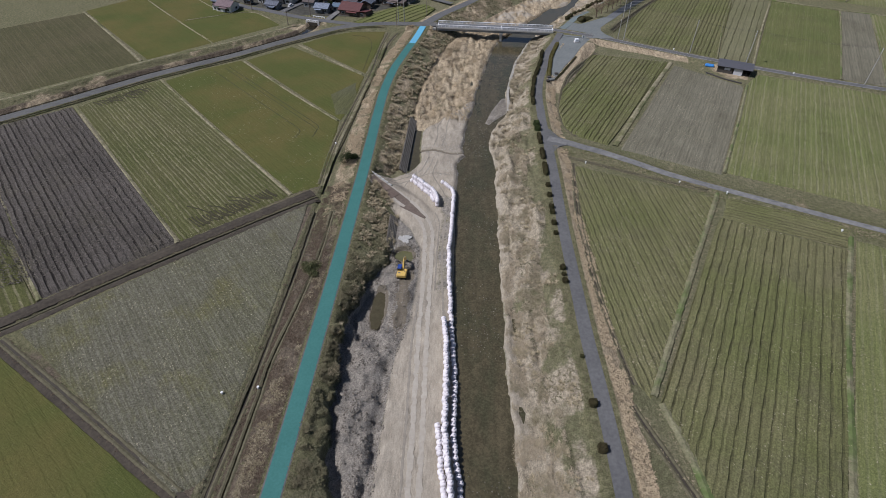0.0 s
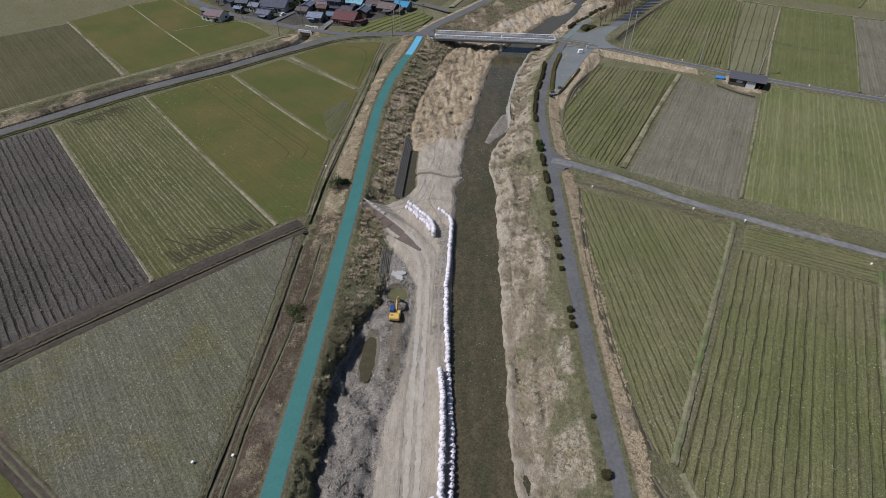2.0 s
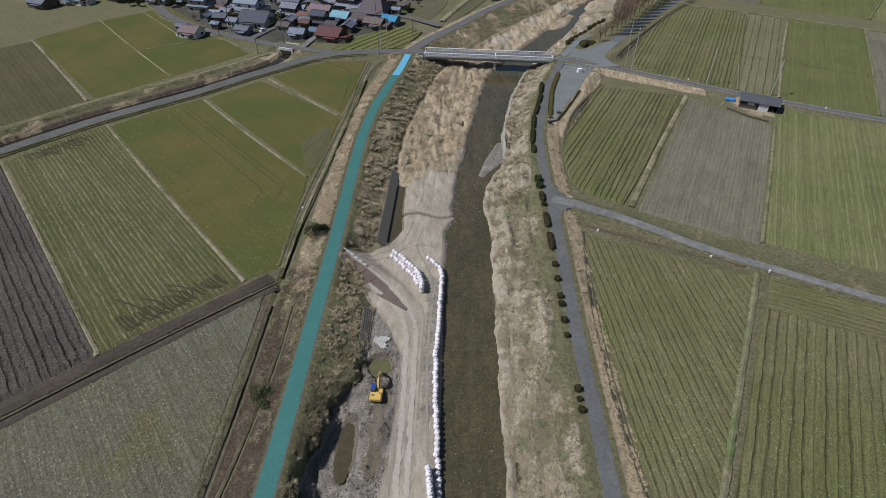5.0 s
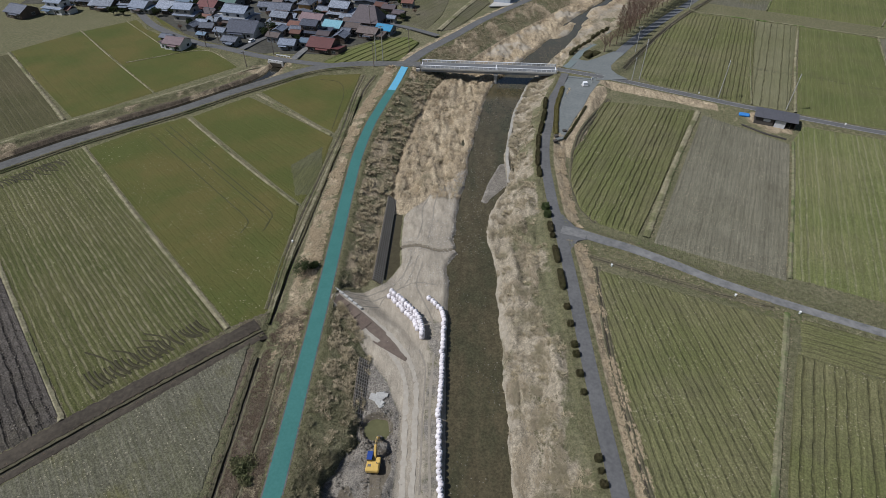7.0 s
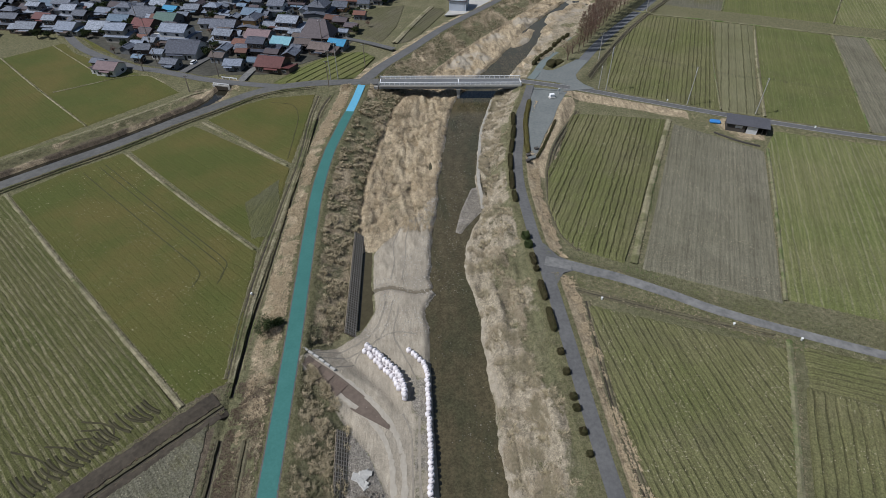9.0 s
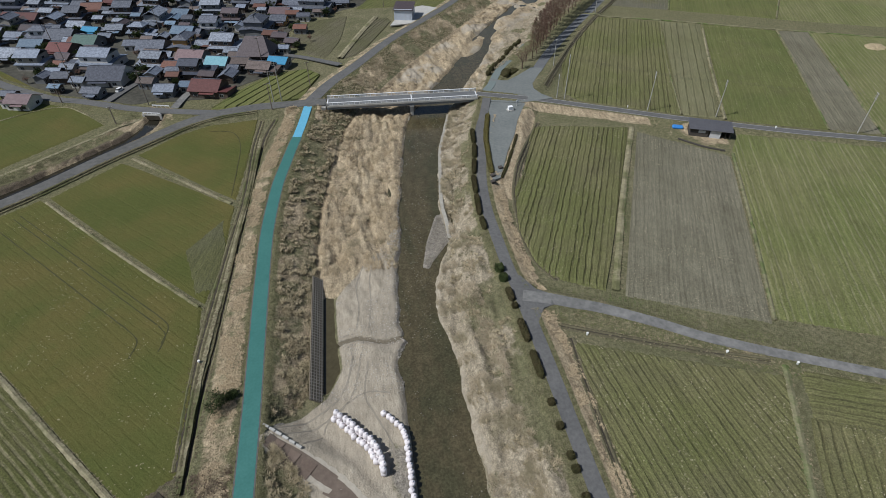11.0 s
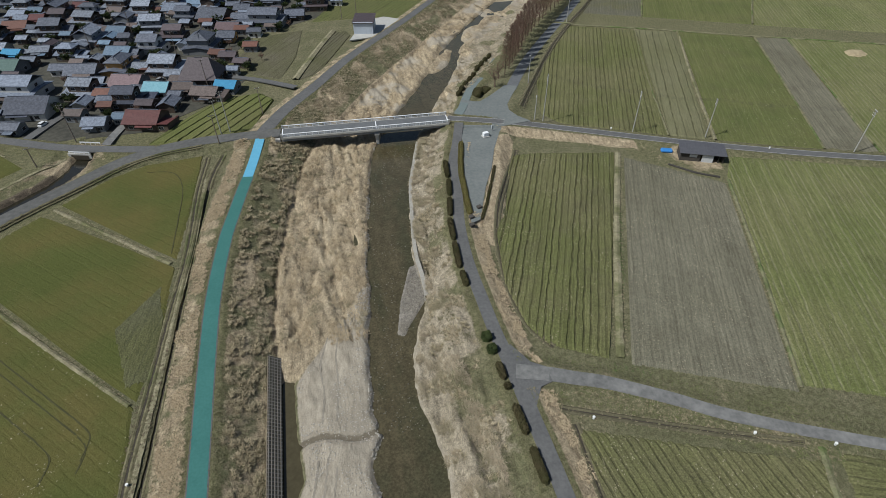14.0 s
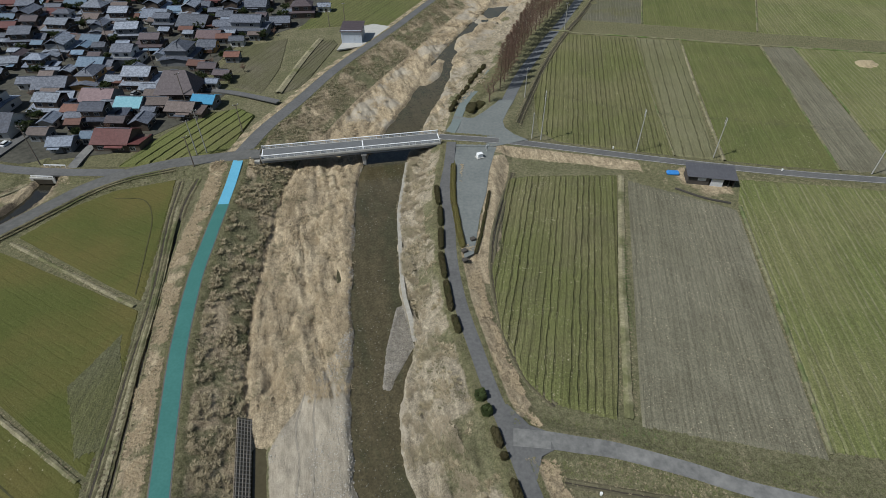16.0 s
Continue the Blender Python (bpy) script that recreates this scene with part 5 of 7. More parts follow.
# ---- parking place beside the levee road ----
def patch(name, poly, z, material, label):
    verts = [(x, y, z) for x, y in poly] + [(x, y, z - 0.5) for x, y in poly]
    n = len(poly)
    faces = [tuple(range(n))] + [((i + 1) % n, i, n + i, n + (i + 1) % n) for i in range(n)]
    me = mesh_of(name, verts, faces, material)
    bm = bmesh.new()
    bm.from_mesh(me)
    bmesh.ops.recalc_face_normals(bm, faces=bm.faces)
    bm.to_mesh(me)
    bm.free()
    return tagged(new(name, me), label, "paving", kind="structure")


FADED = mat_plain("faded_green_asphalt", (0.13, 0.16, 0.155), (0.18, 0.21, 0.205), 2.0, 0.9)
patch("junction", [(26.5, 186.5), (28.6, 187), (31, 182), (33.5, 180.2), (33.5, 176.6), (31, 176), (28.8, 172.5), (27, 172)], 1.51, ASPHALT, "grey asphalt flare where the farm road joins")
patch("parking_lot", [(41, 280), (56, 276.5), (53.5, 272.5), (48.6, 262.4), (44.6, 252), (40.1, 242.9), (34.2, 228.3), (31.6, 227.3), (33.9, 240.6), (36.5, 254), (38.8, 263), (40.3, 269.3)], 1.64, LOT_ASPHALT, "worn grey asphalt parking place")
patch("road_corner", [(40, 279), (41.1, 287.7), (44.5, 292.5), (47.6, 298.8), (51.5, 296), (53.5, 295.6), (58, 299), (64.3, 304.8), (66.5, 307), (71, 305), (66.5, 298), (62.3, 291), (61.5, 286.5), (63, 281.5), (66, 277.2), (54.2, 275.5)], 1.83, LOT_ASPHALT, "worn asphalt where the avenue meets the road")
ribbon("avenue", AVENUE[2:], 4.2, ASPHALT_DARK, "asphalt avenue beside a row of bare trees")
ribbon("river_footpath", [(43, 287, 1.9), (46, 292, 1.9), (50.5, 302, 1.6), (56, 312, 1.5), (64, 322, 1.4), (72, 334, 1.3)], 3.0, FADED, "faded grey-green footpath by the river")
bx = thing("monument", pose(48.2, 270.6, 1.62, 0, 0, 10), "white sign box on a concrete base at the parking place", "sign box")
part("base", box(0, 0, 0.15, 2.4, 2.0, 0.3, bevel=0.05), CONCRETE, bx)
part("panel", box(0, 0, 0.9, 1.7, 1.3, 1.2, bevel=0.05), WHITE_METAL, bx)
p2 = thing("information_stand", pose(51.4, 273.6, 1.62, 0, 0, 20), "white upright notice stand beside the parking place", "notice stand")
part("post", box(0, 0, 1.0, 0.2, 0.2, 2.0), CONCRETE, p2)
part("board", box(0, 0, 1.6, 0.9, 0.15, 1.1, bevel=0.02), WHITE_METAL, p2)
for x, y in ((32.2, 229.6), (31.5, 226.3), (35.4, 233.4)):
    o = part("planter_stone", box(0, 0, 0.4, 1.3, 1.2, 0.8, bevel=0.12), WALL_DARK)
    o.matrix_basis = pose(x, y, 1.45, 0, 0, 12)
    tagged(o, "dark stone block at the parking place", "stone block", "stone blocks")

# prints of the crawler tracks on the wet ground behind the digger
PRINT = mat_plain("wet_churned_gravel", (0.13, 0.11, 0.085), (0.22, 0.19, 0.15), 2.0, 0.8, bump=0.8, dist=0.1)
for x in (-14.1, -11.9):
    for i in range(30):
        y = 98.5 + i * 0.55
        xx = x + 0.35 * math.sin(y * 0.25)
        o = part("track_print", box(0, 0, 0.02, 0.62, 0.26, 0.12, bevel=0.03), PRINT)
        o.matrix_basis = pose(xx, y, float(land(xx, y)) + 0.01, 0, 0, arng.uniform(-8, 8))
        tagged(o, "dark ridged print of a crawler track", "track print", "crawler track prints")

# wheel tracks of lorries on the sand
LANE_PALE = mat_plain("packed_pale_sand", (0.33, 0.295, 0.242), (0.43, 0.39, 0.325), 1.2, 0.95, bump=0.4, dist=0.06)
LANE_DARK = mat_plain("churned_sand", (0.21, 0.185, 0.148), (0.31, 0.275, 0.225), 1.2, 0.95, bump=0.6, dist=0.08)
LANES = [
    ([(-3.5, 50), (-4.4, 75), (-5.6, 100), (-6.4, 122), (-7.4, 136), (-12, 144.5), (-19, 150.5), (-26, 155)], 1.0, LANE_PALE),
    ([(-5.4, 50), (-6.3, 75), (-7.4, 100), (-8.2, 122), (-9.4, 135), (-13.5, 142.2), (-20.5, 147.6), (-27, 152.2)], 1.0, LANE_PALE),
    ([(-7.0, 60), (-7.8, 80), (-8.6, 96), (-8.3, 110)], 0.5, LANE_DARK),
    ([(-2.2, 104), (-3.4, 118), (-4.0, 132), (-3.8, 142)], 0.5, LANE_DARK),
    ([(-4.8, 112), (-5.2, 126), (-5.4, 138), (-7, 143)], 0.35, LANE_DARK),
    ([(-26, 156), (-20, 158.5), (-15.5, 161.5), (-12.5, 166), (-11, 173)], 0.4, LANE_DARK),
    ([(-25, 154.6), (-19, 156.6), (-14, 160), (-10.8, 165), (-9.4, 173)], 0.4, LANE_DARK),
    ([(-21, 152.6), (-17.5, 154.5), (-16, 158), (-12, 162), (-8, 163.5), (-4, 162.5)], 0.35, LANE_DARK),
    ([(-5.5, 146), (-4.5, 151), (-7, 157.5), (-9, 163), (-8, 171)], 0.35, LANE_DARK),
    ([(-10, 180), (-9.2, 187), (-9.6, 194), (-7.5, 201)], 0.35, LANE_DARK),
    ([(-7.4, 180), (-6.4, 188), (-6.2, 196), (-4, 204)], 0.35, LANE_DARK),
]
for pts, w, m in LANES:
    ribbon("wheel_track", pts, w, m, "pale packed wheel track on the sand" if m is LANE_PALE else "dark churned wheel track in the sand", lift=0.035, step=0.7, category="wheel track", ragged=0.35)

# ---- hedges and bushes ----
HEDGE = mat_leaf("clipped_hedge_leaves", (0.045, 0.04, 0.02), (0.085, 0.07, 0.035), (0.05, 0.05, 0.02))
BUSH = mat_leaf("evergreen_leaves", (0.03, 0.045, 0.015), (0.075, 0.095, 0.035), (0.03, 0.04, 0.015))
YEW = mat_leaf("olive_hedge_leaves", (0.1, 0.095, 0.03), (0.17, 0.15, 0.055), (0.12, 0.1, 0.04))
SCRUB = mat_leaf("pale_scrub_leaves", (0.07, 0.085, 0.034), (0.17, 0.175, 0.085), (0.2, 0.17, 0.1))
TWIG = mat_plain("grey_brown_bark", (0.09, 0.07, 0.055), (0.16, 0.125, 0.1), 5.0)


def leaf_cloud(points, normals, size, rng):
    """Small leaf triangles about points, standing off along normals."""
    v, f = [], []
    for p, n in zip(points, normals):
        a = Vector(n) + Vector((rng.uniform(-0.8, 0.8), rng.uniform(-0.8, 0.8), rng.uniform(-0.4, 0.8)))
        a.normalize()
        b = a.cross(Vector((rng.uniform(-1, 1), rng.uniform(-1, 1), rng.uniform(-1, 1)))).normalized()
        s = size * rng.uniform(0.6, 1.4)
        c = Vector(p)
        i = len(v)
        v += [c - b * s * 0.5, c + b * s * 0.5, c + a * s * 1.3]
        f.append((i, i + 1, i + 2))
    return v, f


def hedge_mesh(name, L, W, H, material, seed, leaf=0.16, per=70):
    """A clipped hedge: an uneven rounded block, shaggy with leaves."""
    rng = random.Random(seed)
    nx, na = max(6, int(L / 0.5)), 9
    v, f, pts, nrm = [], [], [], []
    for i in range(nx + 1):
        u = i / nx * 2 - 1
        e = (1 - abs(u) ** 8) ** 0.5
        for k in range(na):
            a = math.pi * k / (na - 1)
            c, s = math.cos(a), math.sin(a)
            r = 1 + rng.uniform(-0.1, 0.1)
            yy, zz = W / 2 * math.copysign(abs(c) ** 0.55, c) * r * e, H * abs(s) ** 0.5 * r * (0.4 + 0.6 * e)
            v.append((u * L / 2, yy, zz))
    for i in range(nx):
        for k in range(na - 1):
            q = i * na + k
            f.append((q, q + 1, q + na + 1, q + na))
            for _ in range(max(1, int(per * L * (W + 2 * H) / (nx * (na - 1))))):
                s, t = rng.random(), rng.random()
                p = (Vector(v[q]) * (1 - s) + Vector(v[q + na]) * s) * (1 - t) + (Vector(v[q + 1]) * (1 - s) + Vector(v[q + na + 1]) * s) * t
                pts.append(p)
                nrm.append(Vector((0, p.y / W, p.z / H)))
    lv, lf = leaf_cloud(pts, nrm, leaf, rng)
    o = len(v)
    return mesh_of(name, list(v) + lv, f + [tuple(i + o for i in t) for t in lf], material)


def hedge(x, y, L, W, H, rz, material, label, group, seed, per=45):
    ob = new("hedge", hedge_mesh("hedge", L, W, H, material, seed, per=per))
    ob.matrix_basis = pose(x, y, float(land(x, y)) - 0.05, 0, 0, rz)
    return tagged(ob, label, "hedge", group)


def along_road(y):
    return math.degrees(math.atan2(2.0, float(np.interp(y + 1, RR_Y, RR_X) - np.interp(y - 1, RR_Y, RR_X))))


LEVEE_HEDGES = [(254, 9), (244.5, 8), (235.5, 8), (226, 9), (216, 9.5), (207.5, 5), (181, 4.2), (170.3, 6.4), (161.4, 6.8)]
for i, (y, L) in enumerate(LEVEE_HEDGES):
    hedge(float(np.interp(y, RR_Y, RR_X)) - 2.35, y, L, 1.3, 1.1, along_road(y), HEDGE, "clipped dark brown-green hedge along the levee road", "hedges along the levee road", 10 + i)
for i, (y, r) in enumerate([(189.6, 1.3), (186.3, 1.25), (177.4, 0.85), (152.6, 0.85), (147.6, 0.85), (142.0, 0.85), (139.6, 0.85), (134.8, 0.85), (130.6, 0.7), (117.4, 0.85), (115.2, 0.6), (112.9, 0.8), (91.2, 0.5), (80.2, 1.0), (71.2, 1.05)]):
    green = i < 2
    hedge(float(np.interp(y, RR_Y, RR_X)) - (2.3 if y > 100 else 2.0), y, 1.75 * r, 1.45 * r, 1.2 * r, along_road(y), BUSH if green else HEDGE,
          "round green bush beside the levee road" if green else "small round brown-green bush beside the levee road", "bushes along the levee road", 40 + i, per=80)
for i, (x, y, L, rz) in enumerate([(38.2, 263.5, 9, 75), (35.7, 254, 10, 77), (34, 244, 10, 82), (32.8, 235.5, 7.5, 84)]):
    hedge(x - 0.1, y, L + 1.8, 1.5, 0.9, rz, YEW, "long olive clipped hedge between road and parking place", "hedges round the parking place", 70 + i)
for i, (x, y, L, rz) in enumerate([(43.4, 248.5, 9, 67), (39.6, 239.8, 9, 66), (36, 232, 8, 63)]):
    hedge(x + 0.5, y, L + 0.6, 0.7, 0.45, rz, HEDGE, "low dark hedge at the field side of the parking place", "hedges round the parking place", 80 + i)
for i, (x, y, L, W, H, rz) in enumerate([(54.9, 303.6, 6.5, 3.4, 1.5, 62), (58.4, 306.0, 6, 3.6, 1.5, 45)]):
    hedge(x, y, L, W, H, rz, HEDGE, "broad clipped azalea mound at the road corner", "azalea mounds", 90 + i, per=25)
for i, (x, y) in enumerate([(47.8, 303.5), (49.8, 307.2), (52.4, 312), (55.5, 317), (58.5, 322), (61.3, 326.5), (64.3, 331), (67.3, 335.6), (70.4, 340)]):
    hedge(x, y, 3.4, 1.6, 1.4, 57, HEDGE, "dark clipped bush along the river footpath", "bushes along the footpath", 100 + i)


def bush(x, y, r, h, material, label, seed, stems=5):
    rng = random.Random(seed)
    t = thing("shrub", pose(x, y, float(land(x, y)) - 0.05), label, "shrub")
    bm = bmesh.new()
    pts, nrm = [], []
    for i in range(stems * 5):
        a, e = rng.uniform(0, 6.28), rng.uniform(0.3, 1.35)
        tip = Vector((math.cos(a) * math.cos(e) * r, math.sin(a) * math.cos(e) * r, math.sin(e) * h)) * rng.uniform(0.65, 1.05)
        add_rod(bm, (0, 0, 0), tip * 0.85, 0.05, 0.015, 4)
        for _ in range(70):
            o = Vector((rng.gauss(0, 1), rng.gauss(0, 1), rng.gauss(0, 0.8))).normalized()
            pts.append(tip * rng.uniform(0.7, 1.0) + o * rng.uniform(0.1, 0.5) * r * 0.55)
            nrm.append(o)
    part("stem_cluster", bm, TWIG, t)
    v, f = leaf_cloud(pts, nrm, 0.2, rng)
    o = new("crown", mesh_of("crown", v, f, material))
    o.parent = t


bush(-35.2, 161.8, 3.0, 4.6, BUSH, "dense dark green shrub on the levee side", 1)
bush(-34.4, 114.2, 2.9, 2.0, SCRUB, "ragged sprawling green and tan shrub beside the drain", 2, stems=9)
bush(-33.2, 111.2, 1.5, 1.2, SCRUB, "ragged green shrub beside the drain", 3)
bush(-33.2, 163.8, 1.3, 1.5, BUSH, "small dark green shrub on the levee side", 4)


# ---- dry grass, reeds and stones ----
PAVED = [(MAIN_EAST, 1.75), (MAIN_WEST, 2.2), (VILLAGE_ROAD, 1.9), (NORTH_WEST, 1.7), (FIELD_ROAD, 1.15), (teal_line, 1.6), (rr_line, 1.4), (AVENUE, 2.0), ([(-26, 264), (-22.9, 286)], 1.5), ([(36, 236), (43, 255), (47, 266), (49, 274)], 5.0), ([(27, 180), (37, 177)], 3.0)]


def tufts(name, xs, ys, size, blades, material, label, spread=0.8, lean=0.7, width=0.09, seed=0, lift=0.0, flow=None):
    """Many tufts of dry grass, each a spray of blades; flow: laid along the river, within about that angle."""
    r = np.random.RandomState(seed)
    for line, half in PAVED:
        d, _ = near_line(xs, ys, [(p[0], p[1], 0) for p in line])
        xs, ys = xs[d > half], ys[d > half]
    n = len(xs)
    z = land(xs, ys) + lift
    S = size * r.uniform(0.55, 1.35, n)
    N = n * blades
    cx, cy, cz, s = (np.repeat(v, blades) for v in (xs, ys, z, S))
    a = r.uniform(0, 6.2832, N)
    if flow:
        a = np.where(r.uniform(0, 1, N) < 0.7, -1.5, 1.64) + r.normal(0, flow, N)
    off = r.uniform(0, spread * 0.5, N) * s
    l = r.uniform(0.25, 1, N) * lean * s
    h = s * r.uniform(0.15, 0.55, N)
    b = np.stack([cx + np.cos(a) * off, cy + np.sin(a) * off, cz + 0.3 * h], -1)
    tip = np.stack([cx + np.cos(a) * (off + l), cy + np.sin(a) * (off + l), cz + h], -1)
    w = width * r.uniform(0.6, 1.5, N)[:, None] * 0.5
    q = a + 1.57 + r.uniform(-0.4, 0.4, N)
    side = np.stack([np.cos(q), np.sin(q), np.zeros(N)], -1) * w
    V = np.stack([b - side, b + side, tip], 1).reshape(-1, 3)
    me = bpy.data.meshes.new(name)
    me.vertices.add(3 * N)
    me.vertices.foreach_set("co", V.reshape(-1))
    me.loops.add(3 * N)
    me.loops.foreach_set("vertex_index", np.arange(3 * N))
    me.polygons.add(N)
    me.polygons.foreach_set("loop_start", np.arange(0, 3 * N, 3))
    me.update(calc_edges=True)
    me.materials.append(material)
    return tagged(new(name, me), label, "grass", kind="stuff")


def scatter(n, y0, y1, lo, hi, seed, clump=5.0, keep=0.0, even=0.3):
    """Points between two lines, thicker in clumps."""
    r = np.random.RandomState(seed)
    y = r.uniform(y0, y1, n)
    a, b = lo(y), hi(y)
    x = a + (b - a) * r.uniform(0, 1, n)
    ok = (1.5 * fbm(x, y, clump * 0.6, 4, seed) + r.uniform(-even, even, n) > keep) & (b > a)
    return x[ok], y[ok]


TAN = mat_leaf("tan_dry_grass", (0.2, 0.165, 0.1), (0.46, 0.39, 0.27), (0.25, 0.21, 0.13))
STRAW = mat_leaf("straw_reeds", (0.31, 0.24, 0.152), (0.6, 0.49, 0.33), (0.42, 0.335, 0.22))
PALE = mat_leaf("pale_dead_grass", (0.27, 0.222, 0.152), (0.54, 0.455, 0.325), (0.34, 0.283, 0.196), patch=(0.24, 0.21, 0.13))
CLUMP = mat_leaf("tan_grass_clump", (0.26, 0.215, 0.135), (0.52, 0.44, 0.3), (0.32, 0.27, 0.17))
OLIVE = mat_leaf("olive_weeds", (0.105, 0.1, 0.052), (0.24, 0.222, 0.132), (0.16, 0.14, 0.085))
BROWN = mat_leaf("brown_weeds", (0.085, 0.065, 0.045), (0.2, 0.155, 0.11), (0.11, 0.08, 0.055))
FRESH = mat_leaf("fresh_green_weeds", (0.085, 0.1, 0.034), (0.19, 0.2, 0.085), (0.13, 0.13, 0.06))
xT = lambda y: np.interp(y, TEAL_Y, TEAL_X)
xWL = lambda y: np.interp(y, WL_Y, WL_X)
xWR = lambda y: np.interp(y, WR_Y, WR_X)
xRR = lambda y: np.interp(y, RR_Y, RR_X)
tufts("levee_grass", *scatter(4600, 128, 296, lambda y: xT(y) + 3.4, slope_foot, 3, 3.6, 0.05, 0.2), 1.2, 44, CLUMP, "tan clumps of dry grass on the levee slope", seed=1, lean=0.5, width=0.08)
tufts("levee_tangle", *scatter(4200, 50, 130, lambda y: xT(y) + 2.6, slope_foot, 72, 3.6, 0.1, 0.2), 0.9, 26, OLIVE, "olive and tan weed tangles on the levee slope", seed=72, lean=0.6, width=0.09)
tufts("levee_clumps", *scatter(900, 84, 132, lambda y: xT(y) + 3.5, slope_foot, 73, 3.2, 0.35, 0.15), 1.1, 40, CLUMP, "tan clumps of dry grass above the dug ground", seed=73, lean=0.5, width=0.08)
tufts("levee_weeds", *scatter(10000, 45, 296, lambda y: xT(y) + 2.3, slope_foot, 8, 6, 0.25), 0.45, 14, OLIVE, "olive weeds on the levee slope", seed=2, width=0.1)
tufts("verge_grass", *scatter(7000, 135, 290, lambda y: xT(y) - 7.6, lambda y: xT(y) - 2.6, 4, 7, -0.1), 0.6, 18, STRAW, "straw-coloured grass between path and paddies", seed=3)
tufts("verge_weeds", *scatter(9000, 30, 150, lambda y: xT(y) - 10, lambda y: xT(y) - 2.4, 5, 4, -0.4), 0.45, 14, BROWN, "brown dead weeds between path and paddies", seed=4)
tufts("verge_tan", *scatter(4500, 30, 150, lambda y: xT(y) - 6.5, lambda y: xT(y) - 2.6, 71, 5, 0.25), 0.55, 14, TAN, "tan dead grass between path and paddies", seed=71)
tufts("verge_green", *scatter(4500, 30, 290, lambda y: xT(y) - 10, lambda y: xT(y) - 2.0, 6, 9, 0.1), 0.4, 9, OLIVE, "olive weeds beside the cycle path", seed=5, width=0.1)
tufts("reed_bed", *scatter(9000, 199, 300, lambda y: slope_foot(y) + 0.3, lambda y: xWL(y) - 0.4, 7, 5, 0.25, 0.3), 0.85, 14, STRAW, "flattened straw-coloured reeds on the river bar", seed=6, lean=1.5, width=0.07, flow=0.4)
tufts("reed_bed_upstream", *scatter(5000, 300, 430, lambda y: slope_foot(y) + 1, lambda y: xWL(y) - 0.4, 9, 10, 0.55), 0.9, 9, STRAW, "straw-coloured reeds on the far river bar", seed=7, lean=1.3, width=0.14)
tufts("bank_grass", *scatter(20000, 45, 300, lambda y: xWR(y) + 0.6, lambda y: 0.35 * xWR(y) + 0.65 * xRR(y) - 1.5, 11, 3.5, 0.2, 0.3), 0.75, 13, PALE, "pale dead grass on the east bank", seed=8, lean=1.3, width=0.075, flow=0.55)
tufts("bank_weeds", *scatter(12000, 45, 300, lambda y: 0.7 * xWR(y) + 0.3 * xRR(y), lambda y: xRR(y) - 2.0, 12, 6, 0.3), 0.42, 10, OLIVE, "olive weeds on the east bank", seed=9, width=0.1)
tufts("roadside_grass", *scatter(6500, 45, 268, lambda y: xRR(y) + 2.8, lambda y: xRR(y) + 6.3, 13, 5, -0.3), 0.6, 18, STRAW, "straw-coloured grass below the levee road", seed=10)
tufts("upstream_bank_grass", *scatter(6000, 298, 430, lambda y: xT(y) + 3, slope_foot, 14, 8, -0.2), 0.9, 9, TAN, "dry grass and brambles on the far levee slope", seed=11, width=0.14)
tufts("upstream_east_grass", *scatter(5000, 298, 420, lambda y: xWR(y) + 1, lambda y: xRR(y) - 1, 15, 8, -0.2), 0.8, 9, PALE, "dead grass on the far east bank", seed=12, width=0.14)


def beside(lines, n, half, seed):
    """Points beside lines of the plan."""
    r = np.random.RandomState(seed)
    xs, ys = [], []
    for pts, a, b in lines:
        c = curve_through([p[:2] for p in pts], 1.0)
        i = r.randint(0, len(c) - 1, int(n * len(c) / 100))
        t = c[i + 1] - c[i]
        t /= np.linalg.norm(t, axis=1)[:, None]
        d = r.uniform(a, b, len(i))
        xs.append(c[i, 0] + t[:, 1] * d + r.normal(0, half, len(i)))
        ys.append(c[i, 1] - t[:, 0] * d + r.normal(0, half, len(i)))
    return np.concatenate(xs), np.concatenate(ys)


tufts("road_verge_grass", *beside([(MAIN_EAST, 3.0, 8.0), (FIELD_ROAD, 2.0, 4.5)], 700, 0.3, 21), 0.45, 9, TAN, "dry grass on the road verges", seed=13)
tufts("farm_road_grass", *beside([(FIELD_ROAD, -5.5, -1.6), (FIELD_ROAD, 1.6, 5.5), (FIELD_ROAD, 1.6, 5.5)], 900, 0.3, 74), 0.32, 9, FRESH, "fresh green grass along the farm road", seed=74, width=0.08)
tufts("canal_grass", *beside([(CANAL[:-3], -8.6, -3.6), (MAIN_WEST[4:], -3.2, -2.5)], 1300, 0.3, 22), 0.6, 9, OLIVE, "dry grass along the canal", seed=14)
tufts("canal_weeds", *beside([(CANAL[:-3], -12.5, -8.0), (MAIN_WEST[1:6], -9.0, -2.6), (NORTH_WEST, 2.5, 5), (VILLAGE_ROAD, -5, -2.5)], 700, 0.3, 23), 0.4, 9, FRESH, "green weeds along road and canal", seed=15, width=0.1)
ALL_ROADS = [(MAIN_EAST, 2.6), (MAIN_WEST, 2.6), (VILLAGE_ROAD, 2.1), (NORTH_WEST, 2.1), (FIELD_ROAD, 1.55), (teal_line, 1.6), (rr_line, 1.7)]
tufts("road_edge_grass", *beside([(p, s * (w - 0.05), s * (w + 0.5)) for p, w in ALL_ROADS for s in (-1, 1)], 330, 0.12, 27), 0.26, 8, OLIVE, "short grass creeping over the road edges", seed=17)
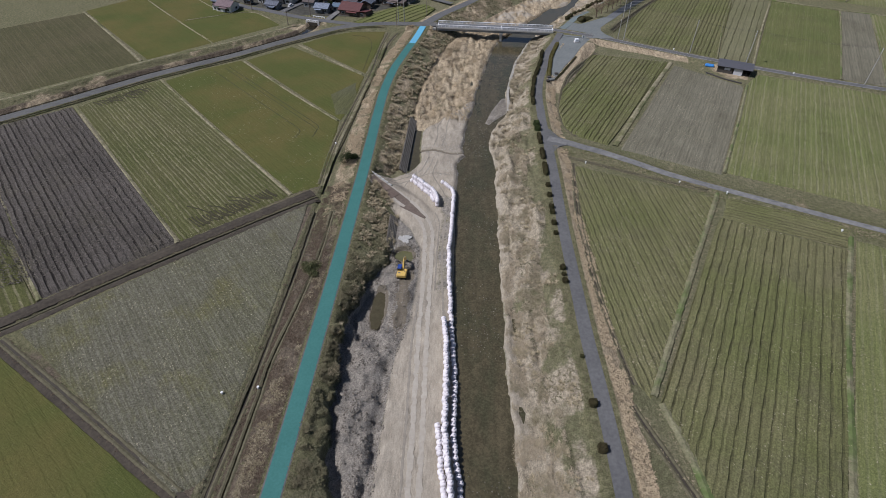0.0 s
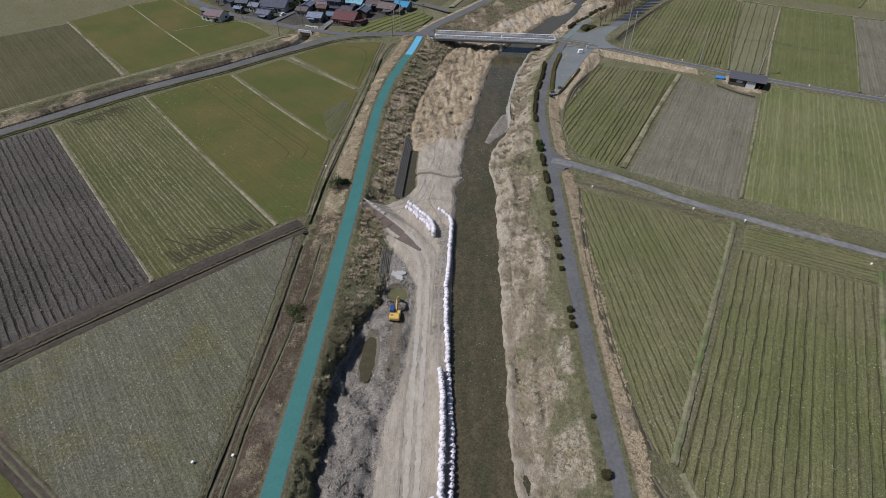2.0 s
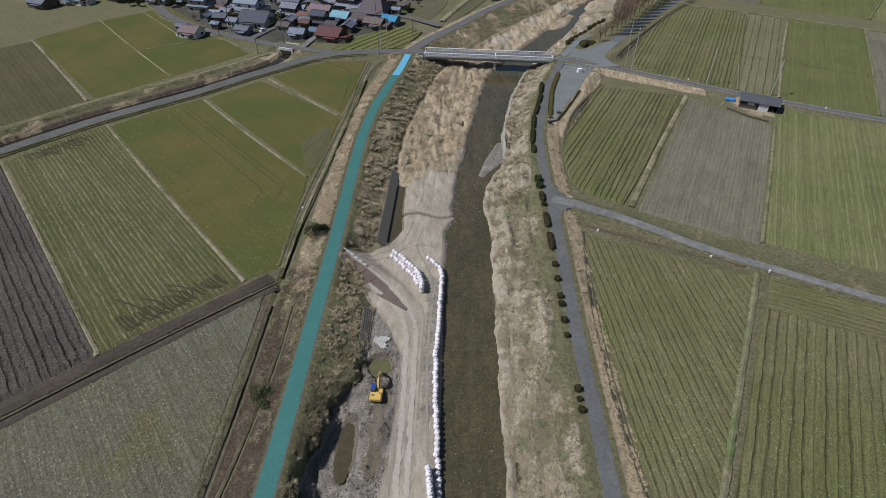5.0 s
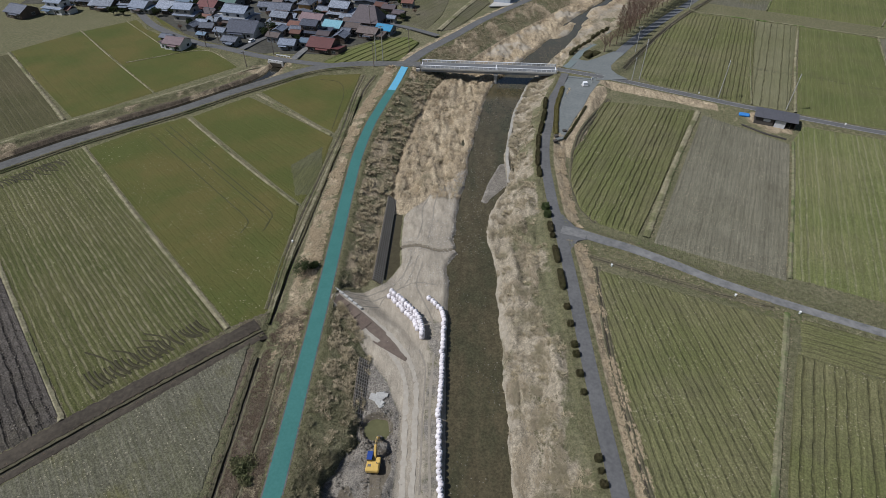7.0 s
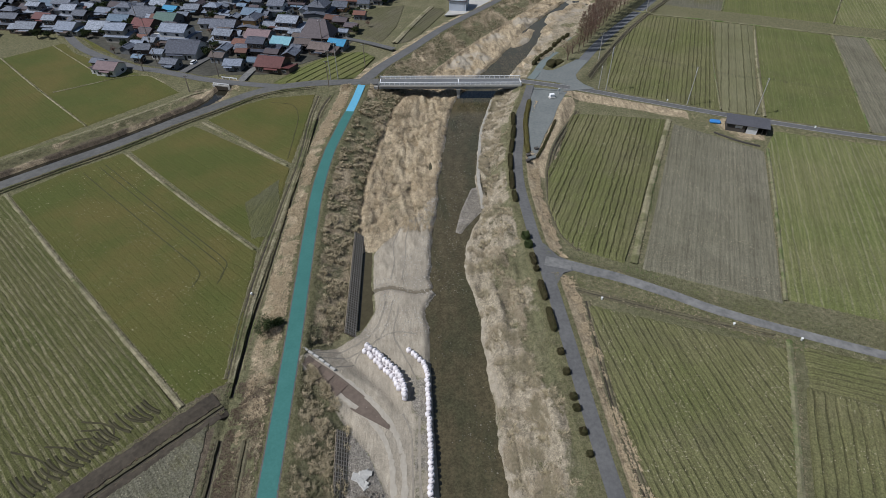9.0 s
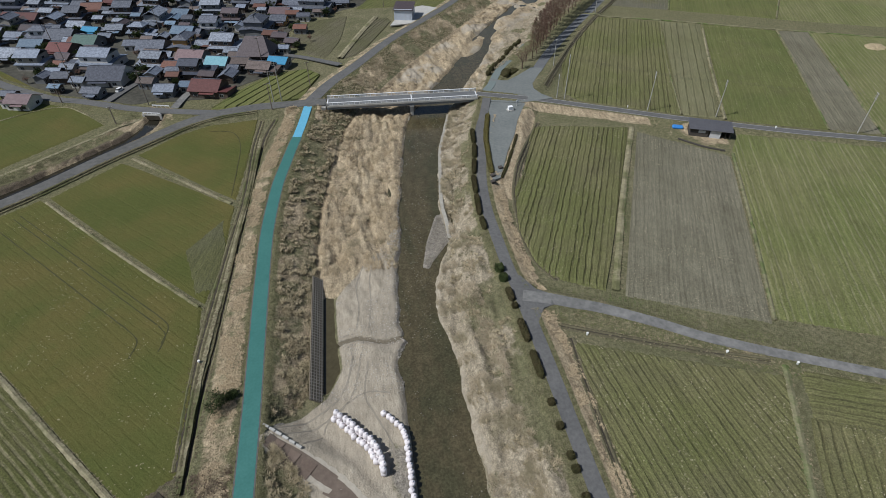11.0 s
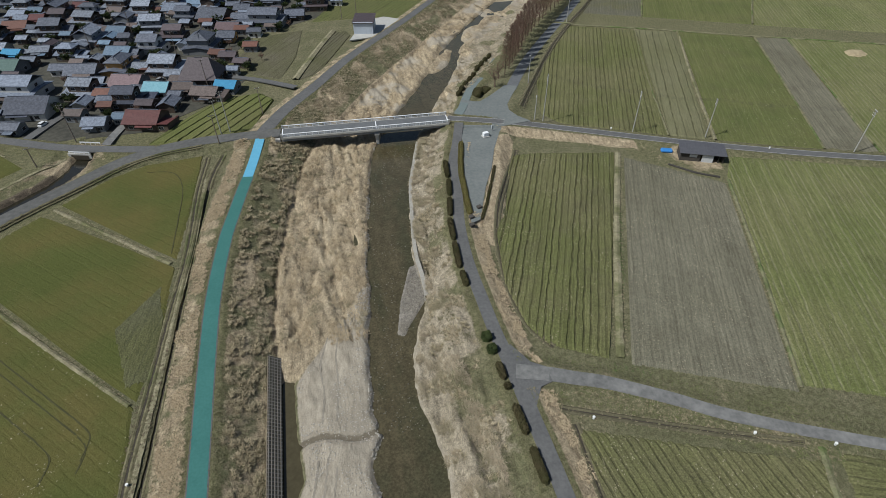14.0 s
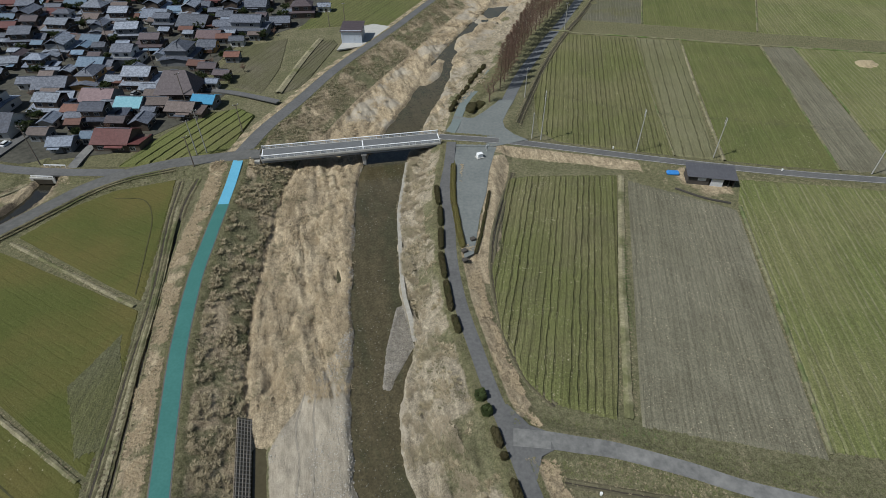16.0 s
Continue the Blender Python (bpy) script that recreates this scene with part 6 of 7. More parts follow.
tufts("bund_grass", *beside([(p, -w * 0.45, w * 0.45) for p, w, _ in BUNDS], 220, 0.12, 24), 0.3, 8, TAN, "dry grass tufts on the bunds", seed=16, lift=0.34)
tufts("bund_foot_grass", *beside([(p, s * w * 0.36, s * (w * 0.5 + 0.4)) for p, w, _ in BUNDS for s in (-1, 1)], 260, 0.12, 28), 0.26, 9, TAN, "weeds at the foot of the bunds", seed=18)
tufts("drain_weeds", *beside([(p, s * (w * 0.5 + 0.1), s * (w * 0.5 + 1.0)) for p, w in ALL_DRAINS for s in (-1, 1) if p[0][0] > 0], 330, 0.15, 29), 0.35, 11, TAN, "dry weeds hanging over the drains", seed=19, lift=0.05)
tufts("paddy_drain_weeds", *beside([(p, s * (w * 0.5 + 0.1), s * (w * 0.5 + 1.0)) for p, w in ALL_DRAINS for s in (-1, 1) if p[0][0] < 0], 260, 0.15, 29), 0.33, 11, BROWN, "brown weeds hanging over the paddy drains", seed=23, lift=0.05)
LUSH = mat_leaf("lush_green_grass", (0.07, 0.115, 0.034), (0.12, 0.17, 0.058), (0.1, 0.125, 0.05))
tufts("lush_bund_grass", *beside([([(67, 141), (62.5, 132), (59.5, 126)], -0.7, 0.7), ([(86, 105), (82.5, 98)], -0.5, 0.5), ([(71, 224), (66, 214), (58, 197)], -1.3, -0.5), ([(47, 177.5), (54, 174.5)], -1, 1), ([(73.5, 153), (77, 152)], -1.2, 1.2)], 700, 0.15, 64), 0.25, 8, LUSH, "bright green grass on the bunds", seed=24, lift=0.36)
tufts("drain_moss", *beside([(p, s * (w * 0.5 + 0.05), s * (w * 0.5 + 1.2)) for p, w in ALL_DRAINS for s in (-1, 1) if p[0][0] > 0 or p[0][1] > 146], 260, 0.15, 30), 0.3, 10, OLIVE, "green weeds beside the drains", seed=20, lift=0.05)
tufts("bank_clumps", *scatter(2200, 45, 300, lambda y: xWR(y) + 2, lambda y: xRR(y) - 4, 41, 5, 0.45, 0.1), 1.1, 44, CLUMP, "bright tan clumps of dry grass on the east bank", seed=21)
tufts("reed_clumps", *scatter(2600, 200, 296, lambda y: slope_foot(y) + 1, lambda y: xWL(y) - 0.6, 42, 5, 0.6, 0.1), 0.8, 26, TAN, "darker brushwood tangles among the reeds", seed=22, lean=1.2)
tufts("track_weeds", *beside([(FARM_TRACK, -3.2, 3.2)], 800, 0.2, 61), 0.35, 10, BROWN, "brown weeds on the farm track", seed=61)
tufts("track_green", *beside([(FARM_TRACK, -3.4, -2.4)], 300, 0.2, 62), 0.3, 9, OLIVE, "green weeds along the farm track", seed=62)
STRAW_WISP = mat_leaf("bleached_straw", (0.3, 0.26, 0.17), (0.56, 0.51, 0.38), (0.4, 0.35, 0.24))
for nm, fi, cnt, sd in (("field_straw", (11, 12, 13, 14, 15, 17), 4200, 31), ("far_field_straw", (18, 20, 22), 4000, 32), ("paddy_straw", (1, 2, 5), 3500, 33)):
    r = np.random.RandomState(sd)
    for i in fi:
        P = np.array(FIELDS[i][0])
        x, y = r.uniform(P[:, 0].min(), P[:, 0].max(), cnt), r.uniform(P[:, 1].min(), P[:, 1].max(), cnt)
        inside = np.zeros(cnt, bool)
        for (ax, ay), (bx_, by_) in zip(P, np.roll(P, -1, 0)):
            inside ^= ((ay > y) != (by_ > y)) & (x < (bx_ - ax) * (y - ay) / (by_ - ay + 1e-9) + ax)
        inside &= wobble(x, y, 18, sd) + r.uniform(-0.5, 0.5, cnt) > 0.15
        tufts(nm, x[inside], y[inside], 0.12, 6, STRAW_WISP, "wisps of pale straw lying on a stubble field", spread=1.6, lean=1.4, width=0.08, seed=sd + i, lift=0.12 + 1.25 * max(FIELDS[i][3], 0))


def stones(name, xs, ys, size, material, label, seed, z=None):
    r = np.random.RandomState(seed)
    base = np.array([(1, 0, 0), (-1, 0, 0), (0, 1, 0), (0, -1, 0), (0, 0, 1), (0, 0, -1)], float)
    tri = np.array([(0, 2, 4), (2, 1, 4), (1, 3, 4), (3, 0, 4), (2, 0, 5), (1, 2, 5), (3, 1, 5), (0, 3, 5)])
    n = len(xs)
    s = size * r.uniform(0.4, 1.3, n) ** 1.5
    V = base[None] * s[:, None, None] * r.uniform(0.6, 1.2, (n, 6, 1))
    V[:, :, 2] *= 0.7
    a = r.uniform(0, 6.28, n)
    ca, sa = np.cos(a)[:, None], np.sin(a)[:, None]
    V = np.stack([V[:, :, 0] * ca - V[:, :, 1] * sa, V[:, :, 0] * sa + V[:, :, 1] * ca, V[:, :, 2]], -1)
    zz = land(xs, ys) if z is None else np.full(n, z)
    V += np.stack([xs, ys, zz + s * 0.15], -1)[:, None]
    F = tri[None] + (np.arange(n) * 6)[:, None, None]
    me = mesh_of(name, V.reshape(-1, 3), F.reshape(-1, 3).tolist(), material)
    return tagged(new(name, me), label, "stones", kind="stuff")


STONE = Nodes("pale_river_stone", 0.85, 0, 0.2)
STONE = STONE.done(STONE.mix(STONE.island(), (0.24, 0.218, 0.185), (0.46, 0.425, 0.37)))
SHOAL_STONE = Nodes("brown_shoal_stone", 0.85, 0, 0.2)
SHOAL_STONE = SHOAL_STONE.done(SHOAL_STONE.mix(SHOAL_STONE.island(), (0.13, 0.115, 0.09), (0.29, 0.26, 0.215)))
CLOD = Nodes("grey_brown_clod", 0.95, 0, 0.1)
CLOD = CLOD.done(CLOD.mix(CLOD.island(), (0.1, 0.087, 0.07), (0.3, 0.265, 0.22)))
BED_STONE = Nodes("brown_bed_stone", 0.6, 0, 0.3)
BED_STONE = BED_STONE.done(BED_STONE.mix(BED_STONE.island(), (0.055, 0.05, 0.032), (0.19, 0.17, 0.125)))
SOIL_CLOD = Nodes("plough_clod", 0.95, 0, 0.1)
SOIL_CLOD = SOIL_CLOD.done(SOIL_CLOD.mix(SOIL_CLOD.island(), (0.05, 0.043, 0.035), (0.19, 0.168, 0.142)))
stones("gravel_bar_stones", *scatter(5000, 162, 215, lambda y: sand_west(y), lambda y: xWL(y) - 0.1, 17, 9, -0.2), 0.14, STONE, "pale pebbles on the gravel bar", 1)
stones("dug_clods", *scatter(7500, 45, 128, lambda y: slope_foot(y) + 0.3, lambda y: sand_west(y) + 0.3, 18, 6, -0.3), 0.18, CLOD, "grey-brown clods and stones in the dug ground", 2)
r = np.random.RandomState(51)
P = r.uniform(0, 1, (24000, 2))
stones("plough_clods", -142 + 70 * P[:, 0] - 48 * P[:, 1] * (1 - 0.25 * P[:, 0]), 193.5 - 71.5 * P[:, 0] - 47 * P[:, 1] * (1 - 0.55 * P[:, 0]), 0.19, SOIL_CLOD, "dark brown clods on the ploughed field", 7, z=0.42)
stones("haul_road_stones", *scatter(1000, 45, 160, lambda y: sand_west(y), lambda y: xWL(y) - 2, 19, 9, 0.2), 0.1, STONE, "small pale stones on the haul road", 3)
stones("shore_stones", *scatter(2500, 160, 285, lambda y: xWL(y) - 0.9, lambda y: xWL(y) + 0.6, 20, 9, -0.2), 0.2, STONE, "stones at the water's edge", 4)
stones("shoal_stones", *scatter(2200, 199.5, 219, lambda y: np.interp(y, [199, 209, 220], [7.6, 10, 13.9]), lambda y: np.interp(y, [200, 204, 208, 220], [9.3, 12, 15, 15]), 25, 9, -0.6), 0.12, SHOAL_STONE, "grey stones of a small shoal", 5)
stones("riverbed_stones", *scatter(3000, 60, 300, lambda y: xWL(y) + 0.6, lambda y: xWR(y) - 0.6, 26, 12, 0.1), 0.15, BED_STONE, "brown stones in the shallow river", 6, z=-3.53)

# ---- trees ----
TWIGS = mat_leaf("reddish_bare_twigs", (0.14, 0.08, 0.058), (0.26, 0.165, 0.125), (0.17, 0.105, 0.08))
BARK = mat_plain("reddish_bark", (0.1, 0.068, 0.05), (0.17, 0.12, 0.09), 4.0)


def bare_conifer(seed, H=17.0, name="bare_conifer"):
    """A bare dawn redwood: straight trunk, short fine limbs, a narrow cone of twigs."""
    rng = random.Random(seed)
    t = new(name)
    part("trunk", rod((0, 0, -0.2), (0.1, 0, H), 0.2, 0.03, 8), BARK, t)
    v, f = [], []
    bm = bmesh.new()
    for i in range(90):
        z = H * (0.14 + 0.84 * (i / 90))
        a = i * 2.4 + rng.uniform(-0.4, 0.4)
        L = 3.1 * (1 - z / H) ** 0.7 + 0.25
        tip = Vector((math.cos(a) * L, math.sin(a) * L, z + L * 0.5))
        add_rod(bm, (0, 0, z), tip, 0.035, 0.01, 3)
        for _ in range(44):
            p = Vector((0, 0, z)).lerp(tip, rng.uniform(0.25, 1))
            d = Vector((rng.uniform(-1, 1), rng.uniform(-1, 1), rng.uniform(0, 1))).normalized() * rng.uniform(0.3, 0.8)
            s = d.cross(Vector((0.3, 0.2, 1))).normalized() * 0.06
            k = len(v)
            v += [p - s, p + s, p + d]
            f.append((k, k + 1, k + 2))
    part("branching", bm, BARK, t)
    o = new("crown", mesh_of("crown", v, f, TWIGS))
    o.parent = t
    return t


conifers = [bare_conifer(s, 16 + s) for s in (1, 2)]
trng = random.Random(7)
row = curve_through([(70, 317), (82.8, 338.2), (98.5, 363.5), (112.2, 382), (134.2, 409.2), (200, 500)], 0.5)
row_s = np.concatenate([[0], np.cumsum(np.linalg.norm(np.diff(row, axis=0), axis=1))])
for i, d in enumerate(np.arange(0, 190, 6.6)):
    x, y = float(np.interp(d, row_s, row[:, 0])) + trng.uniform(-0.3, 0.3), float(np.interp(d, row_s, row[:, 1]))
    m = pose(x, y, float(land(x, y)) - 0.1, 0, 0, trng.uniform(0, 360))
    if i < 2:
        tr = conifers[i]
        tr.matrix_basis = m
    else:
        tr = copy_thing(conifers[i % 2], m)
    tagged(tr, "tall bare reddish-brown conifer in an avenue row", "tree", "avenue trees")


def bare_tree(x, y, H, seed, label, leaves=None, spread=0.55, name="broadleaf_tree"):
    rng = random.Random(seed)
    t = thing(name, pose(x, y, float(land(x, y)) - 0.1, 0, 0, rng.uniform(0, 360)), label, "tree")
    part("trunk", rod((0, 0, 0), (0.1, 0.05, H * 0.35), 0.035 * H, 0.022 * H, 7), BARK, t)
    bm = bmesh.new()
    tips = []
    for i in range(9):
        a, e = i * 2.4, rng.uniform(0.5, 1.3)
        p0 = Vector((0.1, 0.05, H * rng.uniform(0.22, 0.36)))
        p1 = p0 + Vector((math.cos(a) * math.cos(e), math.sin(a) * math.cos(e), math.sin(e))) * H * spread * rng.uniform(0.6, 1)
        add_rod(bm, p0, p1, 0.012 * H, 0.005 * H, 4)
        for k in range(7):
            q0 = p0.lerp(p1, rng.uniform(0.35, 1))
            q1 = q0 + Vector((rng.uniform(-1, 1), rng.uniform(-1, 1), rng.uniform(0, 1.1))) * H * 0.16
            add_rod(bm, q0, q1, 0.004 * H, 0.0015 * H, 3)
            tips.append(q1)
    part("branching", bm, BARK, t)
    pts, nrm = [], []
    for p in tips:
        for _ in range(40 if leaves else 14):
            o = Vector((rng.gauss(0, 1), rng.gauss(0, 1), rng.gauss(0, 1))).normalized()
            pts.append(p + o * rng.uniform(0, 0.11) * H)
            nrm.append(o)
    v, f = leaf_cloud(pts, nrm, 0.22 if leaves else 0.1, rng)
    o = new("crown", mesh_of("crown", v, f, leaves or TWIGS))
    o.parent = t
    return t


bare_tree(62.5, 306.5, 8.5, 3, "bare spreading tree at the road corner")
bare_tree(66.5, 314.5, 7.5, 4, "bare spreading tree beside the avenue")

# ---- poles and cables ----
POLE = mat_plain("pole_concrete", (0.3, 0.29, 0.27), (0.42, 0.41, 0.38), 3.0)
POLE_DARK = mat_plain("pole_weathered", (0.15, 0.12, 0.1), (0.24, 0.2, 0.17), 3.0)
CABLE = mat_plain("black_cable", (0.015, 0.015, 0.015), (0.03, 0.03, 0.03), 1.0, 0.5)


def utility_pole(x, y, H, rz, lean=(0, 0), material=POLE, arms=2, box_on=False):
    z = float(land(x, y)) - 0.1
    t = thing("utility_pole", pose(x, y, z, lean[0], lean[1], rz), "concrete utility pole with crossarms" if material == POLE else "weathered brown utility pole with crossarms", "utility pole", "utility poles")
    part("shaft", rod((0, 0, 0), (0, 0, H), 0.19, 0.11, 8), material, t)
    for k in range(arms):
        arm = part("crossarm", box(0, 0.14, H - 0.35 - 0.8 * k, 1.9 - 0.3 * k, 0.16, 0.16), GREY_STEEL, t)
        for i in (-1, 0, 1):
            part("insulator", rod((i * 0.75, 0.14, H - 0.3 - 0.8 * k), (i * 0.75, 0.14, H - 0.05 - 0.8 * k), 0.06), WHITE_METAL, arm)
    if box_on:
        part("transformer", rod((0.35, 0, H - 3.2), (0.35, 0, H - 2.2), 0.28, 0.28, 10), GREY_STEEL, t)
    return Vector((x, y, z + H))


def cables(a, b, rz, sag=0.9):
    for i in (-1, 0, 1):
        o = Vector((math.cos(radians(rz)), math.sin(radians(rz)), 0)) * 0.75 * i
        bm = bmesh.new()
        pts = [(a + o).lerp(b + o, k / 10) - Vector((0, 0, sag * 4 * (k / 10) * (1 - k / 10))) for k in range(11)]
        for p, q in zip(pts, pts[1:]):
            add_rod(bm, p, q, 0.018, n=3)
        tagged(part("power_cable", bm, CABLE), "thin black overhead power cable", "cable", "power cables")


east = [utility_pole(x, y, h, -25 + 90, box_on=bo, arms=3) for x, y, h, bo in ((70.8, 277.8, 16.5, True), (97, 264, 14, False), (118.5, 255.5, 13.5, False), (157.6, 236, 14, False), (196, 219.5, 14, False))]
for a, b in zip(east, east[1:]):
    cables(a, b, 65)
utility_pole(68.8, 280.5, 9, 65, arms=1)
utility_pole(76, 307, 11, 30, arms=1)
utility_pole(120, 373, 12, 30, arms=1)
west = [utility_pole(x, y, h, 0, material=m, box_on=bo) for x, y, h, m, bo in ((-33, 295.2, 15, POLE, True), (-81.2, 299.6, 13, POLE_DARK, True), (-111.8, 317, 13.5, POLE_DARK, True))]
for a, b in zip(west, west[1:]):
    cables(a, b, 95)
for x, y, h in ((-35.9, 295, 12), (-35.6, 286.3, 10), (-22.9, 307.5, 10), (-88.8, 286, 6.5), (-114, 307.8, 7), (-98, 429, 11), (-97.8, 388, 11), (-72, 342, 10), (-44, 336, 11), (13.4, 406, 10), (21, 407.5, 10), (-60, 372, 11), (-125, 345, 11), (-140, 372, 11), (-84, 405, 11)):
    utility_pole(x, y, h, 20, material=POLE_DARK if h != 12 else POLE, arms=1)
# small things by the fields
MARK = mat_plain("white_plastic", (0.7, 0.7, 0.68), (0.8, 0.8, 0.78), 4.0, 0.5)
for i, (x, y) in enumerate([(64.3, 158.9), (76.3, 153.8), (38.2, 168.3), (-41.5, 174.3), (-43, 78.9), (-36.5, 80.5), (91, 267.5), (133, 243.5), (-95, 88), (101, 138.5)]):
    o = thing("field_valve", pose(x, y, float(land(x, y)) + 0.02), "white plastic irrigation outlet beside a field", "irrigation outlet", "irrigation outlets")
    part("pipe", rod((0, 0, 0), (0, 0, 0.55), 0.2, 0.2, 10), MARK, o)
    part("cap", rod((0, 0, 0.55), (0, 0, 0.68), 0.28, 0.24, 10), MARK, o)
hv, hf, hrng = [(0, 0, 0.55)], [], random.Random(3)
for k, (rad, up) in enumerate(((1.6, 0.75), (3.0, 0.65), (4.3, 0.3), (5.2, -0.05))):
    for i in range(20):
        u, q = i / 20 * 6.2832, rad * hrng.uniform(0.85, 1.15)
        hv.append((q * math.cos(u), q * 0.8 * math.sin(u), up + hrng.uniform(-0.12, 0.12) * (k < 3)))
for i in range(20):
    j = (i + 1) % 20
    hf.append((0, 1 + i, 1 + j))
    for k in range(3):
        hf.append((1 + k * 20 + i, 21 + k * 20 + i, 21 + k * 20 + j, 1 + k * 20 + j))
mound = new("mound", mesh_of("mound", hv, hf, mat_plain("heaped_straw", (0.27, 0.215, 0.13), (0.44, 0.36, 0.23), 2.0, bump=0.8, dist=0.2)))
mound.matrix_basis = pose(224.6, 306, 0.12, 0, 0, 20)
tagged(mound, "low mound of straw in a far field", "mound")

# ---- the village ----
def mat_tile(name, c1, c2, rough=0.62, metal=0.0):
    """Roof tiling: rows across the slope, weathered in blotches."""
    m = Nodes(name, rough, metal, 0.35)
    tex = m.n.new("ShaderNodeTexCoord").outputs["Object"]
    p = m.split(tex)
    rows = m.math("SINE", m.math("MULTIPLY", p[2], 6.2832 / 0.16))
    cols = m.math("SINE", m.math("MULTIPLY", p[0], 6.2832 / 0.3))
    n = m.noise(1.2, 6, 0.75)
    col = m.mix(m.ramp(n, 0.38, 0.62), c1, c2)
    hv = m.n.new("ShaderNodeHueSaturation")
    m.l.new(col, hv.inputs["Color"])
    m.put(hv.inputs["Value"], m.math("ADD", m.math("MULTIPLY", m.random(), 0.5), 0.75))
    m.bump(m.math("ADD", rows, m.math("MULTIPLY", cols, 0.6)), 0.22, 0.05)
    return m.done(hv.outputs[0])


ROOFS = {
    "red": mat_tile("red_roof", (0.085, 0.028, 0.026), (0.125, 0.045, 0.042)), "rust": mat_tile("rust_roof", (0.11, 0.05, 0.036), (0.16, 0.075, 0.055)),
    "slate": mat_tile("blue_grey_tile", (0.105, 0.125, 0.165), (0.23, 0.262, 0.325)), "tile": mat_tile("mottled_grey_tile", (0.1, 0.112, 0.14), (0.27, 0.3, 0.355)),
    "navy": mat_tile("navy_black_tile", (0.032, 0.037, 0.054), (0.07, 0.078, 0.105)), "dark": mat_tile("dark_grey_tile", (0.055, 0.062, 0.082), (0.135, 0.148, 0.182)),
    "mauve": mat_tile("mauve_roof", (0.125, 0.085, 0.09), (0.18, 0.125, 0.13)), "plum": mat_tile("plum_roof", (0.065, 0.05, 0.055), (0.1, 0.08, 0.086)),
    "brown": mat_tile("brown_metal_roof", (0.085, 0.065, 0.058), (0.14, 0.11, 0.1)), "cyan": mat_tile("cyan_metal_roof", (0.11, 0.25, 0.3), (0.16, 0.31, 0.36)),
    "blue": mat_tile("bright_blue_roof", (0.035, 0.19, 0.34), (0.05, 0.25, 0.42)), "steel": mat_tile("steel_blue_roof", (0.09, 0.14, 0.2), (0.16, 0.22, 0.29)),
    "green": mat_tile("green_roof", (0.07, 0.13, 0.11), (0.11, 0.18, 0.16)),
}
ROOF_WORDS = {"red": "dull red roof", "rust": "rust-coloured roof", "slate": "blue-grey tiled roof", "tile": "mottled grey tiled roof", "navy": "blackish navy tiled roof",
              "dark": "dark grey tiled roof", "mauve": "faded mauve roof", "plum": "plum-brown roof", "brown": "brown metal roof", "cyan": "pale cyan metal roof",
              "blue": "bright blue roof", "steel": "steel-blue roof", "green": "grey-green roof"}
WALLS = {
    "white": mat_plain("white_render", (0.5, 0.49, 0.46), (0.65, 0.63, 0.6), 1.5, vary=0.1), "cream": mat_plain("cream_render", (0.27, 0.25, 0.215), (0.37, 0.345, 0.3), 1.5, vary=0.15),
    "wood": mat_plain("dark_timber_wall", (0.06, 0.045, 0.035), (0.13, 0.1, 0.08), 3.0, vary=0.2), "grey": mat_plain("grey_siding", (0.14, 0.145, 0.15), (0.22, 0.225, 0.23), 2.0, vary=0.15),
    "orange": mat_plain("ochre_wall", (0.36, 0.2, 0.07), (0.45, 0.27, 0.11), 2.0),
}
WINDOW_FRAME = mat_plain("grey_window_frame", (0.4, 0.4, 0.4), (0.5, 0.5, 0.5), 2.0, 0.4)
win_frame_mesh = mesh_of("window", *(lambda b: ([v.co[:] for v in b.verts], [[v.index for v in f.verts] for f in b.faces]))((lambda b: (b.verts.index_update(), b)[1])(box(0, 0, 0, 1.7, 0.1, 1.25))), WINDOW_FRAME)
win_pane_mesh = mesh_of("pane", *(lambda b: ([v.co[:] for v in b.verts], [[v.index for v in f.verts] for f in b.faces]))((lambda b: (b.verts.index_update(), b)[1])(box(0, -0.03, 0, 0.72, 0.09, 1.05))), GLASS_DARK)


def gable_roof(w, d, rise, over, thick=0.16, hip=0.0):
    """A gabled or hipped roof with thickness, eaves at z 0, the ridge along x."""
    hw, hd = w / 2 + over, d / 2 + over
    r = hw - hip * hd if hip else hw
    top = [(-hw, -hd, 0), (hw, -hd, 0), (hw, hd, 0), (-hw, hd, 0), (-r, 0, rise), (r, 0, rise)]
    verts = top + [(x, y, z - thick) for x, y, z in top]
    faces = [(0, 1, 5, 4), (2, 3, 4, 5), (1, 2, 5), (3, 0, 4), (7, 6, 10, 11), (9, 8, 11, 10), (8, 7, 11), (6, 9, 10), (0, 6, 7, 1), (2, 8, 9, 3), (1, 7, 8, 2), (3, 9, 6, 0)] if hip else \
        [(0, 1, 5, 4), (2, 3, 4, 5), (7, 6, 10, 11), (9, 8, 11, 10), (0, 6, 7, 1), (2, 8, 9, 3), (1, 7, 11, 5), (5, 11, 8, 2), (3, 9, 10, 4), (4, 10, 6, 0)]
    return verts, faces


def add_mesh(name, vf, material, parent, label="", at=(0, 0, 0), rz=0.0):
    o = new(name, mesh_of(name, vf[0], vf[1], material))
    o.parent = parent
    o.matrix_basis = pose(*at, 0, 0, rz)
    return tagged(o, label)


def window(parent, x, y, z, rz, double=True):
    f = new("window", win_frame_mesh)
    f.parent = parent
    f.matrix_basis = pose(x, y, z, 0, 0, rz)
    for s in (-0.39, 0.39):
        p = new("pane", win_pane_mesh)
        p.parent = f
        p.location.x = s


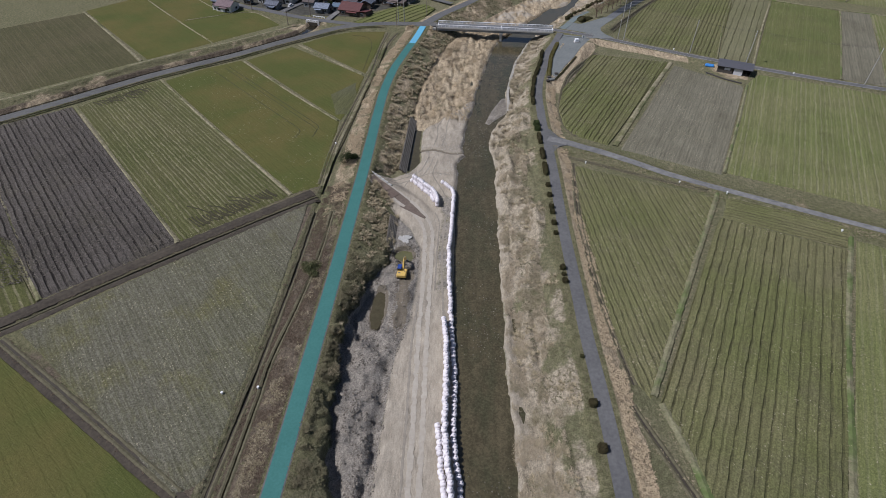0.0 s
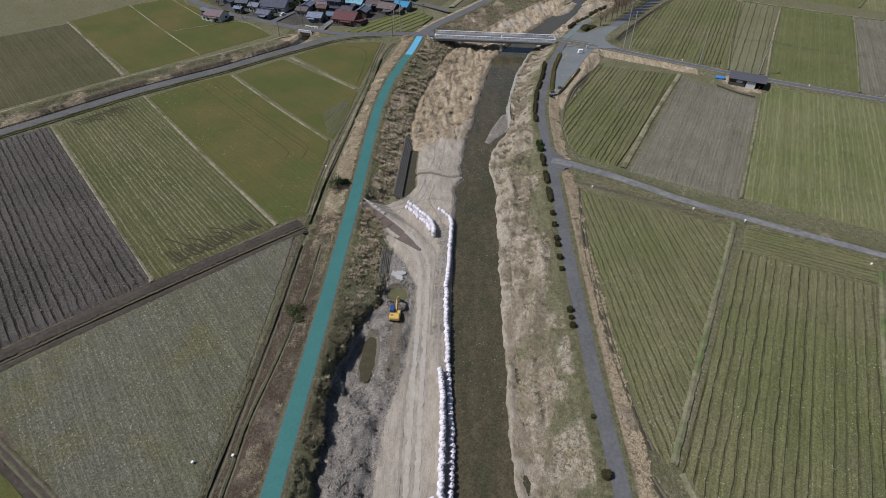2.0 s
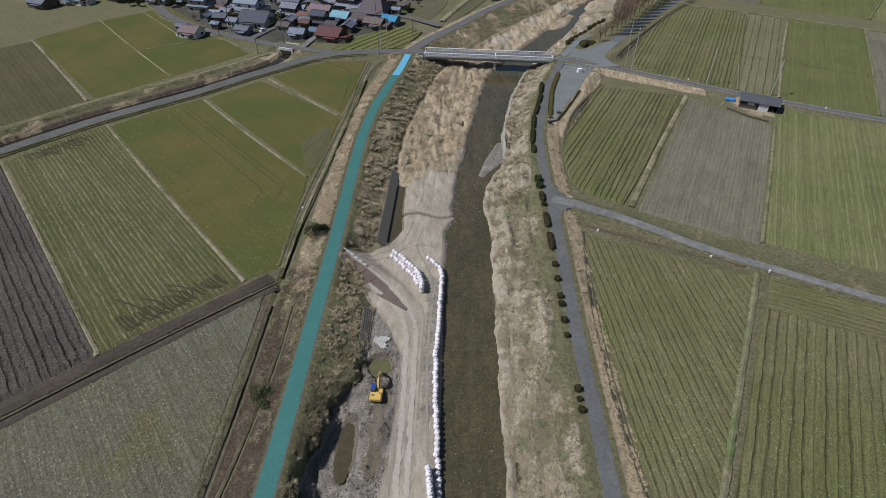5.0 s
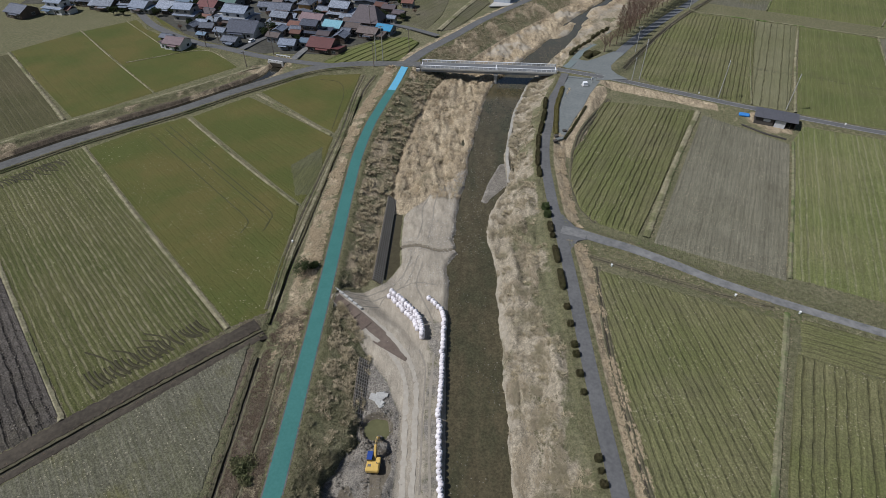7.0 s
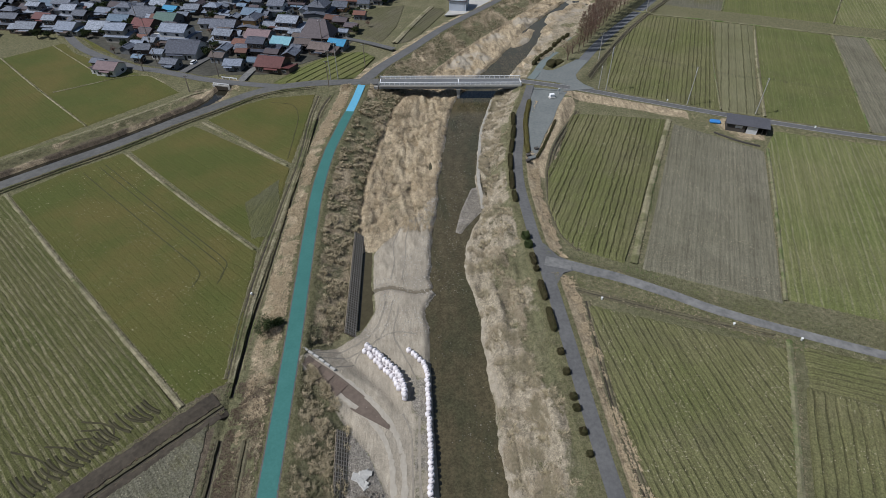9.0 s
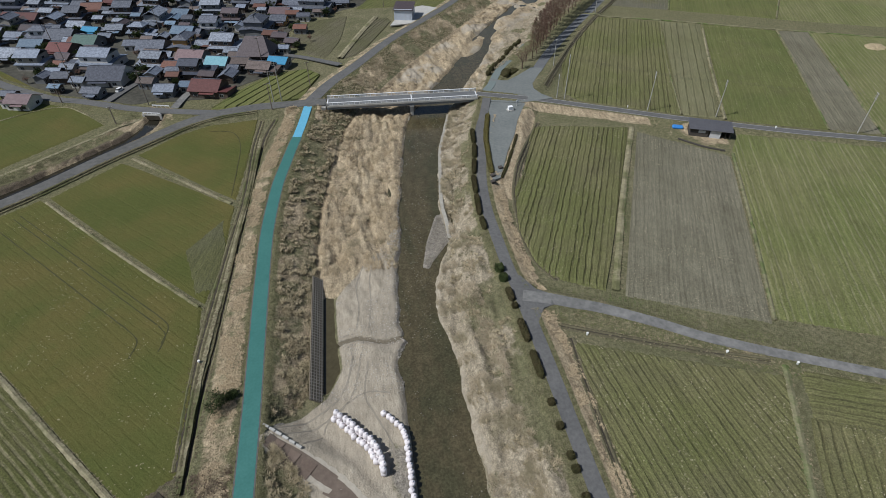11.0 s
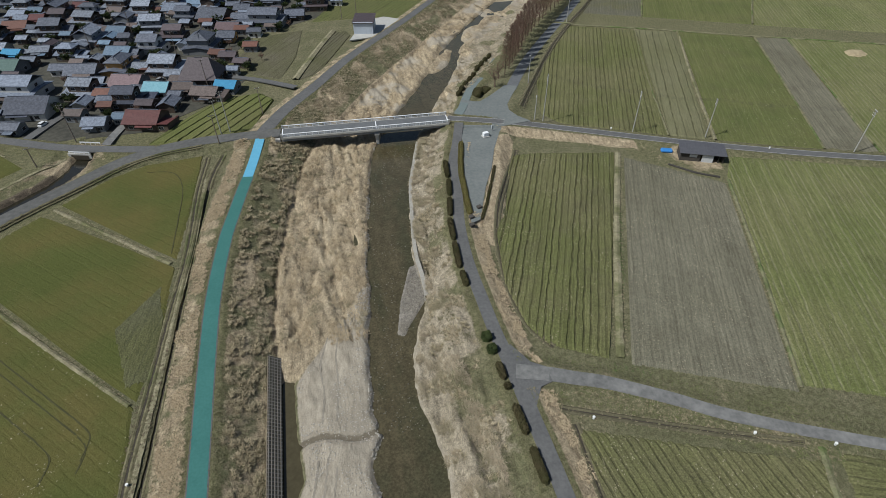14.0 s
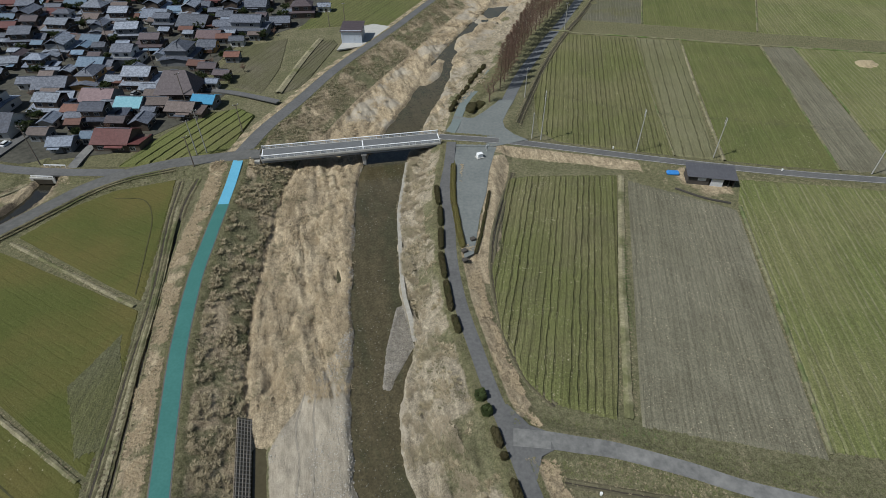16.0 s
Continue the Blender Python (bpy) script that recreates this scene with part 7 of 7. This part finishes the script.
def house(x, y, w, key, rng, rz=None, wall=None):
    two = key.endswith("2") or (w > 8.5 and key not in ("red", "rust", "cyan", "blue", "brown", "mauve", "green") and rng.random() < 0.55)
    hip = 0.0
    if key == "hip":
        key, hip, two = "plum", 0.55, False
    key = key.rstrip("2")
    w = w * 1.1
    wallk = wall or ("white" if key in ("white", "cyan") else rng.choice(["cream", "wood", "wood", "wood", "grey", "white", "grey", "wood"]))
    if key == "white":
        key, two = "slate", True
    roof = ROOFS[key]
    rz = rng.choice([-14, -14, -14, -10, -18, 76]) + rng.uniform(-3, 3) if rz is None else rz
    d = w * rng.uniform(0.7, 0.92)
    w2, h1 = w * 0.94, rng.uniform(2.7, 3.1)
    z = float(land(x, y)) - 0.1
    words = {"white": "white-walled", "cream": "cream-walled", "wood": "dark timber", "grey": "grey-sided", "orange": "ochre-walled"}[wallk]
    t = thing("house", pose(x, y, z, 0, 0, rz), ("two-storey " if two else "low ") + words + " house with a " + ROOF_WORDS[key], "house", "village houses")
    wm = WALLS[wallk]
    if hip:
        h1, d = 3.0, w * 0.8
    part("wall", box(0, 0, h1 / 2, w2, d, h1), wm, t)
    if two:
        h2 = rng.uniform(2.3, 2.7)
        uw, ud = w2 * rng.uniform(0.68, 0.85), d * rng.uniform(0.62, 0.8)
        ux = rng.uniform(-0.1, 0.1) * w
        lower = add_mesh("lower_roof", gable_roof(w2, d, 0.9, 0.6), roof, t, at=(0, 0, h1))
        part("upper_wall", box(ux, 0, h1 + h2 / 2 + 0.2, uw, ud, h2 + 0.4), wm, t)
        top = add_mesh("roof", gable_roof(uw, ud, ud * 0.27, 0.65, hip=rng.choice([0, 0, 0.8])), roof, t, at=(ux, 0, h1 + h2 + 0.3))
        ridge_l, ridge_z, rx = uw, h1 + h2 + 0.3 + ud * 0.27, ux
        for s in (-0.26, 0.22):
            window(t, ux + s * uw, -ud / 2 - 0.03, h1 + h2 * 0.62, 0)
        window(t, ux + uw / 2 + 0.03, 0, h1 + h2 * 0.6, 90)
    else:
        rise = d * (0.55 if hip else 0.27)
        add_mesh("roof", gable_roof(w2, d, rise, 0.6, hip=hip), roof, t, at=(0, 0, h1))
        ridge_l, ridge_z, rx = w2 * (0.5 if hip else 1), h1 + rise, 0
        if not hip and w > 7:
            part("porch_roof", box(rng.uniform(-0.2, 0.2) * w, -d / 2 - 0.7, h1 - 0.5, w * 0.5, 1.5, 0.12, rx=14), roof, t)
        if not hip:
            for s in (-1, 1):
                add_mesh("gable_wall", ([(0, -d / 2, 0), (0, d / 2, 0), (0, 0, d * 0.27), (0.14, -d / 2, 0), (0.14, d / 2, 0), (0.14, 0, d * 0.27)],
                                        [(0, 1, 2), (5, 4, 3), (0, 3, 4, 1), (1, 4, 5, 2), (2, 5, 3, 0)]), wm, t, at=(s * (w2 / 2 - 0.08), 0, h1 - 0.02))
    if w > 8 and not hip and rng.random() < 0.75:
        # a lower wing at one end, under a roof of its own
        side, ww, wd, wh = rng.choice([-1, 1]), w * rng.uniform(0.3, 0.45), d * rng.uniform(0.55, 0.8), h1 * rng.uniform(0.78, 0.92)
        ax, ay = side * (w2 / 2 + ww / 2 - 0.7), rng.uniform(-0.22, 0.12) * d
        wing_roof = ROOFS[rng.choice([key, key, "dark", "brown", "steel", "rust"])]
        part("wing_wall", box(ax, ay, wh / 2, ww, wd, wh), wm, t)
        if rng.random() < 0.5:
            add_mesh("wing_roof", gable_roof(ww, wd, wd * 0.24, 0.45), wing_roof, t, at=(ax, ay, wh))
        else:
            part("wing_roof", box(ax, ay, wh + 0.2, ww + 0.8, wd + 0.9, 0.14, rx=rng.choice([-7, 7])), wing_roof, t)
        window(t, ax, ay - wd / 2 - 0.03, 1.35, 0)
    if w > 7 and rng.random() < 0.45:
        ex = rng.uniform(-0.25, 0.25) * w
        part("lean_to_roof", box(ex, -d / 2 - 1.1, 2.25, w * rng.uniform(0.35, 0.6), 2.4, 0.1, rx=9), ROOFS[rng.choice(["steel", "brown", "slate", "dark"])], t)
        for q in (-0.15, 0.15):
            part("lean_to_post", rod((ex + q * w, -d / 2 - 2.1, 0), (ex + q * w, -d / 2 - 2.1, 2.05), 0.06), WALLS["wood"], t)
    part("ridge_cap", box(rx, 0, ridge_z + 0.07, max(ridge_l * 0.98, 1.5) if not hip else 3.0, 0.32, 0.2, bevel=0.05), ROOFS["dark"], t)
    for s in ((-0.3, 0.3) if w > 6.5 else (-0.25,)):
        window(t, s * w2, -d / 2 - 0.03, 1.45, 0)
    window(t, w2 / 2 + 0.03, 0.15 * d, 1.5, 90)
    part("door", box(0.16 * w2, -d / 2 - 0.05, 1.0, 0.9, 0.08, 2.0), WALL_DARK, t)
    return t


VILLAGE_A = [(-61, 309, 10.6, "red"), (-77, 310, 6.7, "slate"), (-70, 327, 9.9, "navy"), (-73, 343, 10.5, "mauve"), (-79, 334, 7.0, "rust"), (-88, 339, 10.5, "tile"), (-61, 334, 8.2, "cyan"),
             (-52, 333, 7.1, "brown"), (-43, 326, 8.8, "brown"), (-36, 331, 7.2, "blue"), (-60, 355, 12.4, "tile2"), (-46, 343, 13.5, "hip")]
VILLAGE_B = [(-80, 360, 12.5, "dark"), (-93, 359, 11.0, "dark"), (-103, 364, 6.0, "dark"), (-104, 381, 9.1, "slate"), (-117, 388, 7.3, "tile"), (-83, 377, 9.5, "steel"), (-71, 382, 10.5, "dark2"),
             (-64, 395, 10.5, "plum2"), (-50, 379, 14.0, "dark2"), (-40, 388, 7.0, "dark"), (-40, 400, 9.5, "mauve"), (-101, 400, 12.0, "tile2"), (-120, 416, 11, "dark2"), (-109, 427, 11, "tile")]
VILLAGE_C = [(-77, 413, 12.5, "tile"), (-89, 420, 8.8, "dark"), (-90, 407, 8.0, "steel"), (-85, 438, 11.5, "tile"), (-68, 436, 11, "slate"), (-48, 420, 13, "dark"), (-99, 451, 12.0, "tile2"), (-110, 442, 9, "dark"),
             (-62, 424, 9, "dark"), (-70, 451, 12, "slate"), (-52, 438, 10.1, "tile"), (-121, 462, 8.0, "dark"), (-133, 462, 11, "dark"), (-138, 451, 6.6, "steel"), (-122, 434, 9.0, "plum"), (-35, 428, 7, "dark")]
VILLAGE_D = [(-22, 407, 15.5, "dark2"), (-35, 414, 8.0, "dark"), (-9, 413, 8.5, "dark"), (2, 427, 11.5, "plum"), (13, 431, 5.7, "tile"), (-111, 345, 15, "white"), (-102, 328, 13.5, "navy"), (-104, 313, 6.5, "dark"),
             (-132, 363, 9.6, "red"), (-124, 371, 10, "green"), (-128, 388, 7.0, "blue"), (-149, 403, 9.6, "slate"), (-137, 397, 8.2, "tile"), (-139, 426, 10.0, "rust"), (-143, 412, 10, "dark"), (-159, 440, 11, "slate")]
VILLAGE_E = [(-127, 308.5, 8.4, "mauve"), (-134, 315, 5, "dark"), (-225, 350, 11, "dark"), (-210, 357, 11, "white"), (-138, 349, 11, "slate"), (-150, 384, 9, "dark"), (-152, 360, 10, "tile"), (-165, 372, 9, "dark")]
vrng = random.Random(11)
taken = []
for group in (VILLAGE_A, VILLAGE_B, VILLAGE_C, VILLAGE_D, VILLAGE_E):
    for x, y, w, key in group:
        house(x, y, w, key, vrng, wall="orange" if (x, y) in ((-80, 360), (-40, 388)) else None)
        taken.append((x, y, w))
for _ in range(1500):
    x, y = vrng.uniform(-235, 10), vrng.uniform(352, 490)
    w = vrng.uniform(6.5, 12.5)
    if y < 440 and x > -128 or x > -20 + (y - 440) * 0.4 or y > 560 + x * 0.4 or y < 330 - x * 0.16 or x < -215 and y < 380:
        continue
    if all(math.hypot(x - a, (y - b) * 1.05) > 0.5 * (w + c) + 0.9 for a, b, c in taken):
        house(x, y, w, vrng.choice(["dark", "dark", "tile", "slate", "navy", "plum", "tile2", "dark2", "steel", "brown", "red"]), vrng)
        taken.append((x, y, w))

n_small = 0
for _ in range(2500):
    x, y, w = vrng.uniform(-150, 0), vrng.uniform(306, 450), vrng.uniform(3.6, 6.2)
    if n_small >= 70 or y < np.interp(-x, [65, 89, 106, 121, 150], [296, 304, 313, 319, 341]) or x > -38 + (y - 330) * 0.35 or y < 345 and x > -50 or abs(x + 92) < 5 and y < 350:
        continue
    if all(math.hypot(x - a, y - b) > 0.46 * (w + c) + 0.3 for a, b, c in taken):
        house(x, y, w, vrng.choice(["dark", "dark", "tile", "slate", "brown", "rust", "steel", "plum"]), vrng)
        taken.append((x, y, w))
        n_small += 1

# garden trees and hedges between the houses
kinds = [bare_tree(-75, 316, 4.2, 21, "rounded dark evergreen garden tree", BUSH), bare_tree(-40, 352, 5, 22, "rounded dark evergreen garden tree", BUSH), bare_tree(-66, 318, 4, 23, "bare brown garden tree")]
n_tree = 0
for _ in range(900):
    x, y = vrng.uniform(-180, 5), vrng.uniform(308, 470)
    if n_tree >= 90 or y < 300 - x * 0.12 or x > -30 + (y - 330) * 0.4 or y < 345 and x > -52:
        continue
    if all(abs(x - a) > 0.5 * c + 1.0 or abs(y - b) > 0.45 * c + 0.6 for a, b, c in taken) and any(math.hypot(x - a, y - b) < c + 4 for a, b, c in taken):
        copy_thing(kinds[vrng.choice([0, 0, 1, 1, 2])], pose(x, y, float(land(x, y)) - 0.1, 0, 0, vrng.uniform(0, 360)))
        n_tree += 1

# ground of the village: yards, lanes, plots
YARD = mat_plain("village_earth", (0.035, 0.034, 0.028), (0.105, 0.1, 0.08), 0.6, 0.95, bump=0.3)
PLOT = mat_field("kitchen_plot", (0.13, 0.117, 0.08), (0.105, 0.102, 0.055), (0.06, 0.055, 0.035), 0.7, specks=0.25, streak=0.06)
LAWN = mat_field("rough_lawn", (0.11, 0.12, 0.045), (0.13, 0.13, 0.055), (0.06, 0.065, 0.03), 0.8, specks=0.2)
# near-black furrow tone: shade between the beds, put into the colour
BEDS = mat_field("green_beds", (0.12, 0.135, 0.045), (0.15, 0.15, 0.06), (0.03, 0.034, 0.018), 1.0, specks=0.15, streak=0.04)
patch("village_yard", [(-62, 303), (-40, 322), (-30, 340), (-40, 362), (-28, 392), (20, 424), (30, 470), (-60, 560), (-260, 480), (-240, 370), (-180, 372), (-150, 340), (-120, 318), (-92, 303)], 0.1, YARD, "bare grey earth between the village houses")
field([(-60, 292.5), (-47, 312), (-36.5, 324), (-24, 326), (-18.8, 319), (-26, 297), (-33, 293.4)], 55, 3.4, 0.35, BEDS, "green vegetable field in broad beds")
field([(-38, 357), (-25, 390), (-6, 395), (-10, 360), (-17, 336.5), (-30, 346)], 60, 3.2, 0.06, PLOT, "dry kitchen plots beside the village")
field([(-9.5, 334.5), (6, 386), (14, 389), (15.5, 382), (-2, 339)], 62, 1.6, 0.12, PLOT, "kitchen plot with dark rows")
field([(-2, 405), (30, 405), (42, 398), (120, 510), (40, 500)], 55, 2.2, 0.06, LAWN, "rough green field beyond the barn")
ribbon("plot_ridge", [(-11, 335, 0.3), (0, 368, 0.3), (8, 389, 0.3)], 2.6, BUND, "straw-covered ridge between plots", lift=0.25, category="bund", crown=0.4)
ribbon("village_lane", [(-10.9, 325.5, 1.3), (-15.5, 329.5, 1.1), (-26, 338, 0.7), (-37, 345, 0.3), (-48, 352, 0.15)], 2.6, ASPHALT, "narrow asphalt lane into the village", lift=0.05)
ribbon("yard_lane", [(-71.5, 295, 0.8), (-70.5, 303, 0.5), (-68, 314, 0.4)], 3.0, GRAVEL_TRACK, "gravel lane into a yard", lift=0.06)
ribbon("village_street", [(-99, 303, 0.7), (-92, 322, 0.4), (-86, 330, 0.35), (-96, 350, 0.3)], 3.2, ASPHALT, "narrow asphalt village street", lift=0.05)
# barn by the riverside road
PALE_BLUE = mat_plain("pale_blue_siding", (0.42, 0.46, 0.52), (0.5, 0.54, 0.6), 2.0, 0.6)
patch("barn_yard", [(14, 372), (27, 374), (42, 396), (34, 402), (24, 398)], 1.1, CONCRETE, "pale concrete yard beside the barn")
bn = thing("barn", pose(22.6, 384, 1.0, 0, 0, -14), "pale blue barn with a sloping plum metal roof", "barn")
part("wall", box(0, 0, 2.6, 9.0, 10.5, 5.2), PALE_BLUE, bn)
part("roof", box(0, 0, 5.5, 10.0, 11.6, 0.2, rx=5), ROOFS["plum"], bn, "plum metal roof")
part("door", box(4.55, -1, 1.8, 0.1, 3.5, 3.6), PALE_PANEL, bn)
for i in range(4):
    part("wall_seam", box(-3.6 + i * 2.4, -5.27, 2.6, 0.06, 0.06, 5.2), PALE_PANEL, bn)
# culvert where the canal passes under the road
cv = thing("culvert", pose(-77, 294, 0.9, 0, 0, -17), "concrete canal culvert with white guard rails", "culvert")
part("headwall", box(0, -3.4, -0.6, 7.5, 0.4, 1.8, bevel=0.04), CONCRETE, cv)
# no hole is cut: a dark slab paints the shade inside the mouth
part("mouth_shade", box(0, -3.62, -0.95, 5.6, 0.12, 1.5), MUD_AND_SHADE, cv, "dark slab painted as the shade inside the culvert mouth")
for s in (-3.3, 2.8):
    rl = part("guard_rail", box(0, s, 0.75, 6.8, 0.1, 0.35), WHITE_METAL, cv, "white guard rail")
    for i in range(5):
        part("rail_post", box(-3.2 + i * 1.6, s, 0.35, 0.12, 0.12, 0.8), WHITE_METAL, rl)


# parked cars
CAR_WHITE = mat_plain("white_car_paint", (0.6, 0.61, 0.62), (0.68, 0.69, 0.7), 1.0, 0.3, bump=0)
CAR_GREY = mat_plain("grey_car_paint", (0.2, 0.21, 0.22), (0.26, 0.27, 0.28), 1.0, 0.3, bump=0)


def parked_car(x, y, rz, paint, label):
    t = thing("car", pose(x, y, float(land(x, y)) + 0.12, 0, 0, rz), label, "car", "parked cars")
    part("body", box(0, 0, 0.62, 3.5, 1.5, 0.7, bevel=0.14), paint, t)
    cabin = part("cabin", box(-0.2, 0, 1.2, 2.3, 1.36, 0.55, bevel=0.16), GLASS_DARK, t, "dark car windows")
    part("car_roof", box(-0.2, 0, 1.5, 1.9, 1.26, 0.07, bevel=0.02), paint, cabin)
    for sx in (-1.1, 1.1):
        for sy in (-0.7, 0.7):
            part("wheel", rod((sx, sy - 0.09, 0.3), (sx, sy + 0.09, 0.3), 0.3, 0.3, 12), BLACK_RUBBER, t)
    for sy in (-0.5, 0.5):
        part("headlight", box(1.74, sy, 0.7, 0.06, 0.3, 0.16), WHITE_METAL, t)


parked_car(-98.5, 374.5, 15, CAR_WHITE, "small white van parked between houses")
parked_car(-63, 346.5, 60, CAR_GREY, "small grey car parked beside a house")
parked_car(-96, 316, 70, CAR_WHITE, "small white car parked in a yard")
parked_car(-31, 397.5, -14, CAR_WHITE, "small white car parked before a house")
